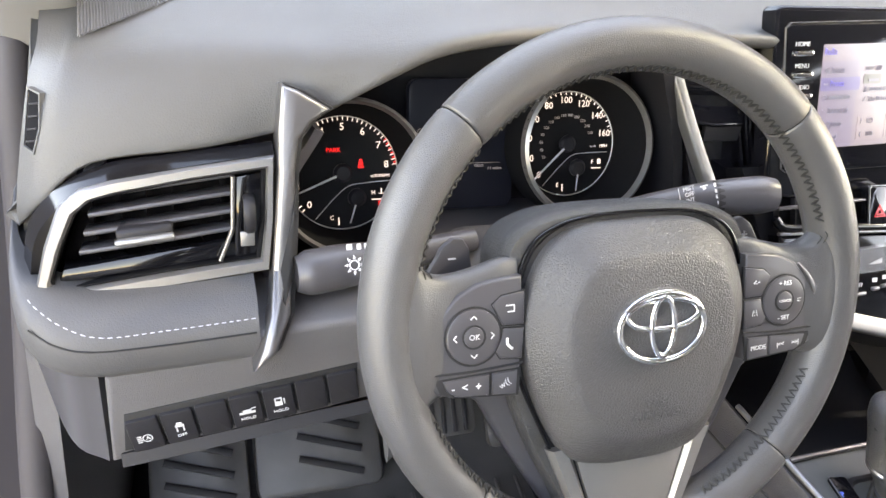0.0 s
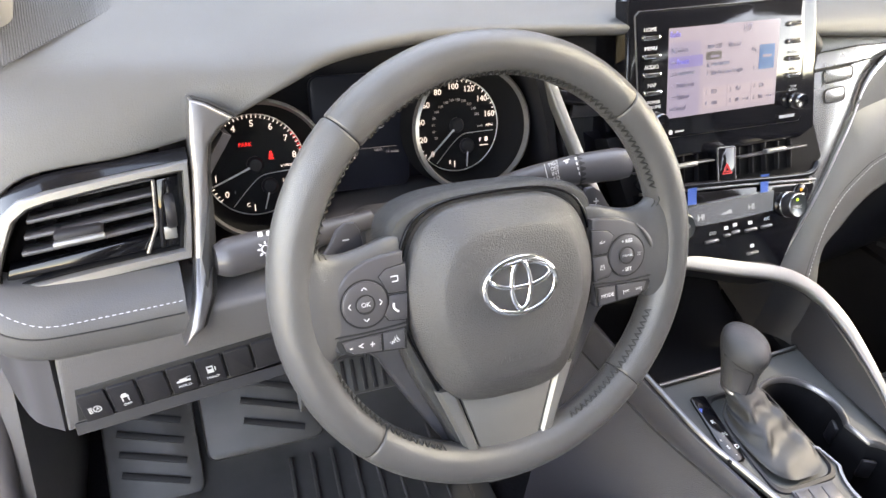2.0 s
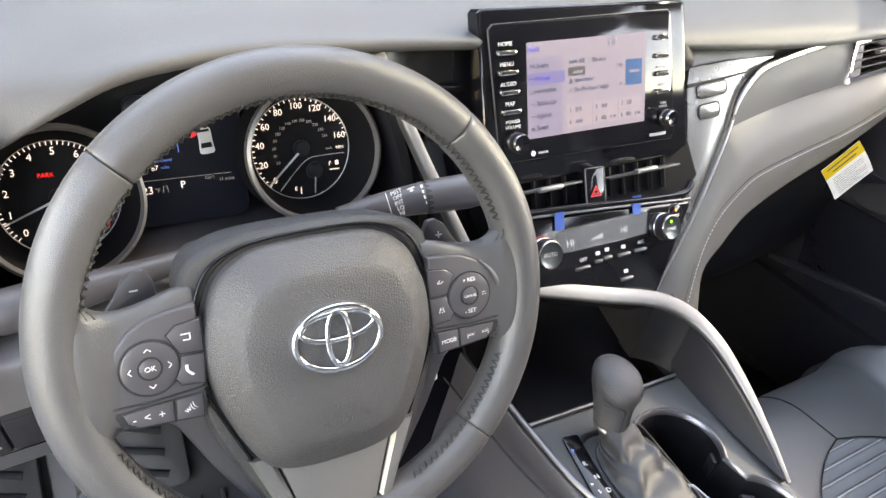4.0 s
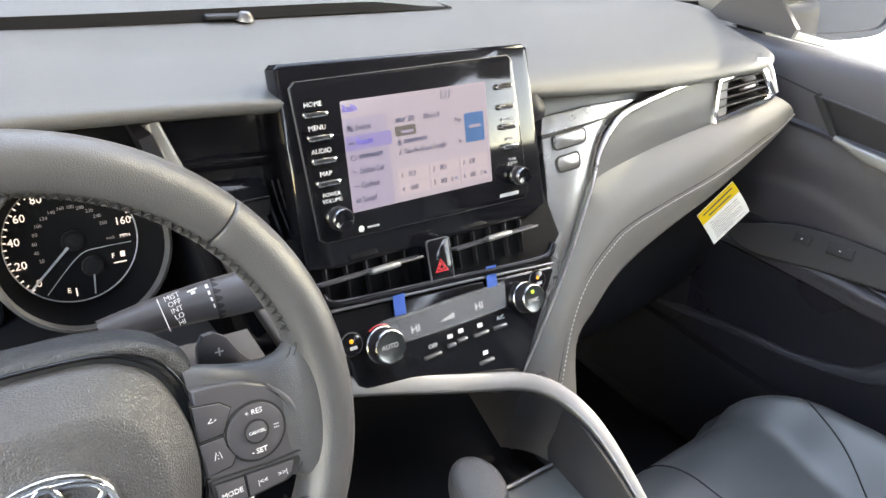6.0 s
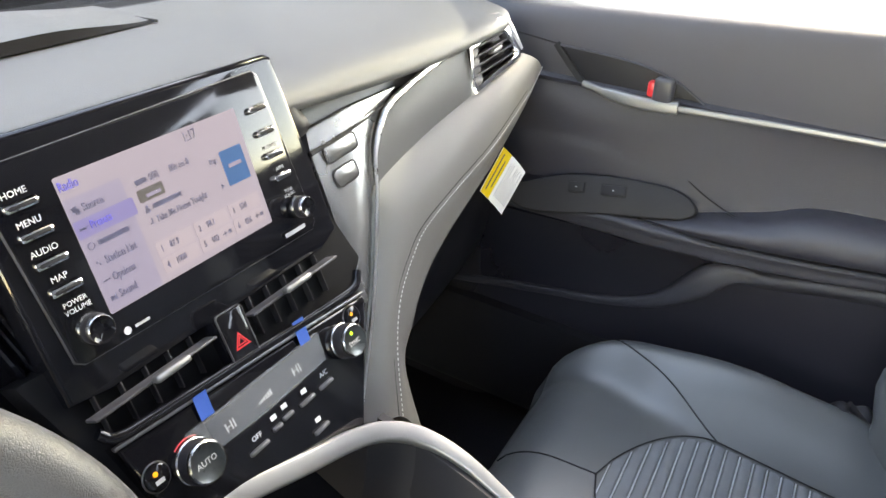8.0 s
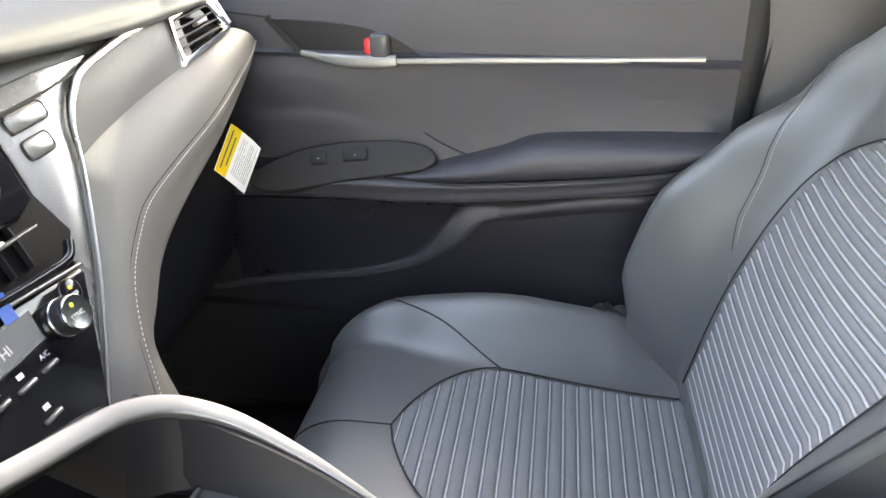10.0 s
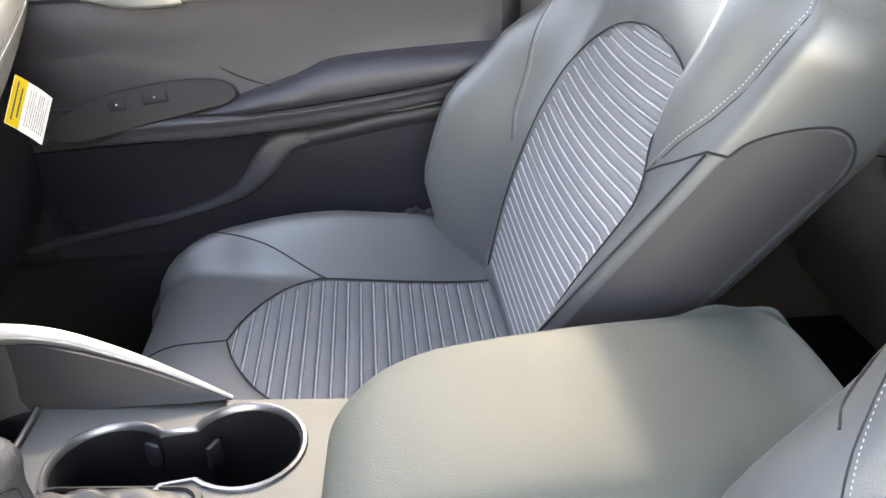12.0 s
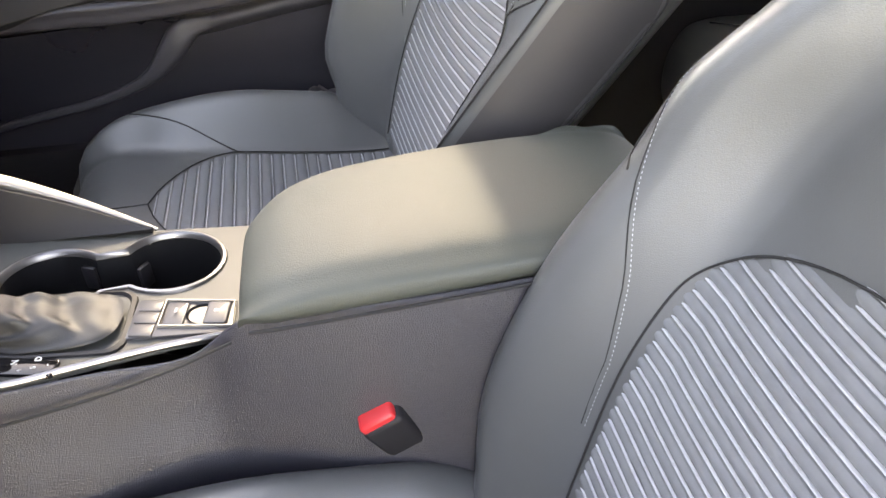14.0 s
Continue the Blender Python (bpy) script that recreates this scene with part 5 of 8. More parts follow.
# side buttons and knobs
for k, s in enumerate(("HOME", "MENU", "AUDIO", "MAP")):
    q = at(MC0, *s2(-0.110 + 0.0019 * k, 0.086 - 0.019 * k), 0)
    b = part("button", rbox(0.0225, 0.0062, 0.005, q, 0.0022), CHROME, su, "chrome-edged bar button")
    part("button_face", rbox(0.0195, 0.0034, 0.0056, q, 0.0015), DARK, b)
    words("lettering", s, 0.0058, at(MC0, *s2(-0.1115 + 0.0019 * k, 0.0937 - 0.019 * k), 0.0001), WHITE, su)
for k, s in enumerate(("", "", "PHONE", "APPS")):
    q = at(MC0, *s2(0.0885 + 0.0019 * k, 0.0935 - 0.0192 * k), 0)
    b = part("button", rbox(0.019, 0.0056, 0.005, q, 0.0022), CHROME, su, "chrome-edged bar button")
    part("button_face", rbox(0.0165, 0.003, 0.0056, q, 0.0013), DARK, b)
    if s:
        words("lettering", s, 0.0044, at(MC0, *s2(0.0885 + 0.0019 * k, 0.1003 - 0.0192 * k), 0.0001), GREYPRINT, su)
words("lettering", "POWER", 0.0048, at(MC0, *s2(-0.1025, 0.0190), 0.0001), WHITE, su)
words("lettering", "VOLUME", 0.0048, at(MC0, *s2(-0.1022, 0.0138), 0.0001), WHITE, su)
words("lettering", "TUNE", 0.0036, at(MC0, *s2(0.0962, 0.0230), 0.0001), GREYPRINT, su)
words("lettering", "SCROLL", 0.0036, at(MC0, *s2(0.0965, 0.0192), 0.0001), GREYPRINT, su)


def knob(name, m, r, h, parent, cap=PIANO):
    k = part(name, lathe([(r * 1.08, 0), (r * 1.08, 0.003), (r, 0.004), (r * 0.98, h), (r * 0.9, h + 0.001)], 36, m), KNOBRING, parent, "chrome-rimmed knob")
    part("grip", lathe([(r * 1.0, 0.004), (r * 1.04, 0.0045), (r * 1.04, h - 0.003), (r * 1.0, h - 0.002)], 36, m), DARK, k)
    part("cap", lathe([(r * 0.9, h + 0.0006), (r * 0.62, h - 0.0012), (0, h - 0.0012)], 32, m), cap, k)
    return k


knob("volume_knob", at(MC0, *s2(-0.0995, -0.0015), 0), 0.0098, 0.012, su)
knob("tune_knob", at(MC0, *s2(0.1005, 0.0065), 0), 0.0088, 0.012, su)
bars("maker_mark", [(0.090, -0.014, 0.024, 0.0035), (-0.066, -0.0125, 0.012, 0.002)], MC0, GREYPRINT, su)
part("maker_dot", lathe([(0, 0.0003), (0.0028, 0.0003), (0.0028, 0)], 14, at(MC0, -0.078, -0.0125, 0)), WHITE, su)

# gloss black panel with the two middle vents, hazard switch and climate controls
MK = fm((0, 0.1295, 0.823), 0.5)
cp = thing("climate_panel", "gloss black climate panel with knobs, vents and display", "control panel", m=MK)
part("backplate", plate([(-0.150, 0.10), (0.150, 0.10), (0.165, 0.05), (0.134, 0.022), (0.075, -0.079), (-0.10, -0.040), (-0.125, 0.02)], 0.03, at(MK, 0, 0, -0.016), 0.001), VOID, cp)
part("panel", plate([(-0.120, 0.035), (0.02, 0.0295), (0.134, 0.0235), (0.136, 0.018), (0.078, -0.077), (-0.02, -0.058), (-0.098, -0.040), (-0.105, -0.034)], 0.02, MK, 0.003, 3), PIANO, cp, "gloss black control face")
part("panel_edge", sweep([MK @ V(-0.122, 0.037, 0.0), MK @ V(0.02, 0.0315, 0.0), MK @ V(0.135, 0.0255, 0.0)], rrect(0.003, 0.004, 0.001, 2), MK.to_3x3() @ V(0, 0, 1)), DKSILVER, cp)
for s in (-1, 1):
    cx = -0.073 if s < 0 else 0.068
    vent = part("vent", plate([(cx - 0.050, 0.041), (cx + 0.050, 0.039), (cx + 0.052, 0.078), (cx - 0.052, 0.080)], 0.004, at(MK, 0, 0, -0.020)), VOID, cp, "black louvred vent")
    part("slat", rbox(0.104, 0.0022, 0.014, at(MK, cx, 0.0625 + 0.003 * (s > 0), -0.003, 2.5), 0.0009), SMOOTH, vent)
    for k in range(5):
        part("vane", rbox(0.0014, 0.034, 0.010, at(MK, cx - 0.040 + 0.020 * k, 0.059, -0.0145), 0.0004), DARK, vent)
    part("tab", rbox(0.030, 0.0052, 0.009, at(MK, cx + 0.008 if s < 0 else cx - 0.003, 0.0635 + 0.004 * (s > 0), 0.0065, 3), 0.0022, 3), SILVER, vent, "silver vent tab")
lip = cr([MK @ V(-0.126, 0.052, 0.000), MK @ V(-0.116, 0.0430, 0.001), MK @ V(-0.08, 0.0405, 0.001), MK @ V(0.02, 0.0365, 0.001), MK @ V(0.10, 0.0335, 0.001), MK @ V(0.128, 0.0350, 0.001), MK @ V(0.139, 0.0450, 0.000)], 6)
part("vent_lip", sweep(lip, rrect(0.0075, 0.008, 0.003, 3), MK.to_3x3() @ V(0, 0, 1)), PIANO, cp, "gloss black lip below the vents")
hz = part("hazard_switch", plate(rrect(0.025, 0.040, 0.003), 0.016, at(MK, -0.004, 0.0575, 0.004), 0.0015), PIANO, cp, "hazard switch with red triangle")
tri_o = [(0, 0.0075), (-0.0075, -0.005), (0.0075, -0.005)]
part("triangle", ring(tri_o, [(x * 0.72, y * 0.72 - 0.0001) for x, y in tri_o], 0.0003, at(MK, -0.004, 0.052, 0.0044)), RED, hz)
part("triangle", ring([(x * 0.55, y * 0.55) for x, y in tri_o], [(x * 0.35, y * 0.35) for x, y in tri_o], 0.0003, at(MK, -0.004, 0.052, 0.0044)), RED, hz)
part("switch_edge", ring(rrect(0.026, 0.041, 0.003), rrect(0.0245, 0.0395, 0.003), 0.002, at(MK, -0.004, 0.0575, 0.0042)), DKSILVER, hz)
KNOBCAP = mat("dark_spun_metal", (0.10, 0.11, 0.11), 0.3, 0.9, vary=0.1, vscale=200)
ka = knob("temperature_knob", at(MK, -0.0765, -0.0035, 0), 0.0155, 0.016, cp, KNOBCAP)
words("lettering", "AUTO", 0.0062, at(MK, -0.0765, -0.0035, 0.0152), WHITE, ka)
kb = knob("temperature_knob", at(MK, 0.0905, 0.0, 0), 0.0145, 0.016, cp, KNOBCAP)
words("lettering", "SYNC", 0.0055, at(MK, 0.0905, -0.002, 0.0152), WHITE, kb)
part("lamp", lathe([(0, 0.0155), (0.0018, 0.0152)], 10, at(MK, 0.0905, 0.0065, 0)), GREEN, kb)
part("red_arc", tube([at(MK, -0.0765, -0.0035, 0.0006) @ V(0.0178 * math.cos(a), 0.0178 * math.sin(a), 0) for a in [radians(60 + 5 * i) for i in range(14)]], 0.0006, 5), RED, cp)
for x, y in ((-0.1055, 0.0045), (0.111, 0.013)):
    rb = part("round_button", lathe([(0, 0.003), (0.008, 0.003), (0.0095, 0.002), (0.0095, 0)], 28, at(MK, x, y, 0)), PIANO, cp)
    part("button_ring", lathe([(0.0095, 0.0005), (0.0102, 0.0018), (0.0108, 0.0005)], 28, at(MK, x, y, 0)), DKSILVER, rb)
    part("lamp", lathe([(0, 0.0036), (0.002, 0.0032)], 10, at(MK, x - 0.001, y + 0.003, 0)), AMBER, rb)
    bars("symbol", [(0.0, -0.003, 0.007, 0.003)], at(MK, x, y, 0.003), GREYPRINT, rb)
disp = part("climate_display", plate([(-0.058, 0.014), (0.070, 0.0195), (0.066, -0.004), (-0.055, -0.0085)], 0.001, at(MK, 0, 0, 0.0004)), DISPLAY, cp, "dark climate display reading HI")
words("digits", "HI", 0.0105, at(MK, -0.040, 0.0010, 0.0008, 3), DIM, disp)
words("digits", "HI", 0.0105, at(MK, 0.034, 0.0045, 0.0008, 3), DIM, disp)
bars("fan_bars", [(-0.010 + 0.0026 * k, 0.0012 + 0.0004 * k, 0.0018, 0.0015 + 0.0007 * k) for k in range(6)], at(MK, 0, 0, 0.0006), DIM, disp)
film = bpy.data.materials.new("thin_clear_film")
film.use_nodes = True
_f = film.node_tree.nodes["Principled BSDF"]
_f.inputs["Base Color"].default_value, _f.inputs["Roughness"].default_value, _f.inputs["Alpha"].default_value = (0.5, 0.53, 0.53, 1), 0.10, 0.07
part("protective_film", surf([[MK @ V(-0.075, 0.017, 0.0016), MK @ V(-0.075, -0.004, 0.0012)], [MK @ V(-0.04, 0.018, 0.0030), MK @ V(-0.04, -0.008, 0.0016)], [MK @ V(0.0, 0.0195, 0.0014), MK @ V(0.0, -0.007, 0.0030)], [MK @ V(0.04, 0.021, 0.0028), MK @ V(0.04, -0.006, 0.0014)], [MK @ V(0.068, 0.022, 0.0014), MK @ V(0.067, -0.004, 0.0014)]], 6, 4, 0.0002), film, cp, "clear protective film")
for x, y in ((-0.054, 0.0270), (0.052, 0.0285)):
    bm = surf([[MK @ V(x - 0.006, y + 0.012, 0.0042), MK @ V(x + 0.006, y + 0.012, 0.005)], [MK @ V(x - 0.006, y, 0.0032), MK @ V(x + 0.006, y, 0.0032)], [MK @ V(x - 0.006, y - 0.009, 0.0028), MK @ V(x + 0.006, y - 0.009, 0.0028)]], 4, 4, 0.0003)
    part("tape_tab", bm, TAPE, cp, "blue masking tape tab")
for k, (x, y, w, s) in enumerate(((-0.026, -0.028, 0.020, "OFF"), (-0.004, -0.024, 0.010, ""), (0.009, -0.022, 0.012, ""), (0.032, -0.0225, 0.018, ""), (0.056, -0.0215, 0.017, "A/C"), (0.034, -0.0505, 0.018, ""))):
    bt = part("bar_button", rbox(w, 0.0038, 0.004, at(MK, x, y, 0.001, 3), 0.0015), DKSILVER, cp, "dark satin bar button")
    if s:
        words("lettering", s, 0.0058, at(MK, x + 0.002, y + 0.0085, 0.0003), WHITE, cp)
    else:
        bars("symbol", [(x, y + 0.0085, 0.006, 0.004)], MK, WHITE, cp)
# black recess left of the screen and the silver beam beside the cluster
def gp(x, z):
    return V(x, 0.238 + 0.27 * (z - 1.0), z)


bm = surf([[gp(-0.235, 1.003), gp(-0.20, 0.92), gp(-0.165, 0.80)], [gp(-0.13, 1.003), gp(-0.12, 0.92), gp(-0.10, 0.80)], [gp(0.17, 0.99), gp(0.165, 0.92), gp(0.14, 0.80)]], 5, 5, 0.01)
part("gloss_panel", bm, PIANO, dash, "gloss black centre panel")
for dx, r in ((0.0, 0.0022), (0.008, 0.0016), (0.013, 0.0016)):
    part("ridge", tube(cr([gp(q[0] + dx, q[1]) + V(0, -0.006, 0) for q in ((-0.149, 0.950), (-0.145, 0.930), (-0.138, 0.905), (-0.128, 0.870), (-0.122, 0.845))], 5), r, 6), PIANO, dash)
# stepped moulding across the gloss panel: a brow, an upturned lip and a pocket below it
part("brow", sweep(cr([gp(-0.212, 0.968) + V(0, -0.002, 0), gp(-0.18, 0.968) + V(0, -0.004, 0), gp(-0.142, 0.966) + V(0, -0.002, 0)], 6), rrect(0.012, 0.006, 0.0025, 3), (0, -1, -0.35)), PIANO, dash, "gloss black brow")
part("lip", sweep(cr([gp(-0.206, 0.949) + V(0, -0.004, 0), gp(-0.18, 0.9455) + V(0, -0.009, 0), gp(-0.149, 0.9445) + V(0, -0.006, 0)], 6), rrect(0.020, 0.006, 0.002, 3), (0, -0.62, 0.78)), PIANO, dash, "upturned gloss black lip")
part("pocket", sweep(cr([gp(-0.186, 0.931) + V(0, -0.007, 0), gp(-0.165, 0.931) + V(0, -0.008, 0), gp(-0.147, 0.930) + V(0, -0.006, 0)], 5), rrect(0.016, 0.006, 0.002, 3), (0, -1, 0.1)), DARK, dash, "dark pocket below the lip")
be = thing("trim_beam", "satin silver trim strip beside the centre stack", "trim", (-0.19, 0.18, 0.85))
part("strip", sweep(cr([(-0.232, 0.236, 1.004), (-0.219, 0.224, 0.970), (-0.200, 0.204, 0.925), (-0.174, 0.172, 0.865), (-0.150, 0.148, 0.815)], 6), rrect(0.011, 0.016, 0.003, 3), (0, -1, 0.4)), SILVER, be)

# ---- passenger side of the dash ----
def pp(x, z, out=0.0):
    """A place on the passenger's dash face."""
    return V(x, 0.22 + 0.45 * (z - 0.93), z) + Vector((0, -1, 0.45)).normalized() * out


MP = fm((0.3, 0.22, 0.93), 0.45)


def lp(x, z):
    return (x - 0.3, (z - 0.93) * math.sqrt(1 + 0.45 ** 2))


tp = thing("trim_panel", "gloss trim panel, colour raised for reflected sky, with bright silver edge line", "trim", m=MP)
tri_ = [lp(0.172, 0.9655), lp(0.25, 0.972), lp(0.33, 0.973), lp(0.29, 0.957), lp(0.270, 0.943), lp(0.255, 0.925), lp(0.243, 0.897), lp(0.222, 0.87), lp(0.18, 0.80), lp(0.13, 0.735), lp(0.106, 0.722), lp(0.125, 0.745), lp(0.155, 0.79), lp(0.168, 0.82), lp(0.172, 0.90)]
part("panel", plate(tri_, 0.012, at(MP, 0, 0, 0.0), 0.002), GLOSSTRIM, tp, "gloss panel beside the screen, colour raised for reflected sky")
part("chrome_line", sweep(cr([pp(0.104, 0.720, 0.004), pp(0.13, 0.748, 0.004), pp(0.18, 0.807, 0.004), pp(0.222, 0.866, 0.004), pp(0.240, 0.895, 0.004), pp(0.253, 0.922, 0.005), pp(0.275, 0.945, 0.006), pp(0.31, 0.962, 0.006), pp(0.42, 0.982, 0.006), pp(0.50, 0.991, 0.006), pp(0.575, 0.999, 0.006), pp(0.600, 0.990, 0.004), pp(0.611, 0.958, 0.004)], 6), rrect(0.0085, 0.006, 0.0025, 3), (0, -1, 0.45), True, [0.42 + 0.58 * smoothstep((i - 22) / 22) for i in range(73)]), BRIGHTLINE, tp, "satin silver edge line")
for x, z, w, h in ((0.2115, 0.941, 0.050, 0.016), (0.207, 0.918, 0.034, 0.017)):
    i = part("indicator", plate(rrect(w, h, 0.006), 0.004, at(MP, *lp(x, z), 0.0022, 5), 0.0015), GLOSSTRIM, tp, "gloss indicator lens")
    part("indicator_gap", ring(rrect(w + 0.002, h + 0.002, 0.0065), rrect(w, h, 0.006), 0.001, at(MP, *lp(x, z), 0.0022, 5)), GAP, i)
part("insert", surf([[pp(0.243, 0.893, 0.0), pp(0.262, 0.93, 0.001), pp(0.30, 0.957, 0.002)], [pp(0.33, 0.913, 0.0), pp(0.34, 0.942, 0.003), pp(0.36, 0.971, 0.002)], [pp(0.41, 0.925, 0.0), pp(0.42, 0.952, 0.003), pp(0.44, 0.983, 0.002)], [pp(0.50, 0.935, 0.0), pp(0.50, 0.96, 0.003), pp(0.51, 0.990, 0.002)]], 5, 5, 0.008), DASH, tp, "grey grained insert")
bars("airbag_mark", [(0.562 + 0.0075 * k, 0.0, 0.005, 0.0042) for k in range(4)], Matrix.Translation((0, 0.254, 1.0075)) @ Matrix.Rotation(radians(38), 4, "X"), HARD, dash)
part("panel_groove", sweep(cr([pp(0.166, 0.9465, 0.006), pp(0.20, 0.9495, 0.006), pp(0.25, 0.9545, 0.006), pp(0.289, 0.9600, 0.006)], 5), rrect(0.0045, 0.003, 0.001, 2), (0, -1, 0.45), True, [1.0 - 0.045 * i for i in range(16)]), GAP, tp, "dark groove across the trim")
# dark curved patch in place of the shaded hollow between screen and upper pad
bm = surf([[(0.118, 0.236, 0.966), (0.122, 0.222, 0.984), (0.130, 0.228, 0.999)], [(0.146, 0.224, 0.967), (0.147, 0.216, 0.984), (0.148, 0.226, 1.001)], [(0.170, 0.228, 0.968), (0.166, 0.224, 0.982), (0.158, 0.236, 1.000)]], 6, 5, 0.006)
part("hollow_shade", bm, DARK, tp, "black patch standing in for the shaded hollow beside the screen")
# dark slot below the upper pad
bm = surf([[pp(0.15, 0.966, -0.012), pp(0.15, 0.99, -0.014)], [pp(0.35, 0.97, -0.012), pp(0.35, 0.99, -0.012)], [pp(0.50, 0.985, -0.010), pp(0.50, 0.997, -0.010)], [pp(0.61, 0.97, -0.020), pp(0.61, 1.0, -0.020)]], 4, 3, 0.01)
part("slot", bm, SMOOTH, tp)
pvn = thing("passenger_air_vent", "black louvred vent in a chrome surround", "air vent", m=MP)
vo = [lp(0.577, 0.997), lp(0.590, 0.990), lp(0.609, 0.956), lp(0.600, 0.949), lp(0.53, 0.940), lp(0.466, 0.931), lp(0.466, 0.938), lp(0.472, 0.962), lp(0.482, 0.984)]
vi = [lp(0.571, 0.989), lp(0.580, 0.984), lp(0.598, 0.958), lp(0.592, 0.954), lp(0.53, 0.947), lp(0.476, 0.940), lp(0.474, 0.944), lp(0.479, 0.962), lp(0.487, 0.978)]
part("surround", ring(vo, vi, 0.014, MP, 0.007, 0.003), CHROME, pvn, "chrome surround")
part("backing", plate([(x, y) for x, y in vo], 0.004, at(MP, 0, 0, -0.02)), VOID, pvn)
for k in range(4):
    part("slat", sweep([pp(0.479 + 0.001 * k, 0.949 + 0.0095 * k, -0.004), pp(0.592 - 0.003 * k, 0.958 + 0.009 * k, -0.004)], rrect(0.016, 0.0026, 0.0012, 2), (0, 0.4, 1)), DARK, pvn)
part("tab", rbox(0.026, 0.005, 0.01, at(MP, *lp(0.545, 0.969), 0.004, 6), 0.002), SILVER, pvn)

# padded lower panel that sweeps down to the console
EDGE = [(0.105, 0.720), (0.145, 0.767), (0.19, 0.822), (0.226, 0.872), (0.243, 0.893), (0.33, 0.912), (0.45, 0.929), (0.56, 0.944), (0.62, 0.952)]
STI = [(0.152, 0.700), (0.178, 0.757), (0.208, 0.795), (0.250, 0.823), (0.285, 0.838), (0.36, 0.854), (0.465, 0.874), (0.585, 0.907), (0.64, 0.928)]
LOWP = [(0.188, 0.660), (0.196, 0.728), (0.231, 0.757), (0.263, 0.780), (0.301, 0.798), (0.364, 0.819), (0.47, 0.849), (0.595, 0.893), (0.655, 0.92)]
rows = []
for a, b, c in zip(EDGE, STI, LOWP):
    m1 = ((a[0] + b[0]) / 2, (a[1] + b[1]) / 2)
    m2 = ((b[0] + c[0]) / 2, (b[1] + c[1]) / 2)
    rows.append([pp(*a, -0.006), pp(*a, 0.001), pp(*m1, 0.013), pp(*b, 0.012), pp(*m2, 0.006), pp(*c, -0.006), pp(c[0], c[1] - 0.004, -0.05), pp(c[0], c[1] - 0.002, -0.11)])
pdp = thing("padded_panel", "grey padded leatherette dash panel with white stitching", "dash panel", (0.35, 0.2, 0.85))
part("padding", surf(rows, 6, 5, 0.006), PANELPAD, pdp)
part("stitching", stitches(cr([pp(*q, 0.0135) for q in STI[:]], 14), (0, -1, 0.4), 0.0034, 0.0018, 0.0005), THREAD, pdp, "white stitching")
part("seam", tube(cr([pp(q[0] - 0.004, q[1] + 0.003, 0.0125) for q in STI[:-1]], 8), 0.0006, 5), GAP, pdp)
# glove box and lower dash, their deep shade put into a near-black colour
gb = thing("glove_box", "glove box door below the dash, blackened for the shade there", "glove box", (0.42, 0.33, 0.7))
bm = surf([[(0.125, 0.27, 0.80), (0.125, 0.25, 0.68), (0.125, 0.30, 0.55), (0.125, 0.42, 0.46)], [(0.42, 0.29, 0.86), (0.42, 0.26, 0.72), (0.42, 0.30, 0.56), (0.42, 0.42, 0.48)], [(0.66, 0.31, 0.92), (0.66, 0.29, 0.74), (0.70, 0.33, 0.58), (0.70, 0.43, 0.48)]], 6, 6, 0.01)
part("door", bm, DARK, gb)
part("seam", tube(cr([(0.17, 0.250, 0.775), (0.17, 0.243, 0.68), (0.19, 0.285, 0.565), (0.42, 0.290, 0.575), (0.62, 0.305, 0.60), (0.63, 0.275, 0.74), (0.62, 0.290, 0.86)], 6), 0.0014, 6), GAP, gb)
part("handle", rbox(0.10, 0.014, 0.028, Matrix.Translation((0.40, 0.259, 0.775)) @ Matrix.Rotation(radians(-8), 4, "X"), 0.006, 3), SMOOTH, gb, "dark glove box handle")
# hanging airbag label
lb = thing("warning_label", "white and yellow paper airbag tag hanging from the dash", "label", pp(0.54, 0.85, 0.02))
A_, B_, C_, D_ = V(0.476, 0.205, 0.804), V(0.537, 0.206, 0.846), V(0.571, 0.190, 0.803), V(0.516, 0.192, 0.758)


def lab(u, v, bend=0.0):
    """u along the top edge, v down the tag."""
    p = A_.lerp(B_, u).lerp(D_.lerp(C_, u), v)
    return p + V(0, -0.006, 0.0) * math.sin(v * 2.2) * (0.5 + u * 0.5)


part("tag", surf([[lab(u, v) for v in (0, 0.33, 0.66, 1)] for u in (0, 0.33, 0.66, 1)], 5, 5, 0.0004), PAPER, lb)
bm = surf([[lab(u, v) + V(0, -0.0009, 0) for v in (0.0, 0.15, 0.30)] for u in (0.0, 0.33, 0.66, 1.0)], 5, 4, 0.0002)
part("yellow_band", bm, YELLOW, lb, "yellow warning band")
bm = bmesh.new()
for k in range(9):
    v = 0.40 + 0.058 * k
    p, q = lab(0.12, v) + V(0, -0.0012, 0), lab(0.88 - 0.25 * (k % 4 == 3), v) + V(0, -0.0012, 0)
    d = (D_ - A_).normalized() * 0.00035
    bm.faces.new([bm.verts.new(r) for r in (p - d, q - d, q + d, p + d)])
for v, w in ((0.09, 0.8), (0.2, 0.6)):
    p, q = lab(0.5 - w / 2, v) + V(0, -0.0016, 0), lab(0.5 + w / 2, v) + V(0, -0.0016, 0)
    d = (D_ - A_).normalized() * 0.0012
    bm.faces.new([bm.verts.new(r) for r in (p - d, q - d, q + d, p + d)])
part("print", bm, INK, lb)

# ---- passenger door ----
door = thing("passenger_door", "dark grey passenger door panel, shut", "car door", (0.72, -0.05, 0.5))
XD = 0.69


def dp_(y, z, out=0.0):
    return V(XD - out, y, z)


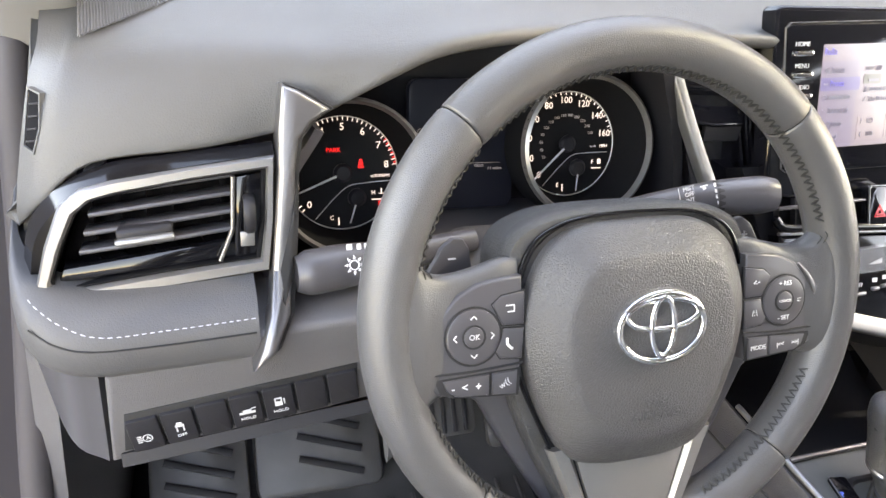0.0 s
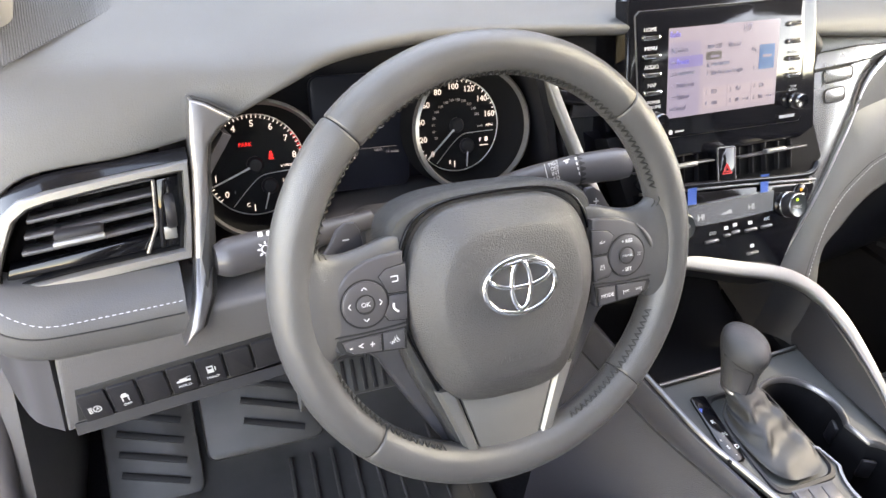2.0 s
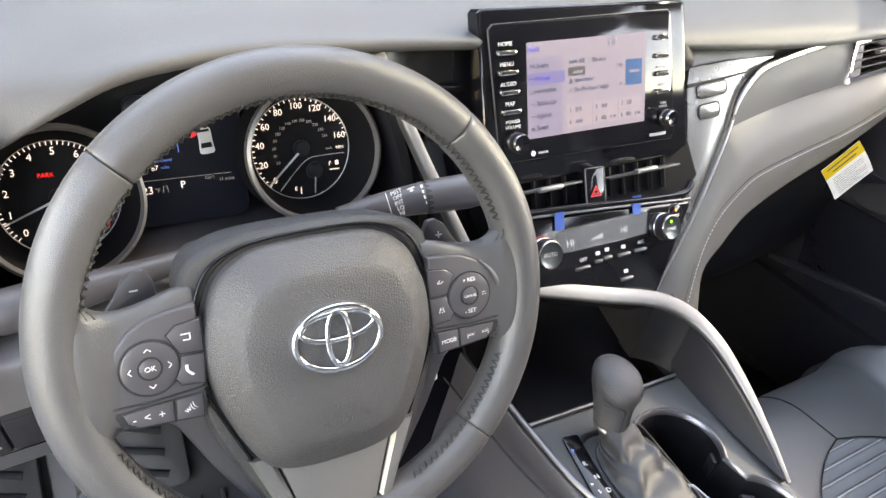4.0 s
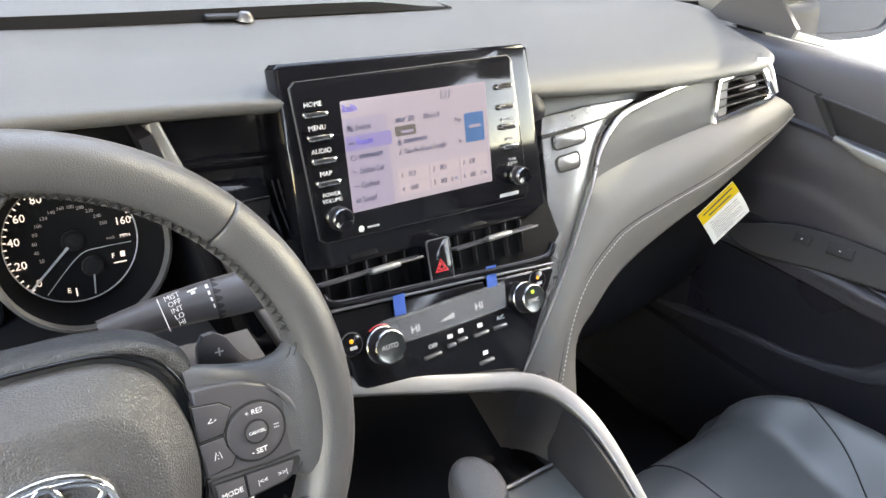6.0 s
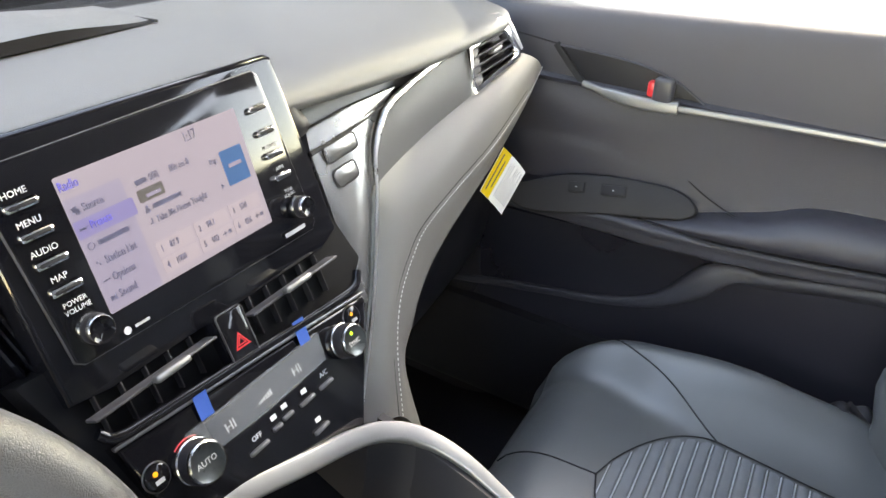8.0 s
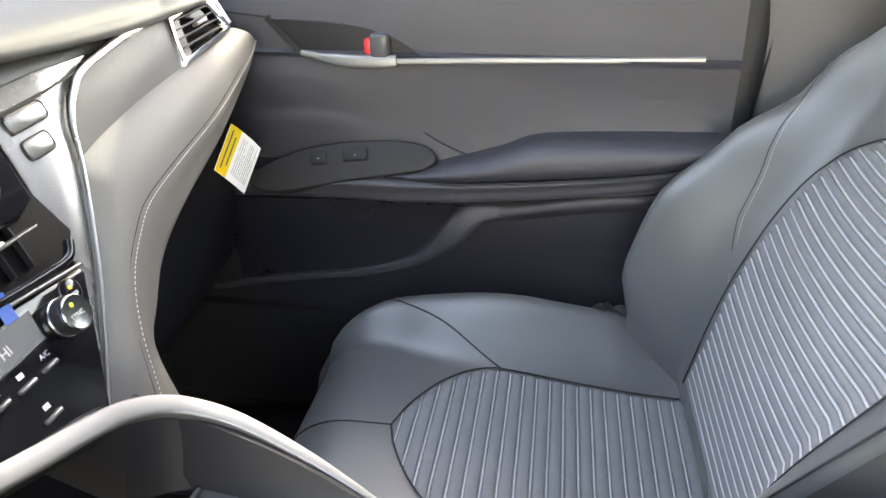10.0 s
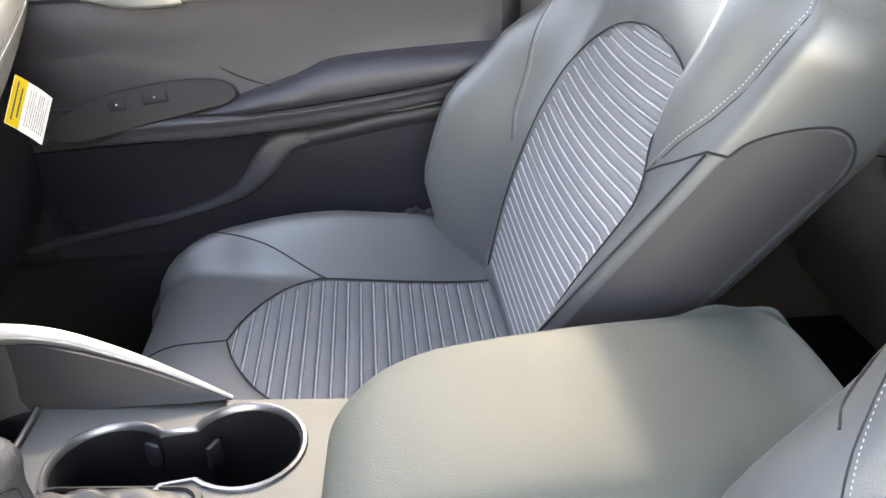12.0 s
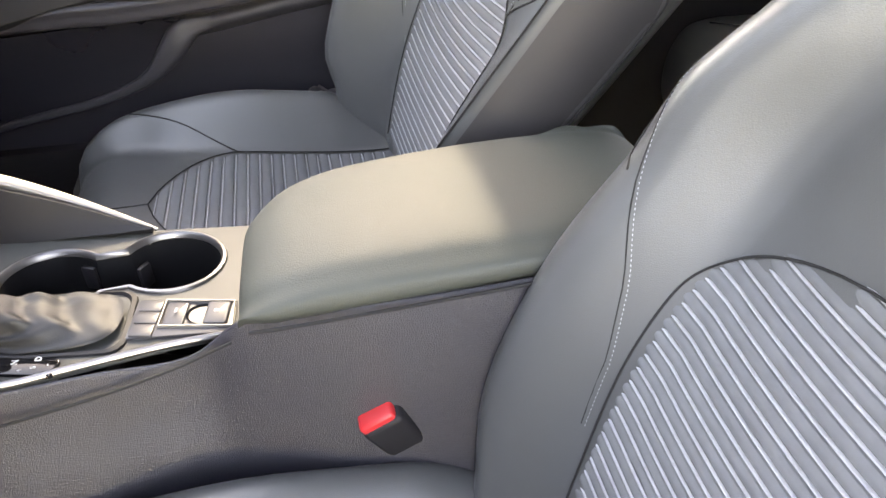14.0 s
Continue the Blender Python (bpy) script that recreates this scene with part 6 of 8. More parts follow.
YS = (0.46, 0.30, 0.15, 0.0, -0.15, -0.30, -0.43)
rows = []
for y in YS:
    sill = 1.006 - 0.055 * (y - 0.2)
    rows.append([V(0.775, y, sill - 0.004), V(0.745, y, sill + 0.004), V(0.705, y, sill - 0.006), V(0.692, y, 0.955), V(0.690, y, 0.912)])
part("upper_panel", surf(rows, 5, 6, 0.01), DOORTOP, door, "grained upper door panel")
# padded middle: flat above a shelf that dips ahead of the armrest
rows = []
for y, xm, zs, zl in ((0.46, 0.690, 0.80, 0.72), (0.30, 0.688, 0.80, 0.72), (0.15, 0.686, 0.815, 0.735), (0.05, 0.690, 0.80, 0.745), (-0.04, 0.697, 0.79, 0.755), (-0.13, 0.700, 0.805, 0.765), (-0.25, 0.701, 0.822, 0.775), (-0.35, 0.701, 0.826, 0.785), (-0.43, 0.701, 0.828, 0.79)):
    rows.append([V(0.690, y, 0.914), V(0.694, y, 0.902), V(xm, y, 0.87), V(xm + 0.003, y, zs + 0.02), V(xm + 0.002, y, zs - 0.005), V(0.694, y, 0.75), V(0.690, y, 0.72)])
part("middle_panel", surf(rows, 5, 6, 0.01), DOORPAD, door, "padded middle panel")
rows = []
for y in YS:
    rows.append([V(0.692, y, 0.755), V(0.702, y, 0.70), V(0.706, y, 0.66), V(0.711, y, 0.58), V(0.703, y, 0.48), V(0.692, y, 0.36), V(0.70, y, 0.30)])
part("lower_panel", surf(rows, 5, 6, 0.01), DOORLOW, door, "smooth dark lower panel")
# bright strip and handle
part("chrome_strip", sweep(cr([(0.676, 0.158, 0.911), (0.678, 0.10, 0.903), (0.679, 0.03, 0.902), (0.682, -0.1, 0.906), (0.684, -0.25, 0.910), (0.688, -0.385, 0.914)], 6), rrect(0.009, 0.008, 0.003, 3), (-1, 0, 0.1), True), SILVER, door, "satin silver strip")
hb = part("handle_recess", plate([(-0.207, 0.046), (-0.157, 0.0), (0.02, -0.002), (-0.025, 0.024), (-0.067, 0.038), (-0.13, 0.044)], 0.004, Matrix.Translation((0.6885, 0, 0.908)) @ Matrix(((0, 0, -1, 0), (-1, 0, 0, 0), (0, 1, 0, 0), (0, 0, 0, 1))), 0.002), DARK, door, "dark recess behind the door pull")
part("lock_tab", rbox(0.014, 0.012, 0.022, Matrix.Translation((0.680, 0.060, 0.922)), 0.004), RED, hb, "red lock tab")
part("pull", rbox(0.018, 0.028, 0.036, Matrix.Translation((0.677, 0.043, 0.923)), 0.007, 3), SMOOTH, hb, "satin grey door pull")
pb = cr([(0.680, 0.160, 0.9085), (0.677, 0.125, 0.9050), (0.674, 0.085, 0.9020), (0.674, 0.045, 0.9020), (0.676, 0.020, 0.9035)], 5)
part("pull_base", sweep(pb, rrect(0.018, 0.014, 0.005, 3), (-1, 0, 0.1), True, [0.25 + 0.75 * smoothstep(i / 9) for i in range(len(pb))]), SILVER, hb, "satin chrome pull blade")
part("recess_edge", sweep([(0.687, 0.209, 0.957), (0.686, 0.185, 0.932), (0.685, 0.158, 0.906)], rrect(0.010, 0.006, 0.002, 2), (-1, 0, 0)), GAP, hb)
part("recess_rim", tube(cr([(0.6855, 0.207, 0.956), (0.6855, 0.13, 0.9535), (0.6855, 0.070, 0.947), (0.6855, 0.025, 0.933), (0.6855, -0.018, 0.908)], 6), 0.0016, 6), DOORTOP, hb)
part("panel_seam", tube(cr([(0.6885, 0.40, 0.975), (0.6885, 0.30, 0.966), (0.6885, 0.21, 0.957)], 5), 0.0012, 5), GAP, hb)
# near-black tube draws the shade along the bend in the padding
part("crease", tube(cr([(0.684, 0.141, 0.897), (0.684, 0.10, 0.868), (0.686, 0.057, 0.843), (0.690, 0.0, 0.808), (0.682, -0.044, 0.786), (0.670, -0.089, 0.774), (0.660, -0.126, 0.772)], 6), 0.0012, 6, (1, 0, 0)), GAP, door)
# armrest: a thin wedge ahead that swells to the rear
rows = []
for y, w, zt, zb in ((0.035, 0.026, 0.7445, 0.7405), (-0.01, 0.036, 0.752, 0.7405), (-0.066, 0.046, 0.767, 0.745), (-0.125, 0.052, 0.784, 0.752), (-0.182, 0.054, 0.804, 0.758), (-0.30, 0.052, 0.812, 0.771), (-0.38, 0.050, 0.815, 0.784), (-0.43, 0.046, 0.816, 0.790)):
    h = zt - zb
    rows.append([V(0.696, y, zt + 0.003), V(0.685 - w * 0.45, y, zt + 0.002), V(0.685 - w * 0.85, y, zt - h * 0.12), V(0.685 - w * 1.05, y, zt - h * 0.45), V(0.685 - w, y, zb + h * 0.12), V(0.685 - w * 0.8, y, zb - 0.002), V(0.69, y, zb - 0.004)])
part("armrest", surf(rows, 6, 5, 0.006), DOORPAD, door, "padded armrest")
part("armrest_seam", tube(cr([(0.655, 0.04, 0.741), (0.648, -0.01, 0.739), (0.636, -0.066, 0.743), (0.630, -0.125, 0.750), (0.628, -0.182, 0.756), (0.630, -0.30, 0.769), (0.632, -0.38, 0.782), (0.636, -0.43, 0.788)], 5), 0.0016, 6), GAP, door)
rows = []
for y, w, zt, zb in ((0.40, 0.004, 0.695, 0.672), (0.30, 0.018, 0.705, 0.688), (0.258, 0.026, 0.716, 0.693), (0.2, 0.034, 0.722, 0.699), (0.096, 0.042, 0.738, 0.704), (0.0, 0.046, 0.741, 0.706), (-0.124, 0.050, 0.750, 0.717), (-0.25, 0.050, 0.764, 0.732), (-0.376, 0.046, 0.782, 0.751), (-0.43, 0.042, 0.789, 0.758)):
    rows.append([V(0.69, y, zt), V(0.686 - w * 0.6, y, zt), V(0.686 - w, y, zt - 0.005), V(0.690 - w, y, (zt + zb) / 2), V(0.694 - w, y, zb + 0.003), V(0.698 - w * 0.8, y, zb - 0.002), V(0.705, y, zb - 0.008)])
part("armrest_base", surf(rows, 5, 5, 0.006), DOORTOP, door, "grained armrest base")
# window switch pod leaning up out of the panel
MSW = Matrix.Translation((0.655, 0, 0.755)) @ Matrix(((0, 0.5, -0.866, 0), (-1, 0, 0, 0), (0, 0.866, 0.5, 0), (0, 0, 0, 1)))


def swl(y, z):
    return (-y, (z - 0.755) / 0.866)


pod = cr([(*swl(y, z), 0) for y, z in ((0.250, 0.728), (0.235, 0.744), (0.169, 0.772), (0.11, 0.784), (0.052, 0.790), (0.005, 0.790), (-0.025, 0.782), (-0.035, 0.768), (-0.02, 0.757), (0.002, 0.752), (0.096, 0.736), (0.201, 0.717))], 4, True)
swp = part("switch_panel", plate([(q.x, q.y) for q in pod], 0.022, MSW, 0.003, 3), PODBLACK, door, "smooth dark window switch panel")
for y, z, w in ((0.139, 0.762, 0.024), (0.084, 0.769, 0.036)):
    sq = at(MSW, *swl(y, z), 0.0004, 9)
    part("switch_well", plate(rrect(w + 0.004, 0.019, 0.002), 0.002, sq, z=0.0004), GAP, swp)
    part("switch", plate(rrect(w, 0.015, 0.002), 0.004, at(sq, 0, 0, 0.0022), 0.001), DARK, swp)
    part("symbol", plate(rrect(0.003, 0.002, 0.0008, 2), 0.0003, at(sq, 0, 0, 0.0026)), GREYPRINT, swp)
# map pocket moulding and speaker
mp_ = cr([(0.690, -0.43, 0.742), (0.688, -0.366, 0.727), (0.687, -0.237, 0.709), (0.687, -0.13, 0.690), (0.689, -0.085, 0.680), (0.693, -0.051, 0.643), (0.696, 0.0, 0.597), (0.697, 0.086, 0.566), (0.697, 0.18, 0.549), (0.697, 0.265, 0.533), (0.697, 0.359, 0.514)], 6)
part("pocket_moulding", sweep(mp_[18:], rrect(0.020, 0.022, 0.006, 3), (-1, 0, 0), True, [0.7 + 1.5 * math.exp(-((i - 27) / 8) ** 2) for i in range(18, len(mp_))]), DOORTOP, door, "raised moulding round the map pocket")
rows = []
for y, z, w in ((-0.43, 0.742, 0.020), (-0.366, 0.728, 0.022), (-0.237, 0.711, 0.024), (-0.15, 0.696, 0.026), (-0.10, 0.688, 0.020), (-0.075, 0.676, 0.010)):
    rows.append([V(0.704, y, z + 0.010), V(0.698 - w * 0.7, y, z + 0.007), V(0.698 - w, y, z), V(0.700 - w * 0.9, y, z - 0.012), V(0.702, y, z - 0.030)])
# lighter plastic than the lower panel, for the light its top catches
part("pocket_ledge", surf(rows, 5, 5, 0.005), DOORTOP, door, "grained ledge above the map pocket")
rows = []
for y, zb in ((0.45, 0.51), (0.30, 0.528), (0.18, 0.549), (0.086, 0.566), (0.0, 0.597), (-0.045, 0.637), (-0.08, 0.675)):
    zt = 0.690 + 0.012 * smoothstep((0.3 - y) / 0.3)
    rows.append([V(0.6735, y, zt), V(0.689, y, zt - 0.3 * (zt - zb)), V(0.698, y, zt - 0.6 * (zt - zb)), V(0.701, y, zb)])
part("speaker_panel", surf(rows, 5, 5, 0.004), SPEAKER, door, "black speaker panel")
bm = rbox(0.04, 0.62, 0.20, Matrix.Translation((0.694, 0.16, 0.395)), 0.02)
part("map_pocket", bm, DARK, door)
# rear edge of the door opening
pillar("door_frame", [(0.735, -0.445, 1.06), (0.72, -0.442, 0.94), (0.71, -0.432, 0.80), (0.71, -0.43, 0.35)], 0.025, 0.05, DARK, "black door frame and seal")
# mirror
mr = thing("side_mirror", "black door mirror with bright glass", "mirror", (0.95, 0.40, 0.95))
mo = [(x * 0.15, y * 0.078) for x, y in ((-1, 0.9), (0.85, 1.0), (1.0, 0.6), (0.85, -0.4), (0.55, -0.85), (-0.75, -1.0), (-1.0, -0.75))]
mo = [(p.x, p.y) for p in cr([(x, y, 0) for x, y in mo], 5, True)]
mi = [(x * 0.84, y * 0.78) for x, y in mo]
MM = Matrix.Translation((1.01, 0.365, 1.052)) @ Matrix.Rotation(radians(-12), 4, "Z") @ Matrix.Rotation(radians(88), 4, "X")
part("housing", ring(mo, mi, 0.03, MM, 0.0, 0.006), PIANO, mr, "gloss black housing")
rows = [[MM @ V(x * k, y * k, z) for x, y in mo] for k, z in ((1, -0.004), (0.98, -0.04), (0.85, -0.085), (0.5, -0.105))]
part("shell", loft(rows, True, True), PIANO, mr, "gloss black shell")
mirror = mat("mirror_glass", (0.9, 0.9, 0.9), 0.02, 1.0, vary=0)
part("glass", plate(mi, 0.004, MM, z=-0.006), mirror, mr, "mirror glass")
part("foot", sweep(cr([(0.78, 0.40, 0.99), (0.82, 0.40, 1.005), (0.87, 0.385, 1.01), (0.90, 0.38, 1.02)], 4), rrect(0.05, 0.07, 0.015), (0, 0, 1)), DARK, mr, "black mirror foot")
# black sail trim inside the window corner
bm = surf([[(0.745, 0.46, 1.005), (0.745, 0.40, 1.085)], [(0.742, 0.36, 1.008), (0.742, 0.34, 1.06)], [(0.74, 0.30, 1.01), (0.74, 0.295, 1.025)]], 4, 4, 0.01)
part("mirror_sail", bm, SMOOTH, door, "smooth grey corner trim")

# ---- centre console ----
def zc(y):
    """Height of the console's top at y."""
    return 0.658 + 0.079 * (y + 0.08)


cs = thing("centre_console", "dark centre console with satin plate and cup holders", "console", (0, -0.2, 0.4))
# side walls and body
rows = []
for y, xl, xr in ((0.16, -0.135, 0.125), (0.06, -0.128, 0.110), (-0.03, -0.118, 0.112), (-0.10, -0.104, 0.112), (-0.17, -0.092, 0.112), (-0.23, -0.098, 0.112), (-0.32, -0.112, 0.112), (-0.45, -0.118, 0.112), (-0.595, -0.112, 0.11)):
    t = zc(y) - 0.004 if y > -0.2 else 0.687 + 0.08 * (-0.228 - y)
    rows.append([V(xl + 0.004, y, t + 0.001), V(xl, y, t - 0.004), V(xl - 0.006, y, t - 0.05), V(xl - 0.018, y, 0.55), V(xl - 0.03, y, 0.45), V(xl - 0.035, y, 0.28)])
# the darker door leatherette carries the shade on this side of the console
part("side_panel", surf(rows, 5, 6, 0.008), DOORPAD, cs, "padded console side")
part("side_line", tube(cr([(-0.150, 0.16, 0.640), (-0.139, 0.02, 0.638), (-0.120, -0.08, 0.640), (-0.1045, -0.16, 0.650), (-0.1015, -0.21, 0.668)], 6), 0.0014, 6), GAP, cs)
rows = [[V(0.104 if i < 1 else 0.110 + 0.008 * i, q.y, (min(q.z, zc(q.y)) if q.y > -0.5 else q.z) - 0.012) for i, q in enumerate(r)] for r in rows]
# far side coloured near black in place of the footwell's shade
part("side_panel", surf(rows, 5, 6, 0.008), DARK, cs, "lower console side, blackened for the footwell shade")
# top plate with the cup holder opening
CUP1, CUP2, CR = (0.024, -0.040), (0.048, -0.140), 0.046


def cupline(grow=0.0):
    """Outline of the two joined cup openings."""
    out = []
    r = CR + grow
    a = math.atan2(CUP2[1] - CUP1[1], CUP2[0] - CUP1[0])
    d = math.hypot(CUP2[0] - CUP1[0], CUP2[1] - CUP1[1])
    op = math.radians(38)
    for k in range(25):
        b = a + op + (2 * math.pi - 2 * op) * k / 24
        out.append((CUP1[0] + r * math.cos(b), CUP1[1] + r * math.sin(b)))
    for k in range(25):
        b = a + math.pi + op + (2 * math.pi - 2 * op) * k / 24
        out.append((CUP2[0] + r * math.cos(b), CUP2[1] + r * math.sin(b)))
    return out


def onc(x, y, up=0.0):
    return V(x, y, zc(y) + up)


plate_l = cr([(-0.121, 0.042, 0), (-0.1195, 0.03, 0), (-0.112, -0.036, 0), (-0.097, -0.085, 0), (-0.076, -0.155, 0), (-0.066, -0.205, 0), (-0.060, -0.225, 0), (-0.02, -0.232, 0), (0.03, -0.28, 0), (0.085, -0.39, 0), (0.106, -0.40, 0), (0.107, -0.30, 0), (0.106, -0.18, 0), (0.104, -0.10, 0), (0.098, -0.03, 0), (0.096, 0.03, 0), (0.0965, 0.042, 0)], 4)
cl_ = cupline(0.004)


def hole_plate():
    """The top plate: outer outline joined to the cup opening by rays round the opening's middle."""
    mx, my = (CUP1[0] + CUP2[0]) / 2, (CUP1[1] + CUP2[1]) / 2
    bm = bmesh.new()
    o = [bm.verts.new(onc(p.x, p.y)) for p in plate_l]
    i = [bm.verts.new(onc(x, y)) for x, y in cl_]
    es = [bm.edges.new((v[k], v[(k + 1) % len(v)])) for v in (o, i) for k in range(len(v)) if (v is i or k + 1 < len(v) or True)]
    bmesh.ops.triangle_fill(bm, use_beauty=True, edges=es)
    for f in [f for f in bm.faces if f.calc_center_median().x > 9]:
        bm.faces.remove(f)
    bmesh.ops.recalc_face_normals(bm, faces=bm.faces)
    if sum(f.normal.z for f in bm.faces) < 0:
        bmesh.ops.reverse_faces(bm, faces=bm.faces)
    bmesh.ops.solidify(bm, geom=bm.faces[:], thickness=0.006)
    return bm


part("top_plate", hole_plate(), PLATE, cs, "satin grey top plate", angle=25)
part("plate_rail", tube(cr([onc(-0.126, 0.11, 0.001), onc(-0.119, 0.03, 0.001), onc(-0.111, -0.036, 0.001), onc(-0.096, -0.085, 0.001), onc(-0.076, -0.155, 0.001), onc(-0.063, -0.222, 0.001)], 6), 0.003, 8), DKSILVER, cs, "thin silver rail")
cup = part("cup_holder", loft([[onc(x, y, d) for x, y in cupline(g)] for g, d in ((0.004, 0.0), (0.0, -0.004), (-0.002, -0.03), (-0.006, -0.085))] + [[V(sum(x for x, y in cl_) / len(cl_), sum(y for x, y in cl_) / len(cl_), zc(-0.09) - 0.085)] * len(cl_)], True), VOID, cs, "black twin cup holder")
part("cup_rim", loft([[onc(x, y, d) for x, y in cupline(g)] for g, d in ((0.0, -0.003), (0.001, 0.0015), (0.003, 0.0032), (0.0055, 0.0025), (0.0068, -0.001))], True), DKSILVER, cup, "satin chrome rim")
for c, a, r in ((CUP1, -25, 0.043), (CUP2, 60, 0.038)):
    part("cup_clip", rbox(0.006, 0.016, 0.026, Matrix.Translation((c[0] + r * math.cos(radians(a)), c[1] + r * math.sin(radians(a)), zc(c[1]) - 0.026)) @ Matrix.Rotation(radians(a), 4, "Z"), 0.003), DARK, cup)

# gear selector
gs = thing("gear_selector", "leather gear lever with gathered leather boot", "gear lever", onc(-0.045, -0.03))
part("boot_frame", loft([[onc(x, y, d) for x, y in rrect(0.082 * k, 0.125 * k, 0.015, 4, -0.040, -0.055)] for k, d in ((1.04, 0.0), (1.03, 0.002), (0.97, 0.003), (0.94, 0.0))], True), DARK, gs)
rows = []
NB = 48
for i in range(41):
    t = i / 40
    w = float(np.interp(t, (0, 0.12, 0.30, 0.55, 0.8, 1.0), (0.037, 0.035, 0.028, 0.0225, 0.0185, 0.0175)))
    h = float(np.interp(t, (0, 0.12, 0.30, 0.55, 0.8, 1.0), (0.055, 0.049, 0.038, 0.027, 0.0205, 0.018)))
    cx, cy, cz = -0.040 - 0.004 * t, -0.058 + 0.058 * t, zc(-0.05) + 0.002 + 0.028 * t
    env = math.sin(math.pi * min(1, t * 1.05)) ** 0.7
    row = []
    for k in range(NB):
        a = 2 * math.pi * k / NB
        cc, ss = math.cos(a), math.sin(a)
        x = w * (abs(cc) ** 0.65) * (1 if cc > 0 else -1)
        y = h * (abs(ss) ** 0.65) * (1 if ss > 0 else -1)
        fold = math.sin(t * 17 + 2.2 * math.sin(2 * a + 0.7) + 0.5 * math.sin(5 * a))
        wr = 1 + env * (0.032 * fold + 0.034 * math.sin(4 * a + 6 * t) + 0.020 * math.sin(9 * a - 11 * t))
        row.append(V(cx + x * wr, cy + y * wr, cz + env * (0.0020 * fold + 0.003 * math.sin(3 * a + 2))))
    rows.append(row)
part("boot", loft(rows, True, True), BOOT, gs, "gathered black leather boot")
for j in (4, 6):
    part("stitching", stitches([r[j] + V(0.0008, 0, 0.0008) for r in rows], (1, 0, 0.4), 0.0026, 0.0016, 0.0006), DTHREAD, gs, "black stitching")
part("boot_seam", tube([r[5] + V(0.0003, 0, 0.0003) for r in rows], 0.0009, 5), GAP, gs)
# knob: tapered body and domed head
kc = V(-0.045, -0.001, zc(-0.05) + 0.026)
kax = Vector((0.10, 0.42, 1)).normalized() * 0.74
rows = []
for t, rx, ry, dy in ((0, 0.0175, 0.0185, 0), (0.010, 0.0185, 0.020, 0), (0.030, 0.0200, 0.0225, -0.001), (0.048, 0.0225, 0.0265, -0.003), (0.060, 0.0240, 0.0295, -0.005), (0.072, 0.0235, 0.0295, -0.006), (0.081, 0.0205, 0.0255, -0.006), (0.087, 0.0140, 0.0175, -0.006), (0.0895, 0.005, 0.006, -0.006)):
    c = kc + kax * t + V(0, dy, 0)
    rows.append([c + V(rx * math.cos(a), ry * math.sin(a), 0) for a in [2 * math.pi * k / 28 for k in range(28)]])
rows = [list(r) for r in zip(*[cr([r[j] for r in rows], 3) for j in range(28)])]
part("knob", loft(rows, True, True), AIRBAG, gs, "dark leather-wrapped knob")
part("knob_seam", tube(cr([kc + kax * 0.002 + V(-0.006, -0.0185, 0), kc + kax * 0.03 + V(-0.004, -0.0235, 0), kc + kax * 0.046 + V(-0.008, -0.0275, 0), kc + kax * 0.053 + V(-0.02, -0.018, 0), kc + kax * 0.056 + V(-0.0235, 0.0, 0)], 6), 0.0008, 5), GAP, gs)
part("knob_panel", surf([[kc + kax * t + V(x, y, 0) for x, y in q] for t, q in ((0.006, ((-0.0165, -0.0085), (-0.009, -0.0180), (0.001, -0.0203))), (0.028, ((-0.0188, -0.0100), (-0.010, -0.0213), (0.002, -0.0240))), (0.046, ((-0.0215, -0.0140), (-0.012, -0.0258), (0.001, -0.0292))))], 5, 5, 0.0006), SMOOTH, gs, "smooth front panel of the knob")
part("collar", lathe([(0.019, 0), (0.0195, 0.002), (0.0185, 0.004)], 28, Matrix.Translation(kc - kax * 0.002)), DKSILVER, gs)
gd = part("gate_display", plate(rrect(0.019, 0.086, 0.003), 0.004, Matrix.Translation(onc(-0.090, -0.030, 0.003)) @ Matrix.Rotation(radians(4.5), 4, "X") @ Matrix.Rotation(radians(-8), 4, "Z"), 0.001), PIANO, gs, "gloss black gear display")
for k, s in enumerate("PRND"):
    words("gear_letter", s, 0.0075, Matrix.Translation(onc(-0.0925 + 0.0024 * k, -0.006 - 0.017 * k, 0.0033)) @ Matrix.Rotation(radians(4.5), 4, "X"), BLUEGLOW if s == "P" else WHITE, gd)
words("gear_letter", "S", 0.0065, Matrix.Translation(onc(-0.0955, -0.0555, 0.0034)), WHITE, gd)
words("gear_letter", "+", 0.007, Matrix.Translation(onc(-0.0975, -0.046, 0.0034)), WHITE, gd)
words("gear_letter", "-", 0.007, Matrix.Translation(onc(-0.0935, -0.065, 0.0034)), WHITE, gd)

# drive mode and parking brake switches
MCs = Matrix.Translation(onc(-0.046, -0.168)) @ Matrix.Rotation(radians(4.5), 4, "X") @ Matrix.Rotation(radians(-6), 4, "Z")
ds = thing("brake_switch_panel", "satin grey drive mode and parking brake switches", "switch panel", m=MCs)
part("bezel_edge", ring([(-0.0125, 0.0245), (0.0245, 0.0255), (0.0240, -0.0350), (-0.0115, -0.0385)], [(-0.0108, 0.0228), (0.0228, 0.0238), (0.0224, -0.0335), (-0.0100, -0.0368)], 0.003, MCs, 0.0058, 0.0006), SILVER, ds, "satin silver switch surround")
part("bezel", plate([(-0.026, 0.048), (0.026, 0.050), (0.026, -0.036), (-0.016, -0.040)], 0.004, at(MCs, 0, 0, 0.003), 0.0012), SMOOTH, ds)
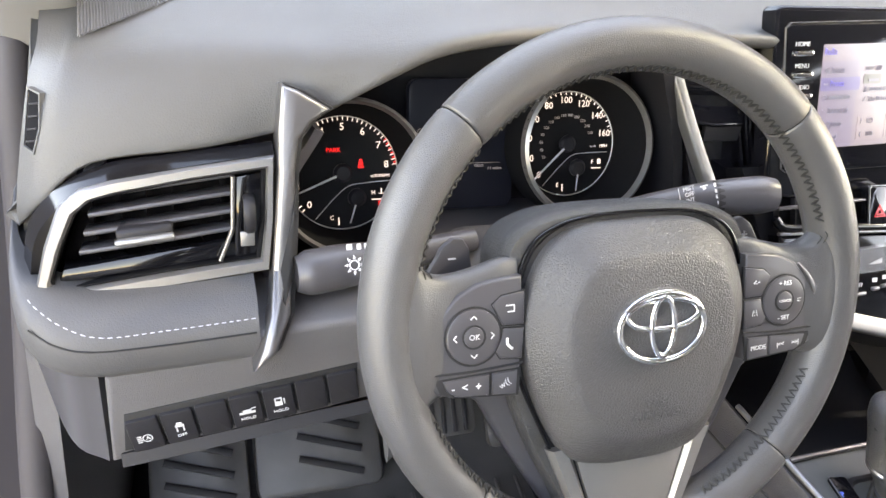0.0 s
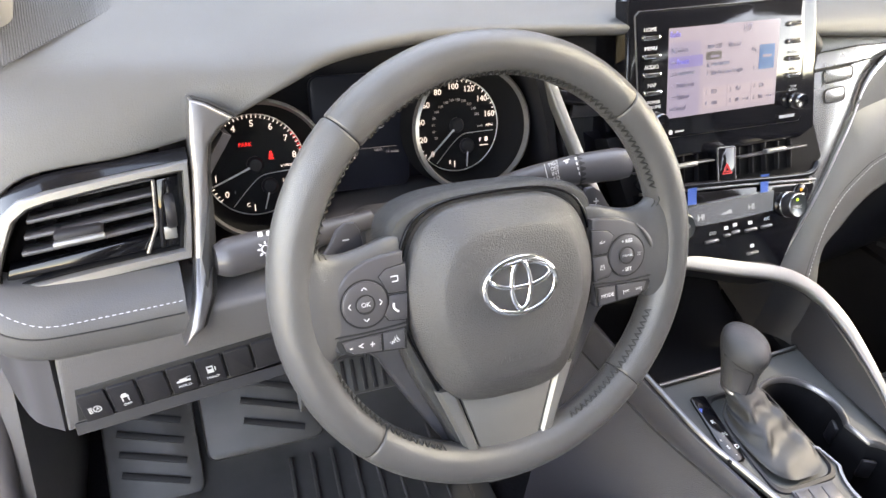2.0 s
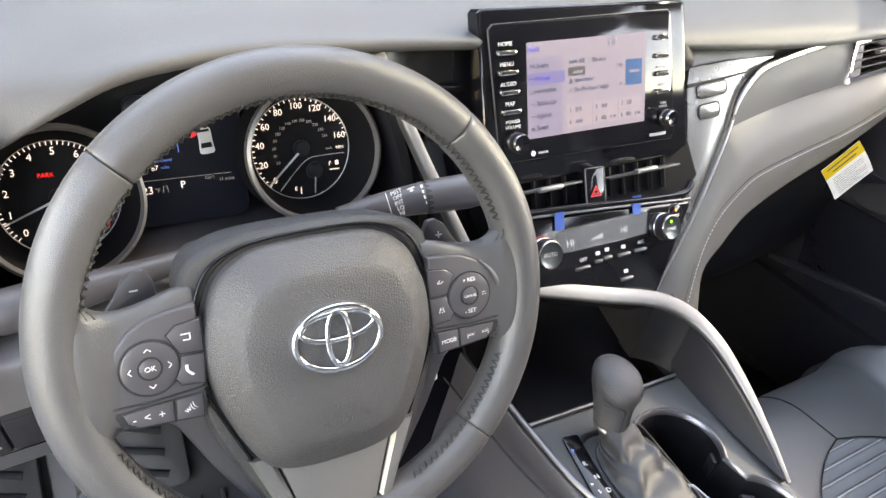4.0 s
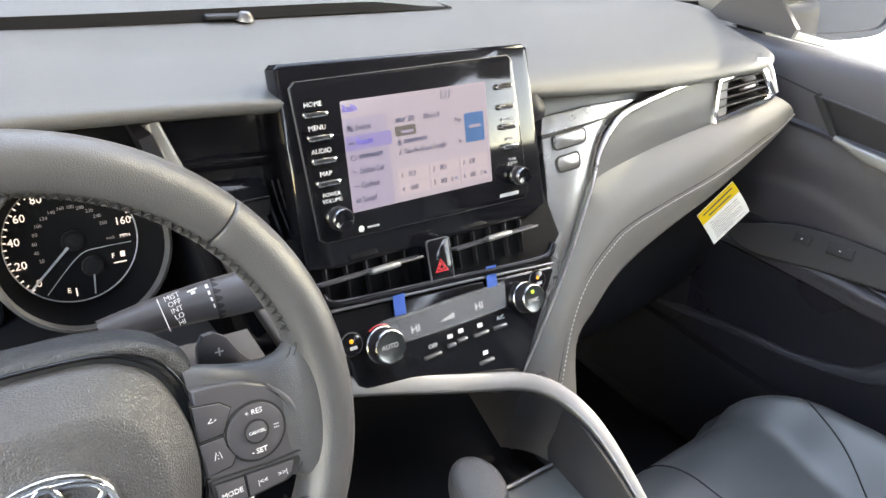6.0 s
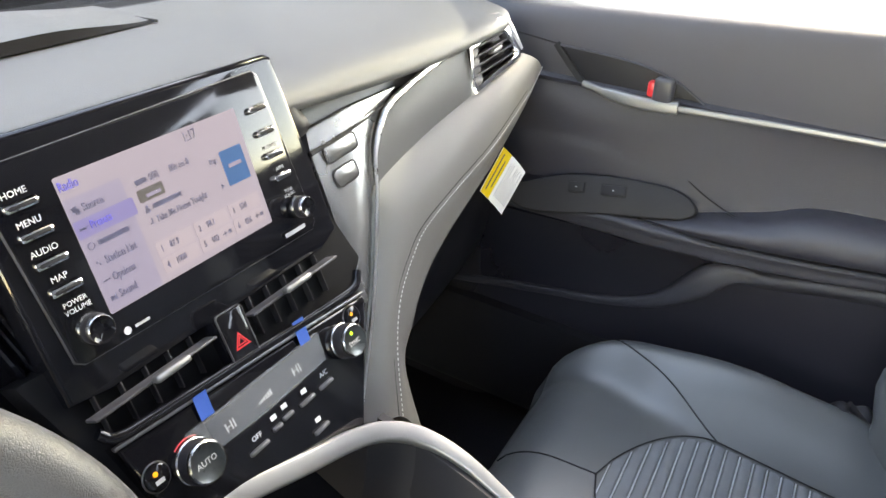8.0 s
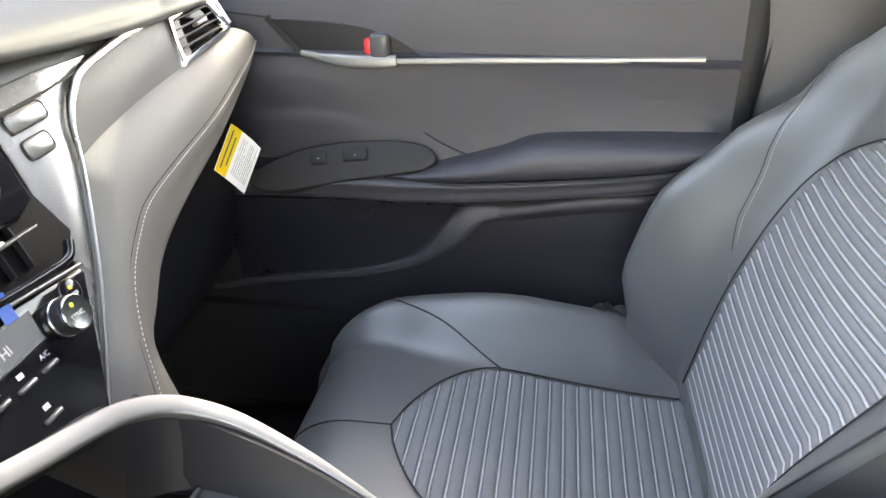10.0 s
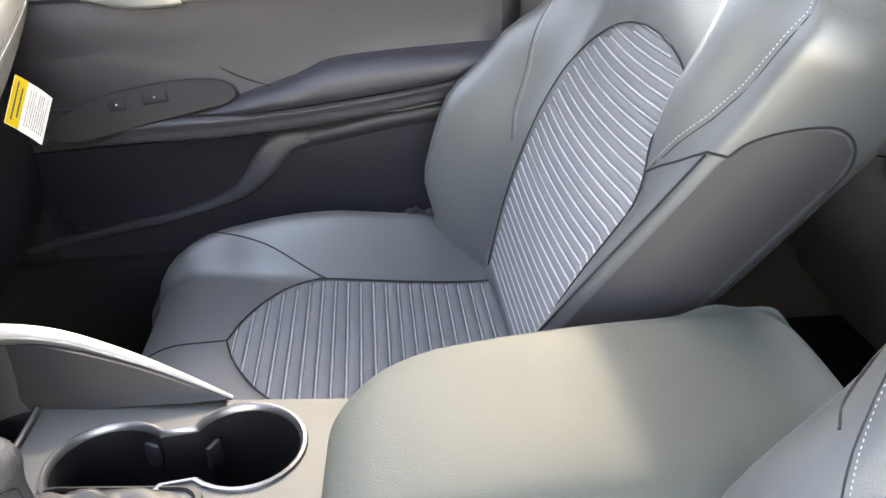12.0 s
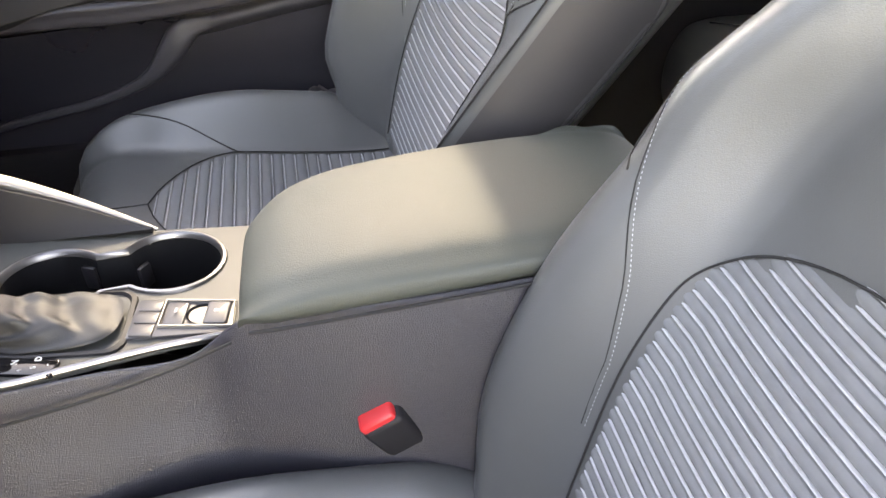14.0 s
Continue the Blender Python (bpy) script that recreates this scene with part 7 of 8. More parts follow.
for k in range(3):
    part("mode_switch", plate(rrect(0.0155, 0.019, 0.001, 2), 0.004, at(MCs, -0.0165 + 0.0165 * k, 0.036, 0.0048), 0.0008), SMOOTH, ds, "grey drive mode switch")
part("hold_switch", plate(rrect(0.030, 0.017, 0.002), 0.005, at(MCs, 0.005, 0.0125, 0.0055), 0.001), SMOOTH, ds)
part("brake_well", lathe([(0, -0.003), (0.013, 0.0035), (0.014, 0.0045)], 24, at(MCs, 0.005, -0.010)), VOID, ds)
part("brake_switch", plate(rrect(0.030, 0.020, 0.003), 0.010, at(MCs, 0.005, -0.0225, 0.0075), 0.002), SMOOTH, ds, "parking brake switch")
bars("lettering", [(0.006, 0.0125, 0.006, 0.002), (0.006, -0.022, 0.004, 0.004)], at(MCs, 0, 0, 0.0075), GREYPRINT, ds)

# storage tray ahead of the selector
bm = surf([[(-0.118, 0.045, zc(0.04)), (-0.116, 0.06, 0.635), (-0.112, 0.16, 0.64), (-0.11, 0.24, 0.70)], [(0.0, 0.045, zc(0.04)), (0.0, 0.06, 0.635), (0.0, 0.16, 0.64), (0.0, 0.24, 0.70)], [(0.096, 0.045, zc(0.04)), (0.096, 0.06, 0.635), (0.098, 0.16, 0.64), (0.10, 0.24, 0.70)]], 5, 5, 0.006)
part("tray", bm, VOID, cs, "black storage tray")
part("tray_edge", tube([onc(-0.118, 0.038, 0.003), onc(0.02, 0.040, 0.003), onc(0.09, 0.042, 0.003)], 0.0025, 8), DKSILVER, cs)
# silver spear: runs under the climate panel, turns down beside the cup holders
SPEAR = [(-0.20, 0.135, 0.806), (-0.10, 0.119, 0.788), (0.0, 0.102, 0.766), (0.055, 0.092, 0.756), (0.085, 0.080, 0.749), (0.108, 0.058, 0.738), (0.120, 0.02, 0.722), (0.122, -0.03, 0.697), (0.118, -0.075, 0.674), (0.110, -0.118, 0.653)]
sr = thing("console_spear", "satin silver trim spear curving into the console", "trim", (0.1, 0.05, 0.72))
sp_ = cr(SPEAR, 8)
part("spear", sweep(sp_, rrect(0.018, 0.011, 0.003, 3), [V(0, -1, 0.9).lerp(V(-0.2, -0.3, 1), smoothstep((i - 24) / 24)) for i in range(len(sp_))], True, [1.0] * 40 + [1 - 0.75 * k / 32 for k in range(len(sp_) - 40)]), SILVER, sr)
low_ = cr([(q[0] * 0.98 - 0.004, q[1] + 0.004, q[2] - 0.008) for q in SPEAR], 8)
bm = loft([[a, a + V(0, 0.03, -0.03) if i < 30 else V(a.x - 0.008, a.y, max(zc(a.y), a.z - 0.05)), V(a.x, a.y + 0.08, a.z - 0.06) if i < 30 else V(a.x - 0.014, a.y, zc(a.y) - 0.002)] for i, a in enumerate(low_)])
part("flank", bm, DARK, sr, "dark padded flank below the spear")
bm = surf([[(0.112, 0.10, 0.742), (0.108, 0.10, 0.70), (0.102, 0.10, 0.655)], [(0.116, 0.03, 0.722), (0.110, 0.03, 0.69), (0.102, 0.03, 0.66)], [(0.118, -0.04, 0.690), (0.112, -0.04, 0.675), (0.102, -0.04, 0.659)], [(0.108, -0.115, 0.655), (0.106, -0.115, 0.654), (0.102, -0.115, 0.653)]], 5, 4, 0.01)
part("flank_wall", bm, DARK, sr, "dark padded wall below the spear")

# armrest lid
ar = thing("storage_box", "dark leatherette storage box with padded lid", "storage box", (0, -0.42, 0.69))
rows = []
for y, k, kr, zt in ((-0.216, 0.84, 0.10, 0.680), (-0.222, 0.95, 0.34, 0.698), (-0.245, 1.0, 0.62, 0.712), (-0.275, 1.01, 0.80, 0.720), (-0.32, 1.02, 0.90, 0.726), (-0.42, 1.03, 0.97, 0.732), (-0.52, 1.02, 0.99, 0.736), (-0.565, 0.99, 0.97, 0.734), (-0.590, 0.93, 0.91, 0.728), (-0.602, 0.80, 0.80, 0.715)):
    zb = min(0.6865 + 0.08 * (-0.228 - y), zt - 0.012)
    zr = min(zc(y) - 0.004, zb) if y > -0.5 else zb
    w, wr = 0.106 * k, 0.106 * kr
    x0 = -0.006
    rows.append([V(x0 - w * 0.94, y, zb - 0.002), V(x0 - w * 0.995, y, zb + 0.007), V(x0 - w * 0.97, y, zb + 0.6 * (zt - zb)), V(x0 - w * 0.86, y, zt - 0.006), V(x0 - w * 0.7, y, zt), V(x0 - w * 0.3, y, zt + 0.003), V(x0 + wr * 0.3, y, zt + 0.003), V(x0 + wr * 0.7, y, zt), V(x0 + wr * 0.86, y, zt - 0.006), V(x0 + wr * 0.97, y, zr + 0.6 * (zt - zr)), V(x0 + wr, y, zr + 0.012), V(x0 + wr * 0.98, y, zr)])
rows2 = [cr(r, 4) for r in rows]
cols = [cr(c, 5) for c in zip(*rows2)]
part("lid", loft(list(zip(*cols)), True, True), LIDPAD, ar, "padded armrest lid")
part("lid_seam", tube(cr([(-0.117, -0.228, 0.688), (-0.1195, -0.26, 0.6905), (-0.1215, -0.35, 0.6977), (-0.122, -0.46, 0.7065), (-0.120, -0.60, 0.7177)], 5), 0.0016, 6), GAP, ar)

# ---- front seats ----
# seat frame: x across from its middle, y ahead, z up; the origin sits on the floor below the joint of cushion and back
SEAT_Y, SEAT_Z = -0.40, 0.27
SLOPE = -0.40
OUTER = 1  # side of the seat next to its door, where the back's bolster stands taller


def lerp_list(v, pts):
    """Smooth value at v along a short table."""
    if v <= pts[0][0]:
        return pts[0][1]
    for (a, b), (c, d) in zip(pts, pts[1:]):
        if v <= c:
            return b + (d - b) * smoothstep((v - a) / (c - a))
    return pts[-1][1]


def bol(x, wi, wo, h, crest=0.68):
    """Height of the side bolsters across the seat."""
    a = abs(x)
    wp = wi + crest * (wo - wi)
    if a <= wi:
        return 0.0
    if a <= wp:
        return h * smoothstep((a - wi) / (wp - wi))
    t = (a - wp) / (wo - wp)
    return h * math.sqrt(max(0, 1 - t * t)) - 0.012 * t * t


def back_w(h):
    """Half width of the back at height h above the joint."""
    pts = ((0, 0.245), (0.10, 0.276), (0.25, 0.285), (0.38, 0.272), (0.50, 0.235), (0.58, 0.18), (0.63, 0.14))
    for (a, b), (c, d) in zip(pts, pts[1:]):
        if h <= c:
            return b + (d - b) * smoothstep((h - a) / (c - a))
    return pts[-1][1]


def ins_w(h):
    """Half width of the ribbed insert in the back."""
    if h < 0:
        return 0
    if h < 0.27:
        return 0.138 + 0.026 * smoothstep(h / 0.27)
    t = (h - 0.27) / (0.114 if OUTER > 0 else 0.095)
    return 0.164 * math.sqrt(max(0, 1 - t ** 2.6)) if t < 1 else 0.0


def crease(h):
    """Where the passenger seat's inboard bolster folds into its side panel."""
    return min(0.176 + 0.168 * h, back_w(h) - 0.004)


def side_w(h, sx):
    """Half width of the back on one side: the passenger's inboard side is cut straight back at its crease."""
    return crease(h) + 0.006 if OUTER > 0 > sx else back_w(h)


def swell(h):
    """The back's gentle lumbar curve."""
    return 0.012 * math.cos(math.pi * h / 0.6) + 0.018 * math.sin(math.pi * min(1, h / 0.35))


def ins_x(x):
    """The passenger's insert reaches further towards the inboard bolster."""
    return x * 1.14 if OUTER > 0 > x else x


def back_y(x, h):
    """The back's front face: ahead of the leaning plane."""
    wo = back_w(h)
    wi = max(0.05, 0.158 - 0.05 * smoothstep((h - 0.38) / 0.2))
    if x < 0 < OUTER:
        a, wp, base = abs(x), crease(h), swell(h)
        bc = float(np.interp(h, (0, 0.03, 0.148, 0.266, 0.383, 0.5, 0.63), (0.076, 0.073, 0.048, 0.022, -0.003, -0.014, -0.016)))
        t = smoothstep((a - wi + 0.012) / (wp - wi + 0.012))
        puff = 0.042 * math.sin(math.pi * min(1, t)) ** 0.9 * smoothstep((h - 0.24) / 0.13) * (1 - 0.8 * smoothstep((h - 0.44) / 0.18))
        return base + (bc - base) * t + puff - 0.010 * max(0, (a - wp) / 0.006) ** 2
    if x * OUTER > 0:
        bh = lerp_list(h, ((0, 0.075), (0.08, 0.105), (0.18, 0.108), (0.28, 0.082), (0.38, 0.046), (0.48, 0.020), (0.63, 0.008)))
    else:
        bh, wi = 0.062 * (0.75 + 0.25 * smoothstep(h / 0.15)) * (1 - 0.7 * smoothstep((h - 0.38) / 0.22)), wi - 0.010
    return bol(x, wi, wo, bh, 0.62 if x * OUTER > 0 else 0.55) + swell(h)


def bk(x, h, out=0.0):
    """A place on the back, seat frame."""
    y = back_y(x, h) + out
    return V(x, -0.005 + SLOPE * h * 0.93 + y * 0.93, 0.275 + h * 0.93 + y * 0.37)


def cu_w(y):
    return 0.262 - 0.012 * smoothstep((-y + 0.02) / 0.3) - 0.05 * smoothstep((y - 0.37) / 0.12)


def cu_z(x, y):
    """The cushion's top: y ahead of the joint."""
    wi = 0.135 + 0.03 * smoothstep((y - 0.3) / 0.12)
    b = bol(x, wi, cu_w(y), 0.064 * (1 - 0.62 * smoothstep((y - 0.19) / 0.30)) * (0.55 + 0.45 * smoothstep(y / 0.10)))
    base = (0.250 if OUTER > 0 else 0.270) + 0.036 * smoothstep(y / 0.36)
    if y > 0.40:
        t = (y - 0.40) / 0.085
        base -= 0.075 * (1 - math.sqrt(max(0, 1 - t * t)))
    return base + b * (1.1 if x * OUTER > 0 else 1.0)


def ci_w(y):
    """Half width of the ribbed insert in the cushion."""
    if y > 0.352:
        return 0.0
    if y > 0.235:
        t = (y - 0.235) / 0.117
        return 0.142 * (1 - t ** 1.9) ** 0.8
    return 0.142


def seat(name_label, m):
    st = thing("car_seat", name_label, "car seat", m=m, group="front seats")
    # back
    NX = 44
    hs = [-0.06, -0.03] + [0.63 * i / 30 for i in range(31)]
    rows = []
    for h in hs:
        wo = back_w(max(h, 0))
        front = []
        for i in range(NX + 1):
            s = -1 + 2 * i / NX
            x = side_w(max(h, 0), s) * math.copysign(1 - (1 - abs(s)) ** 1.25, s)
            k = ins_w(h) if h > 0 else 0.14
            sink = -0.004 if abs(x) < abs(ins_x(math.copysign(k, x))) - 0.002 else 0.0
            front.append(bk(x, max(h, 0), sink) + (V(0, 0.0, h) if h < 0 else V(0, 0, 0)))
        th = 0.020 + 0.045 * smoothstep(h / 0.4)
        bq = SLOPE * h * 0.93 - 0.005
        zz = 0.275 + h * 0.93
        side = [V(wo * q, bq - (0.014 + th * r) * 0.93, zz - (0.014 + th * r) * 0.37) for q, r in ((1.0, 0.2), (1.0, 0.55), (0.97, 0.85), (0.88, 1.0), (0.4, 1.7), (-0.4, 1.7), (-0.88, 1.0), (-0.97, 0.85), (-1.0, 0.55), (-1.0, 0.2))]
        if OUTER > 0:
            # flat side panel running straight back from the crease
            e = front[0]
            side[5:] = [e + V(ox, -0.93 * d, -0.37 * d) for ox, d in ((0.16, 0.135), (0.03, 0.118), (0.0, 0.112), (-0.012, 0.100), (-0.017, 0.088), (-0.016, 0.060), (-0.010, 0.030), (-0.004, 0.012))]
        else:
            side[5:] = [V(wo * q, bq - (0.014 + th * r) * 0.93, zz - (0.014 + th * r) * 0.37) for q, r in ((-0.4, 1.7), (-0.7, 1.3), (-0.88, 1.0), (-0.94, 0.9), (-0.97, 0.85), (-0.99, 0.7), (-1.0, 0.55), (-1.0, 0.2))]
        rows.append(front + side)
    last = rows[-1]
    c = sum(last, V(0, 0, 0)) / len(last)
    for k, up in ((0.85, 0.018), (0.55, 0.028), (0.2, 0.031)):
        rows.append([c + (q - c) * k + V(0, SLOPE * up, up) for q in last])
    bc = part("backrest", loft(rows, True, True), LEATHER, st, "smooth dark leatherette back", local=True, angle=70)
    # cushion
    ys = [-0.03 + 0.51 * (i / 36) for i in range(37)] + [0.484]
    rows = []
    for y in ys:
        wo = cu_w(y)
        top = []
        for i in range(NX + 1):
            s = -1 + 2 * i / NX
            x = wo * math.copysign(1 - (1 - abs(s)) ** 1.25, s)
            sink = -0.004 if abs(x) < ci_w(y) - 0.002 else 0
            top.append(V(x, y, cu_z(x, y) + sink))
        zb = 0.13 + 0.05 * smoothstep((y - 0.36) / 0.12)
        zs = cu_z(wo, y)
        rows.append(top + [V(wo * q, y, zb + (zs - zb) * r) for q, r in ((1.0, 0.6), (0.985, 0.25), (0.95, 0.0), (0.4, 0.0), (-0.4, 0.0), (-0.95, 0.0), (-0.985, 0.25), (-1.0, 0.6))])
    last = rows[-1]
    c = sum(last, V(0, 0, 0)) / len(last)
    rows.append([c + (q - c) * 0.8 + V(0, 0.004, -0.002) for q in last])
    cc = part("cushion", loft(rows, True, True), LEATHER, st, "smooth dark leatherette cushion", local=True, angle=70)

    # ribbed fabric inserts, one rib and one light piping line at a time
    def rib(place, half, pitch, parent):
        n = 12
        for nm, hw, ht, mt, up in (("rib", pitch * 0.40, 0.0044, FABRIC, 0.0), ("piping", 0.0012, 0.0034, STRIPE, pitch * 0.5)):
            rws = []
            for i in range(n + 1):
                s = -1 + 2 * i / n
                rws.append([place(half(w + up) * s, w + up, o - 0.0055) for w, o in ((-hw, 0.0), (-hw * 0.8, ht * 0.75), (-hw * 0.3, ht), (hw * 0.3, ht), (hw * 0.8, ht * 0.75), (hw, 0.0))])
            part(nm, loft(rws, False), mt, parent, local=True)

    P = 0.0116
    for k in range(36):
        h0 = 0.004 + P * k
        if ins_w(h0) > 0.05:
            rib(lambda x, w, o, h0=h0: bk(ins_x(x), h0 + w + 0.008 * (x / 0.15) ** 2 * smoothstep(h0 / 0.2), o), lambda w, h0=h0: max(0.0, ins_w(h0 + w) - 0.002), P, bc)
    P = 0.0172
    for k in range(21):
        y0 = 0.008 + P * k
        if ci_w(y0) > 0.012:
            rib(lambda x, w, o, y0=y0: V(x, y0 + w, cu_z(x, y0 + w) + o), lambda w, y0=y0: max(0.0, ci_w(y0 + w) - 0.002), P, cc)
    # edge piping, seams and stitching
    ho = [(0.3835 if OUTER > 0 else 0.3645) * i / 80 for i in range(81)]
    line = [bk(ins_x(-ins_w(h)) - 0.001, h, 0.0006) for h in ho if ins_w(h) > 0.002]
    line2 = [bk(ins_w(h) + 0.001, h, 0.0006) for h in ho if ins_w(h) > 0.002]
    part("seam", tube(line + list(reversed(line2)), 0.0010, 6, (0, 1, 0.3)), GAP, bc, local=True)
    yo = [0.352 * i / 36 for i in range(37)]
    line = [V(-ci_w(y) - 0.001, y, cu_z(ci_w(y), y) + 0.0005) for y in yo]
    line2 = [V(ci_w(y) + 0.001, y, cu_z(ci_w(y), y) + 0.0005) for y in yo]
    part("seam", tube(line + list(reversed(line2)), 0.0010, 6), GAP, cc, local=True)
    for sx in (-1, 1):
        part("seam", tube([V(sx * (0.142 + 0.105 * t), 0.235 + 0.20 * t, cu_z(0.142 + 0.105 * t, 0.235 + 0.20 * t) + 0.0004) for t in [i / 14 for i in range(15)]], 0.0011, 5), GAP, cc, local=True)
        # bolster stitch line up the back
        path = []
        if OUTER > 0 > sx:
            for i in range(30):
                h = 0.288 + 0.32 * i / 29
                path.append((-min(float(np.interp(h, (0.288, 0.310, 0.330, 0.355, 0.39, 0.44, 0.61), (0.190, 0.204, 0.212, 0.222, 0.231, 0.240, 0.26))), crease(h) - 0.003), h))
        elif sx * OUTER > 0:
            for i in range(34):
                h = 0.140 + 0.46 * i / 33
                path.append((sx * min(float(np.interp(h, (0.14, 0.175, 0.21, 0.245, 0.275, 0.305, 0.33, 0.36, 0.39, 0.60), (0.163, 0.175, 0.184, 0.190, 0.196, 0.203, 0.211, 0.222, 0.232, 0.25))), back_w(h) - 0.012), h))
        else:
            for i in range(34):
                h = 0.150 + 0.46 * i / 33
                path.append((sx * min(float(np.interp(h, (0.15, 0.21, 0.269, 0.327, 0.386, 0.444, 0.61), (0.164, 0.172, 0.187, 0.208, 0.230, 0.251, 0.26))), back_w(h) - 0.010), h))
        part("seam", tube([bk(x, h, -0.0002) for x, h in path], 0.0007, 5, (0, 1, 0.3)), GAP, bc, local=True)
        part("stitching", stitches([bk(x - sx * 0.0030, h, 0.0003) for x, h in path], (0, 0.93, 0.37), 0.0022, 0.0022, 0.00036), STRIPE, bc, "grey stitching", local=True)
        if OUTER > 0 > sx:
            # crease and arched upper seam of the side panel
            part("seam", tube([bk(-crease(h) - 0.0015, h, 0.0012) for h in [0.328 * i / 26 for i in range(27)]], 0.0012, 5, (0, 1, 0.3)), GAP, bc, local=True)
            arch = cr([bk(-0.191, 0.289, 0.0004), bk(-0.203, 0.300, 0.0004), bk(-0.214, 0.311, 0.0004), bk(-0.222, 0.3205, 0.0006), bk(-0.2280, 0.3260, 0.0010), bk(-crease(0.330) - 0.001, 0.330, 0.0012)], 4)
            for h, d in [(q.x, q.y) for q in cr([(0.333, 0.003, 0), (0.352, 0.009, 0), (0.374, 0.030, 0), (0.384, 0.055, 0), (0.370, 0.080, 0), (0.335, 0.091, 0), (0.24, 0.092, 0), (0.12, 0.092, 0), (0.02, 0.092, 0)], 5)]:
                ox = float(np.interp(d, (0, 0.012, 0.030, 0.060, 0.088, 0.100), (-0.0018, -0.0050, -0.0111, -0.0171, -0.0181, -0.0133)))
                arch.append(bk(-side_w(h, -1), h) + V(ox, -0.93 * d, -0.37 * d))
            part("seam", tube(arch, 0.0012, 6, (1, 0, 0)), GAP, bc, local=True)
            # plain panel inside the arch, leatherette darkened for the shade on this side
            rws = []
            for h in [0.380 * i / 40 for i in range(41)]:
                d0 = float(np.interp(h, (0, 0.33, 0.352, 0.374, 0.384), (0.002, 0.002, 0.010, 0.031, 0.055)))
                d1 = float(np.interp(h, (0, 0.335, 0.370, 0.384), (0.091, 0.090, 0.078, 0.055)))
                rws.append([bk(-side_w(h, -1), h) + V(float(np.interp(d, (0, 0.012, 0.030, 0.060, 0.088, 0.100), (-0.0012, -0.0044, -0.0105, -0.0165, -0.0175, -0.0127))), -0.93 * d, -0.37 * d) for d in [d0 + (d1 - d0) * j / 8 for j in range(9)]])
            part("side_panel", loft(rws), SEATSHADE, bc, "plain side panel, darkened for the shade on it", local=True)
        else:
            pts = []
            for i in range(25):
                h = 0.02 + 0.36 * math.sin(i / 24 * 1.57)
                pts.append(bk(sx * back_w(h) * 0.998, h, -0.004 - 0.075 * max(0, i / 24 - 0.6)))
            part("seam", tube(pts, 0.0008, 5, (1, 0, 0)), GAP, bc, local=True)
            if sx * OUTER < 0:
                # short fold above the bolster
                part("seam", tube(cr([bk(sx * 0.222, 0.335, 0.0006), bk(sx * 0.236, 0.345, 0.0004), bk(sx * 0.248, 0.372, 0.0), bk(sx * 0.256, 0.405, -0.002)], 5), 0.0010, 5, (0, 1, 0.3)), GAP, bc, local=True)
    part("seam", tube([V(0.0, 0.352 + 0.125 * i / 12, cu_z(0, 0.352 + 0.125 * i / 12) + 0.0003) for i in range(13)], 0.0011, 5), GAP, cc, local=True)
    # base
    part("seat_base", rbox(0.46, 0.40, 0.10, Matrix.Translation((0, 0.2, 0.11)), 0.02), DARK, st, "black seat base and rails", local=True)
    for sx in (-1, 1):
        part("rail", rbox(0.05, 0.50, 0.06, Matrix.Translation((sx * 0.19, 0.2, 0.03)), 0.008), DARK, st, local=True)
    if OUTER > 0:
        MH = Matrix.Translation((0.236, 0.085, 0.282)) @ Matrix.Rotation(radians(40), 4, "X")
        hc = part("hinge_cover", rbox(0.036, 0.105, 0.050, MH, 0.014, 3), DARK, st, "gloss black hinge cover", local=True)
        part("cover_edge", rbox(0.038, 0.080, 0.006, MH @ Matrix.Translation((0, 0, 0.022)), 0.002), SMOOTH, hc, local=True)
    part("recliner_cover", rbox(0.034, 0.09, 0.055, Matrix.Translation((0.276 * OUTER, 0.095, 0.262)) @ Matrix.Rotation(radians(-35), 4, "X"), 0.012, 3), SMOOTH, st, "smooth recliner cover", local=True)
    return st


seat("dark leatherette passenger seat with grey ribbed insert", Matrix.Translation((0.358, SEAT_Y, SEAT_Z)) @ Matrix.Rotation(radians(3), 4, "Z"))
OUTER = -1
seat("dark leatherette driver seat with grey ribbed insert", Matrix.Translation((-0.365, SEAT_Y - 0.050, SEAT_Z - 0.070)) @ Matrix.Rotation(radians(3), 4, "Z"))

# buckle beside the driver's seat
bu = thing("seat_belt_buckle", "black seat belt buckle with red button", "buckle", (-0.125, -0.34, 0.50))
MBk = Matrix.Translation((-0.118, -0.338, 0.555)) @ Matrix.Rotation(radians(-28), 4, "X") @ Matrix.Rotation(radians(-10), 4, "Y")
part("body", rbox(0.030, 0.040, 0.080, MBk @ Matrix.Translation((0, 0, 0.0)), 0.006, 3), DARK, bu)
part("button", rbox(0.025, 0.034, 0.024, MBk @ Matrix.Translation((0, 0.002, 0.034)), 0.004, 3), RED, bu, "red release button")
part("stem", rbox(0.012, 0.026, 0.16, MBk @ Matrix.Translation((0, 0, -0.10)), 0.004), DARK, bu)

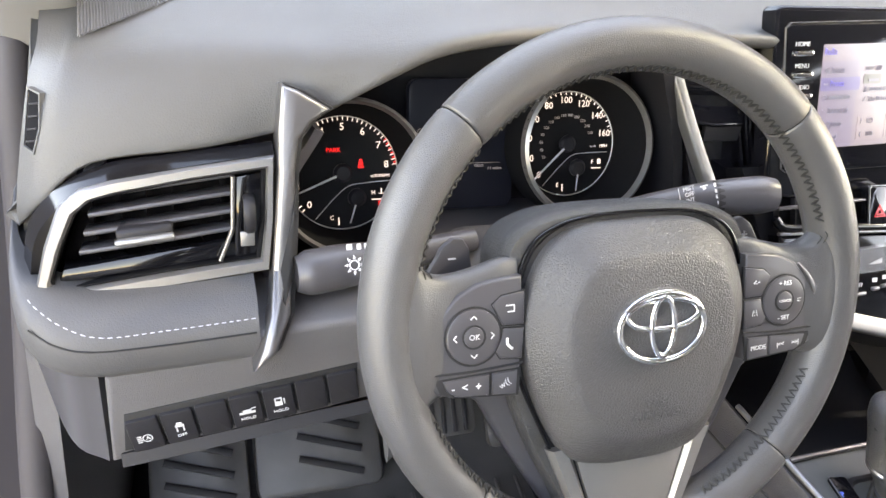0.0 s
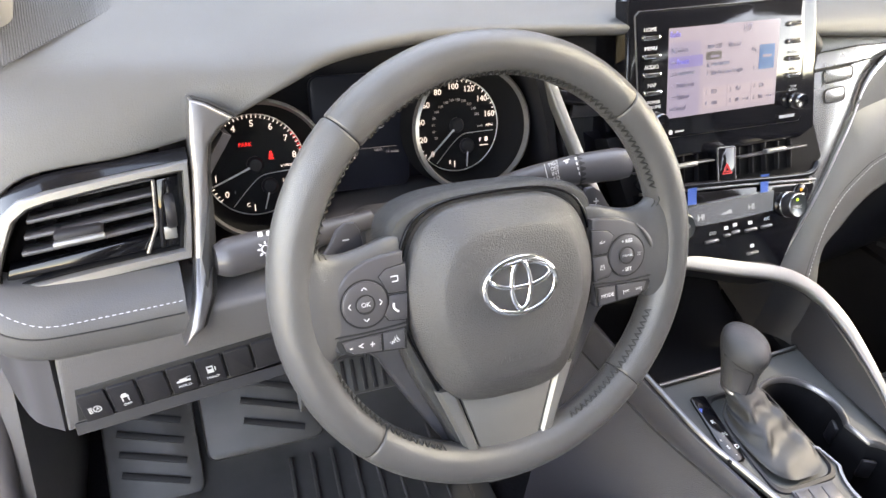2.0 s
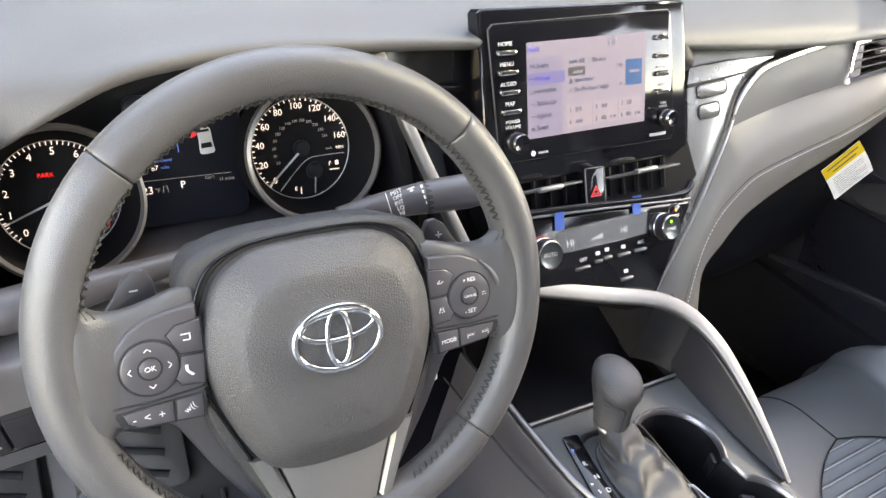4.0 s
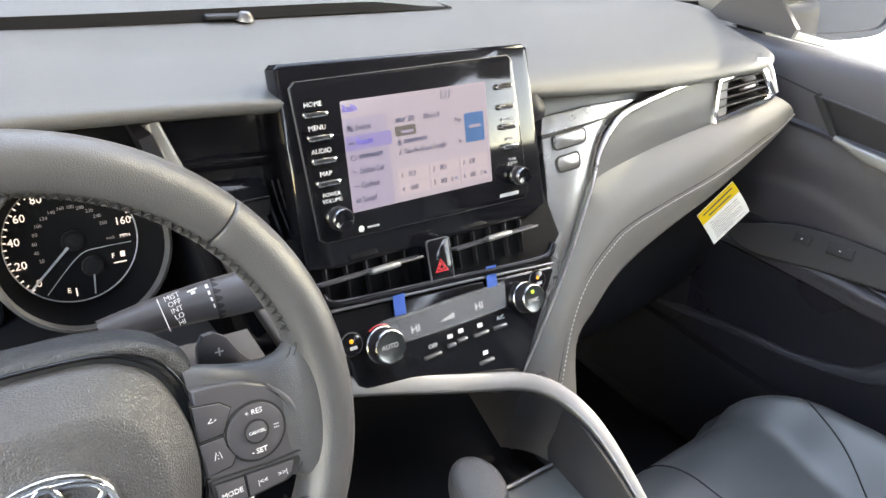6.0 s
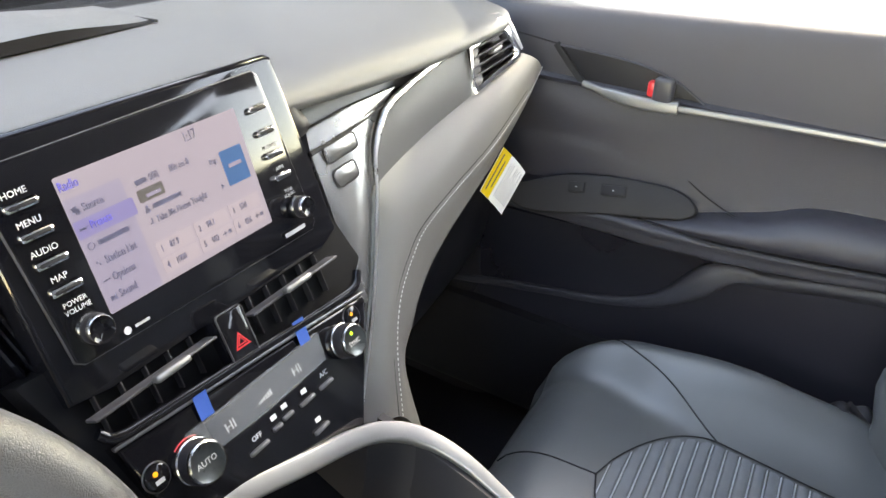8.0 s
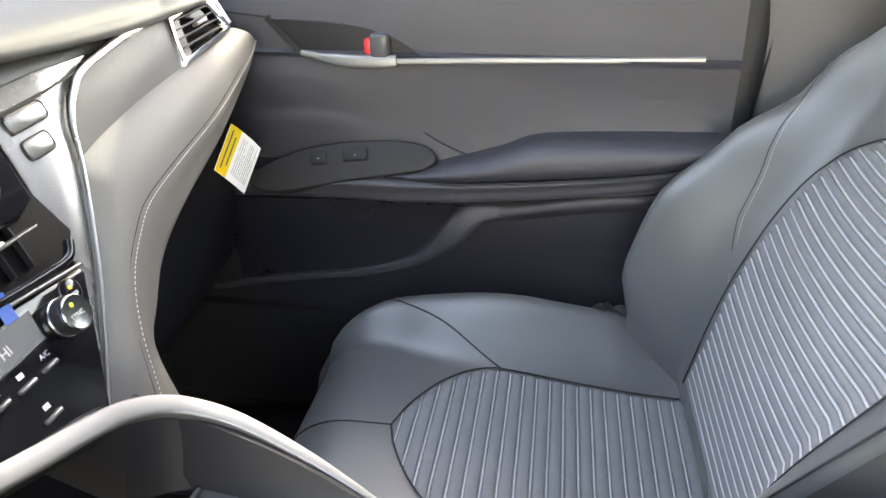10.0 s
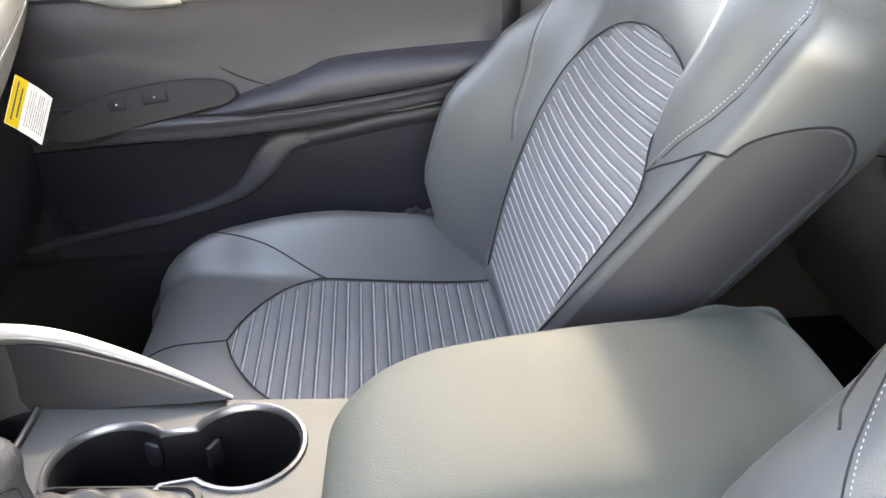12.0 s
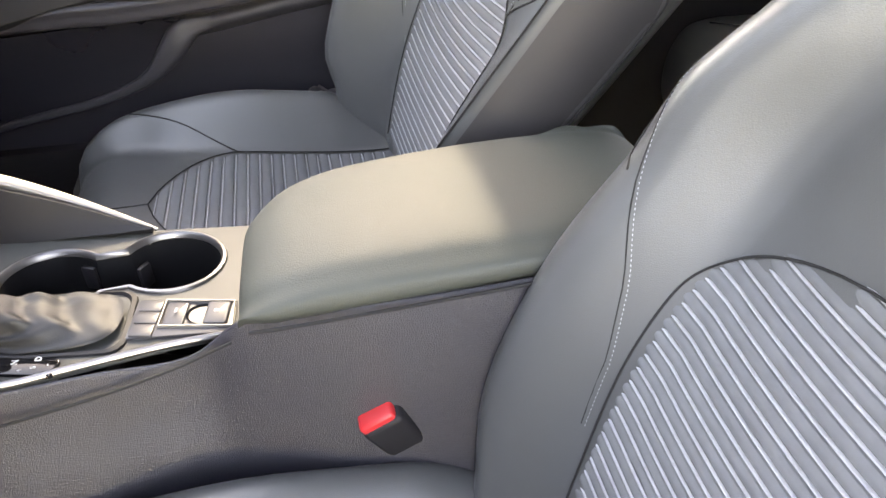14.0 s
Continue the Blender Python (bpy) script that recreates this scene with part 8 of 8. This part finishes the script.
# ---- rear seat ----
rs = thing("rear_bench", "dark leatherette rear bench seat", "car seat", (0.0, -1.25, 0.3))
rows = []
for y, z in ((-0.93, 0.42), (-0.90, 0.52), (-0.915, 0.60), (-0.97, 0.635), (-1.15, 0.63), (-1.30, 0.61), (-1.42, 0.60)):
    rows.append([V(x, y - 0.02 * math.cos(x * 9), z + 0.02 * math.cos((abs(x) - 0.37) * 12)) for x in (-0.69, -0.5, -0.37, -0.2, 0.0, 0.2, 0.37, 0.5, 0.69)])
part("bench", surf(rows, 5, 4, 0.02), LEATHER, rs, "padded bench cushion")
rows = []
for y, z in ((-1.36, 0.54), (-1.42, 0.70), (-1.49, 0.90), (-1.56, 1.05)):
    rows.append([V(x, y + 0.03 * math.cos((abs(x) - 0.37) * 12), z) for x in (-0.69, -0.5, -0.37, -0.2, 0.0, 0.2, 0.37, 0.5, 0.69)])
part("bench_back", surf(rows, 5, 4, 0.05), LEATHER, rs, "padded bench back")
for k in range(14):
    y = -1.05 - 0.018 * k
    hw = 0.13 * min(1, 0.4 + 0.13 * k)
    part("rib", tube([V(0.37 + hw * s, y, 0.655 - 0.09 * (-y - 1.0) + 0.004) for s in (-1, -0.5, 0, 0.5, 1)], 0.004, 6), STRIPE if k % 2 else FABRIC, rs)
part("seam", tube(cr([V(0.62, -0.96, 0.638), V(0.50, -1.02, 0.656), V(0.42, -1.06, 0.660)], 5), 0.0015, 5), GAP, rs)
# rear door, coloured black to give the deep shade behind the front seat
rd = thing("rear_door", "rear passenger door panel, shut, blackened for the shade behind the seats", "car door", (0.72, -1.0, 0.5))
rows = []
for y in (-0.60, -0.85, -1.1, -1.35, -1.6):
    rows.append([V(0.76, y, 1.04), V(0.71, y, 1.03), V(0.695, y, 0.93), V(0.70, y, 0.83), V(0.665, y, 0.79), V(0.655, y, 0.76), V(0.69, y, 0.70), V(0.70, y, 0.5), V(0.69, y, 0.3)])
part("panel", surf(rows, 4, 6, 0.01), DARK, rd)

# out-of-view door panel, added to hold back light from the rear left
rl = thing("rear_door", "unseen black rear door panel added to block light behind the driver", "car door", (-0.72, -1.2, 0.5))
rows = []
for y in (-0.80, -1.0, -1.2, -1.4, -1.7):
    rows.append([V(-0.76, y, 1.04), V(-0.71, y, 1.03), V(-0.695, y, 0.93), V(-0.70, y, 0.83), V(-0.665, y, 0.79), V(-0.655, y, 0.76), V(-0.69, y, 0.70), V(-0.70, y, 0.5), V(-0.69, y, 0.3)])
part("panel", surf(rows, 4, 6, 0.01), DARK, rl)

# ---- driver's footwell ----
fmats = thing("floor_mat", "black ribbed rubber floor mat", "floor mat", (-0.42, 0.15, FLOOR_Z))
bm = surf([[(x, -0.15, FLOOR_Z + 0.012), (x, 0.2, FLOOR_Z + 0.012), (x, 0.42, FLOOR_Z + 0.02), (x, 0.56, FLOOR_Z + 0.13)] for x in (-0.70, -0.55, -0.35, -0.18)], 4, 5, 0.006)
part("mat", bm, RUBBER, fmats)
for k in range(9):
    x = -0.50 + 0.033 * k
    part("ridge", tube([(x, 0.0, FLOOR_Z + 0.014), (x + 0.02, 0.2, FLOOR_Z + 0.015), (x + 0.04, 0.38, FLOOR_Z + 0.02)], 0.0035, 6), RUBBER, fmats)
fr = thing("footrest", "dark moulded footrest with diagonal ridges", "footrest", (-0.68, 0.45, 0.3))
MF = Matrix.Translation((-0.655, 0.475, 0.385)) @ Matrix.Rotation(radians(38), 4, "X")
part("pad", plate(rrect(0.13, 0.30, 0.015), 0.05, MF, 0.006), RUBBER, fr)
for k in range(8):
    part("ridge", sweep([MF @ V(-0.045, -0.10 + 0.03 * k, 0.002), MF @ V(0.045, -0.13 + 0.03 * k, 0.002)], rrect(0.010, 0.006, 0.002, 2), MF.to_3x3() @ V(0, 0, 1)), DARK, fr)
MF2 = Matrix.Translation((-0.49, 0.50, 0.40)) @ Matrix.Rotation(radians(40), 4, "X")
f2 = thing("footwell_pad", "dark moulded footwell pad with diagonal ridges", "floor mat", (-0.49, 0.5, 0.3))
part("pad", plate(rrect(0.18, 0.28, 0.015), 0.05, MF2, 0.006), RUBBER, f2)
for k in range(7):
    part("ridge", sweep([MF2 @ V(-0.03, -0.09 + 0.032 * k, 0.002), MF2 @ V(0.06, -0.12 + 0.032 * k, 0.002)], rrect(0.010, 0.006, 0.002, 2), MF2.to_3x3() @ V(0, 0, 1)), DARK, f2)
bp = thing("brake_pedal", "black rubber brake pedal", "pedal", (-0.32, 0.42, 0.42))
MPd = Matrix.Translation((-0.33, 0.40, 0.42)) @ Matrix.Rotation(radians(50), 4, "X")
part("pad", plate(rrect(0.11, 0.06, 0.01), 0.012, MPd, 0.003), RUBBER, bp)
for k in range(6):
    part("ridge", rbox(0.006, 0.05, 0.004, at(MPd, -0.04 + 0.016 * k, 0, 0.001), 0.001), DARK, bp)
part("arm", tube([MPd @ V(0, 0.01, -0.01), (-0.33, 0.50, 0.55), (-0.33, 0.52, 0.66)], 0.009, 8), DARK, bp)
ap = thing("accelerator_pedal", "black hinged accelerator pedal pad", "pedal", (-0.22, 0.42, 0.38))
MPa = Matrix.Translation((-0.215, 0.44, 0.39)) @ Matrix.Rotation(radians(48), 4, "X")
part("pad", plate(rrect(0.05, 0.13, 0.01), 0.012, MPa, 0.003), RUBBER, ap)
part("arm", tube([MPa @ V(0, 0.05, -0.01), (-0.215, 0.53, 0.55), (-0.215, 0.55, 0.66)], 0.009, 8), DARK, ap)

tg = thing("hang_tag", "small white card tag below the dash", "tag", (-0.225, 0.08, 0.75))
MTg = Matrix.Translation((-0.224, 0.085, 0.749)) @ Matrix.Rotation(radians(-15), 4, "Z") @ Matrix.Rotation(radians(65), 4, "X")
part("card", plate(rrect(0.020, 0.034, 0.002, 3), 0.0006, MTg, 0.0001), PAPER, tg)
part("hole", lathe([(0, 0.0002), (0.0022, 0.0002)], 14, at(MTg, 0.002, -0.011, 0.0001)), GAP, tg)
part("cord", tube([MTg @ V(0.0, 0.016, 0.0), (-0.222, 0.105, 0.775), (-0.22, 0.13, 0.79)], 0.0006, 5), GAP, tg)

# defroster slot and sensor on the dash top, speaker grille by the pillar
dsl = thing("defroster_slot", "black defroster slot along the windscreen", "air vent", (-0.05, 0.44, 1.035))
near = cr([(-0.62, 0.402, 1.030), (-0.30, 0.397, 1.0315), (0.0, 0.424, 1.0315), (0.13, 0.436, 1.031), (0.19, 0.443, 1.0305)], 6)
top = [q + V(0, 0.006, 0.009 * (1 - smoothstep((q.x - 0.06) / 0.13)) + 0.0012) for q in near]
part("slot", loft([near, top]), VOID, dsl, "black slotted outlet facing the windscreen")
part("cover", loft([top, [q + V(0, 0.010, 0.0012) for q in top], [q + V(0, 0.05, 0.0030) for q in top], [V(q.x, 0.54, q.z + 0.001) for q in top], [V(q.x, 0.56, 1.02) for q in top]]), DASH, dsl, "grey cover behind the slot")
part("end_line", tube([near[-1] + V(0.002, -0.002, 0.001), near[-1] + V(-0.012, 0.05, 0.002), V(near[-1].x - 0.04, 0.55, 1.030)], 0.0016, 5), GAP, dsl)
sn = thing("light_sensor", "small domed light sensor on the dash", "sensor", (-0.087, 0.405, 1.034))
part("dome", lathe([(0.0, 0.006), (0.005, 0.005), (0.008, 0.001), (0.009, -0.003)], 20, Matrix.Translation((-0.087, 0.405, 1.036))), DKSILVER, sn)
part("base", rbox(0.04, 0.012, 0.004, Matrix.Translation((-0.105, 0.41, 1.036)), 0.0015), DARK, sn)
gr = thing("dash_speaker_grille", "ribbed grey speaker grille at the dash corner", "speaker grille", (-0.66, 0.28, 1.01))


def pad_z(y):
    """Height of the dash pad at its left corner."""
    return 1.0035 + 0.17 * (min(y, 0.27) - 0.2) + 0.125 * (max(y, 0.27) - 0.27)


for k in range(70):
    x0 = -0.703 + 0.0019 * k
    y0 = 0.222 + 1.05 * (x0 + 0.703)
    part("rib", tube([(x0, y0, pad_z(y0)), (x0 - 0.004, y0 + 0.06, pad_z(y0 + 0.06)), (x0 - 0.010, 0.42, pad_z(0.42))], 0.0008, 4), HARD, gr)
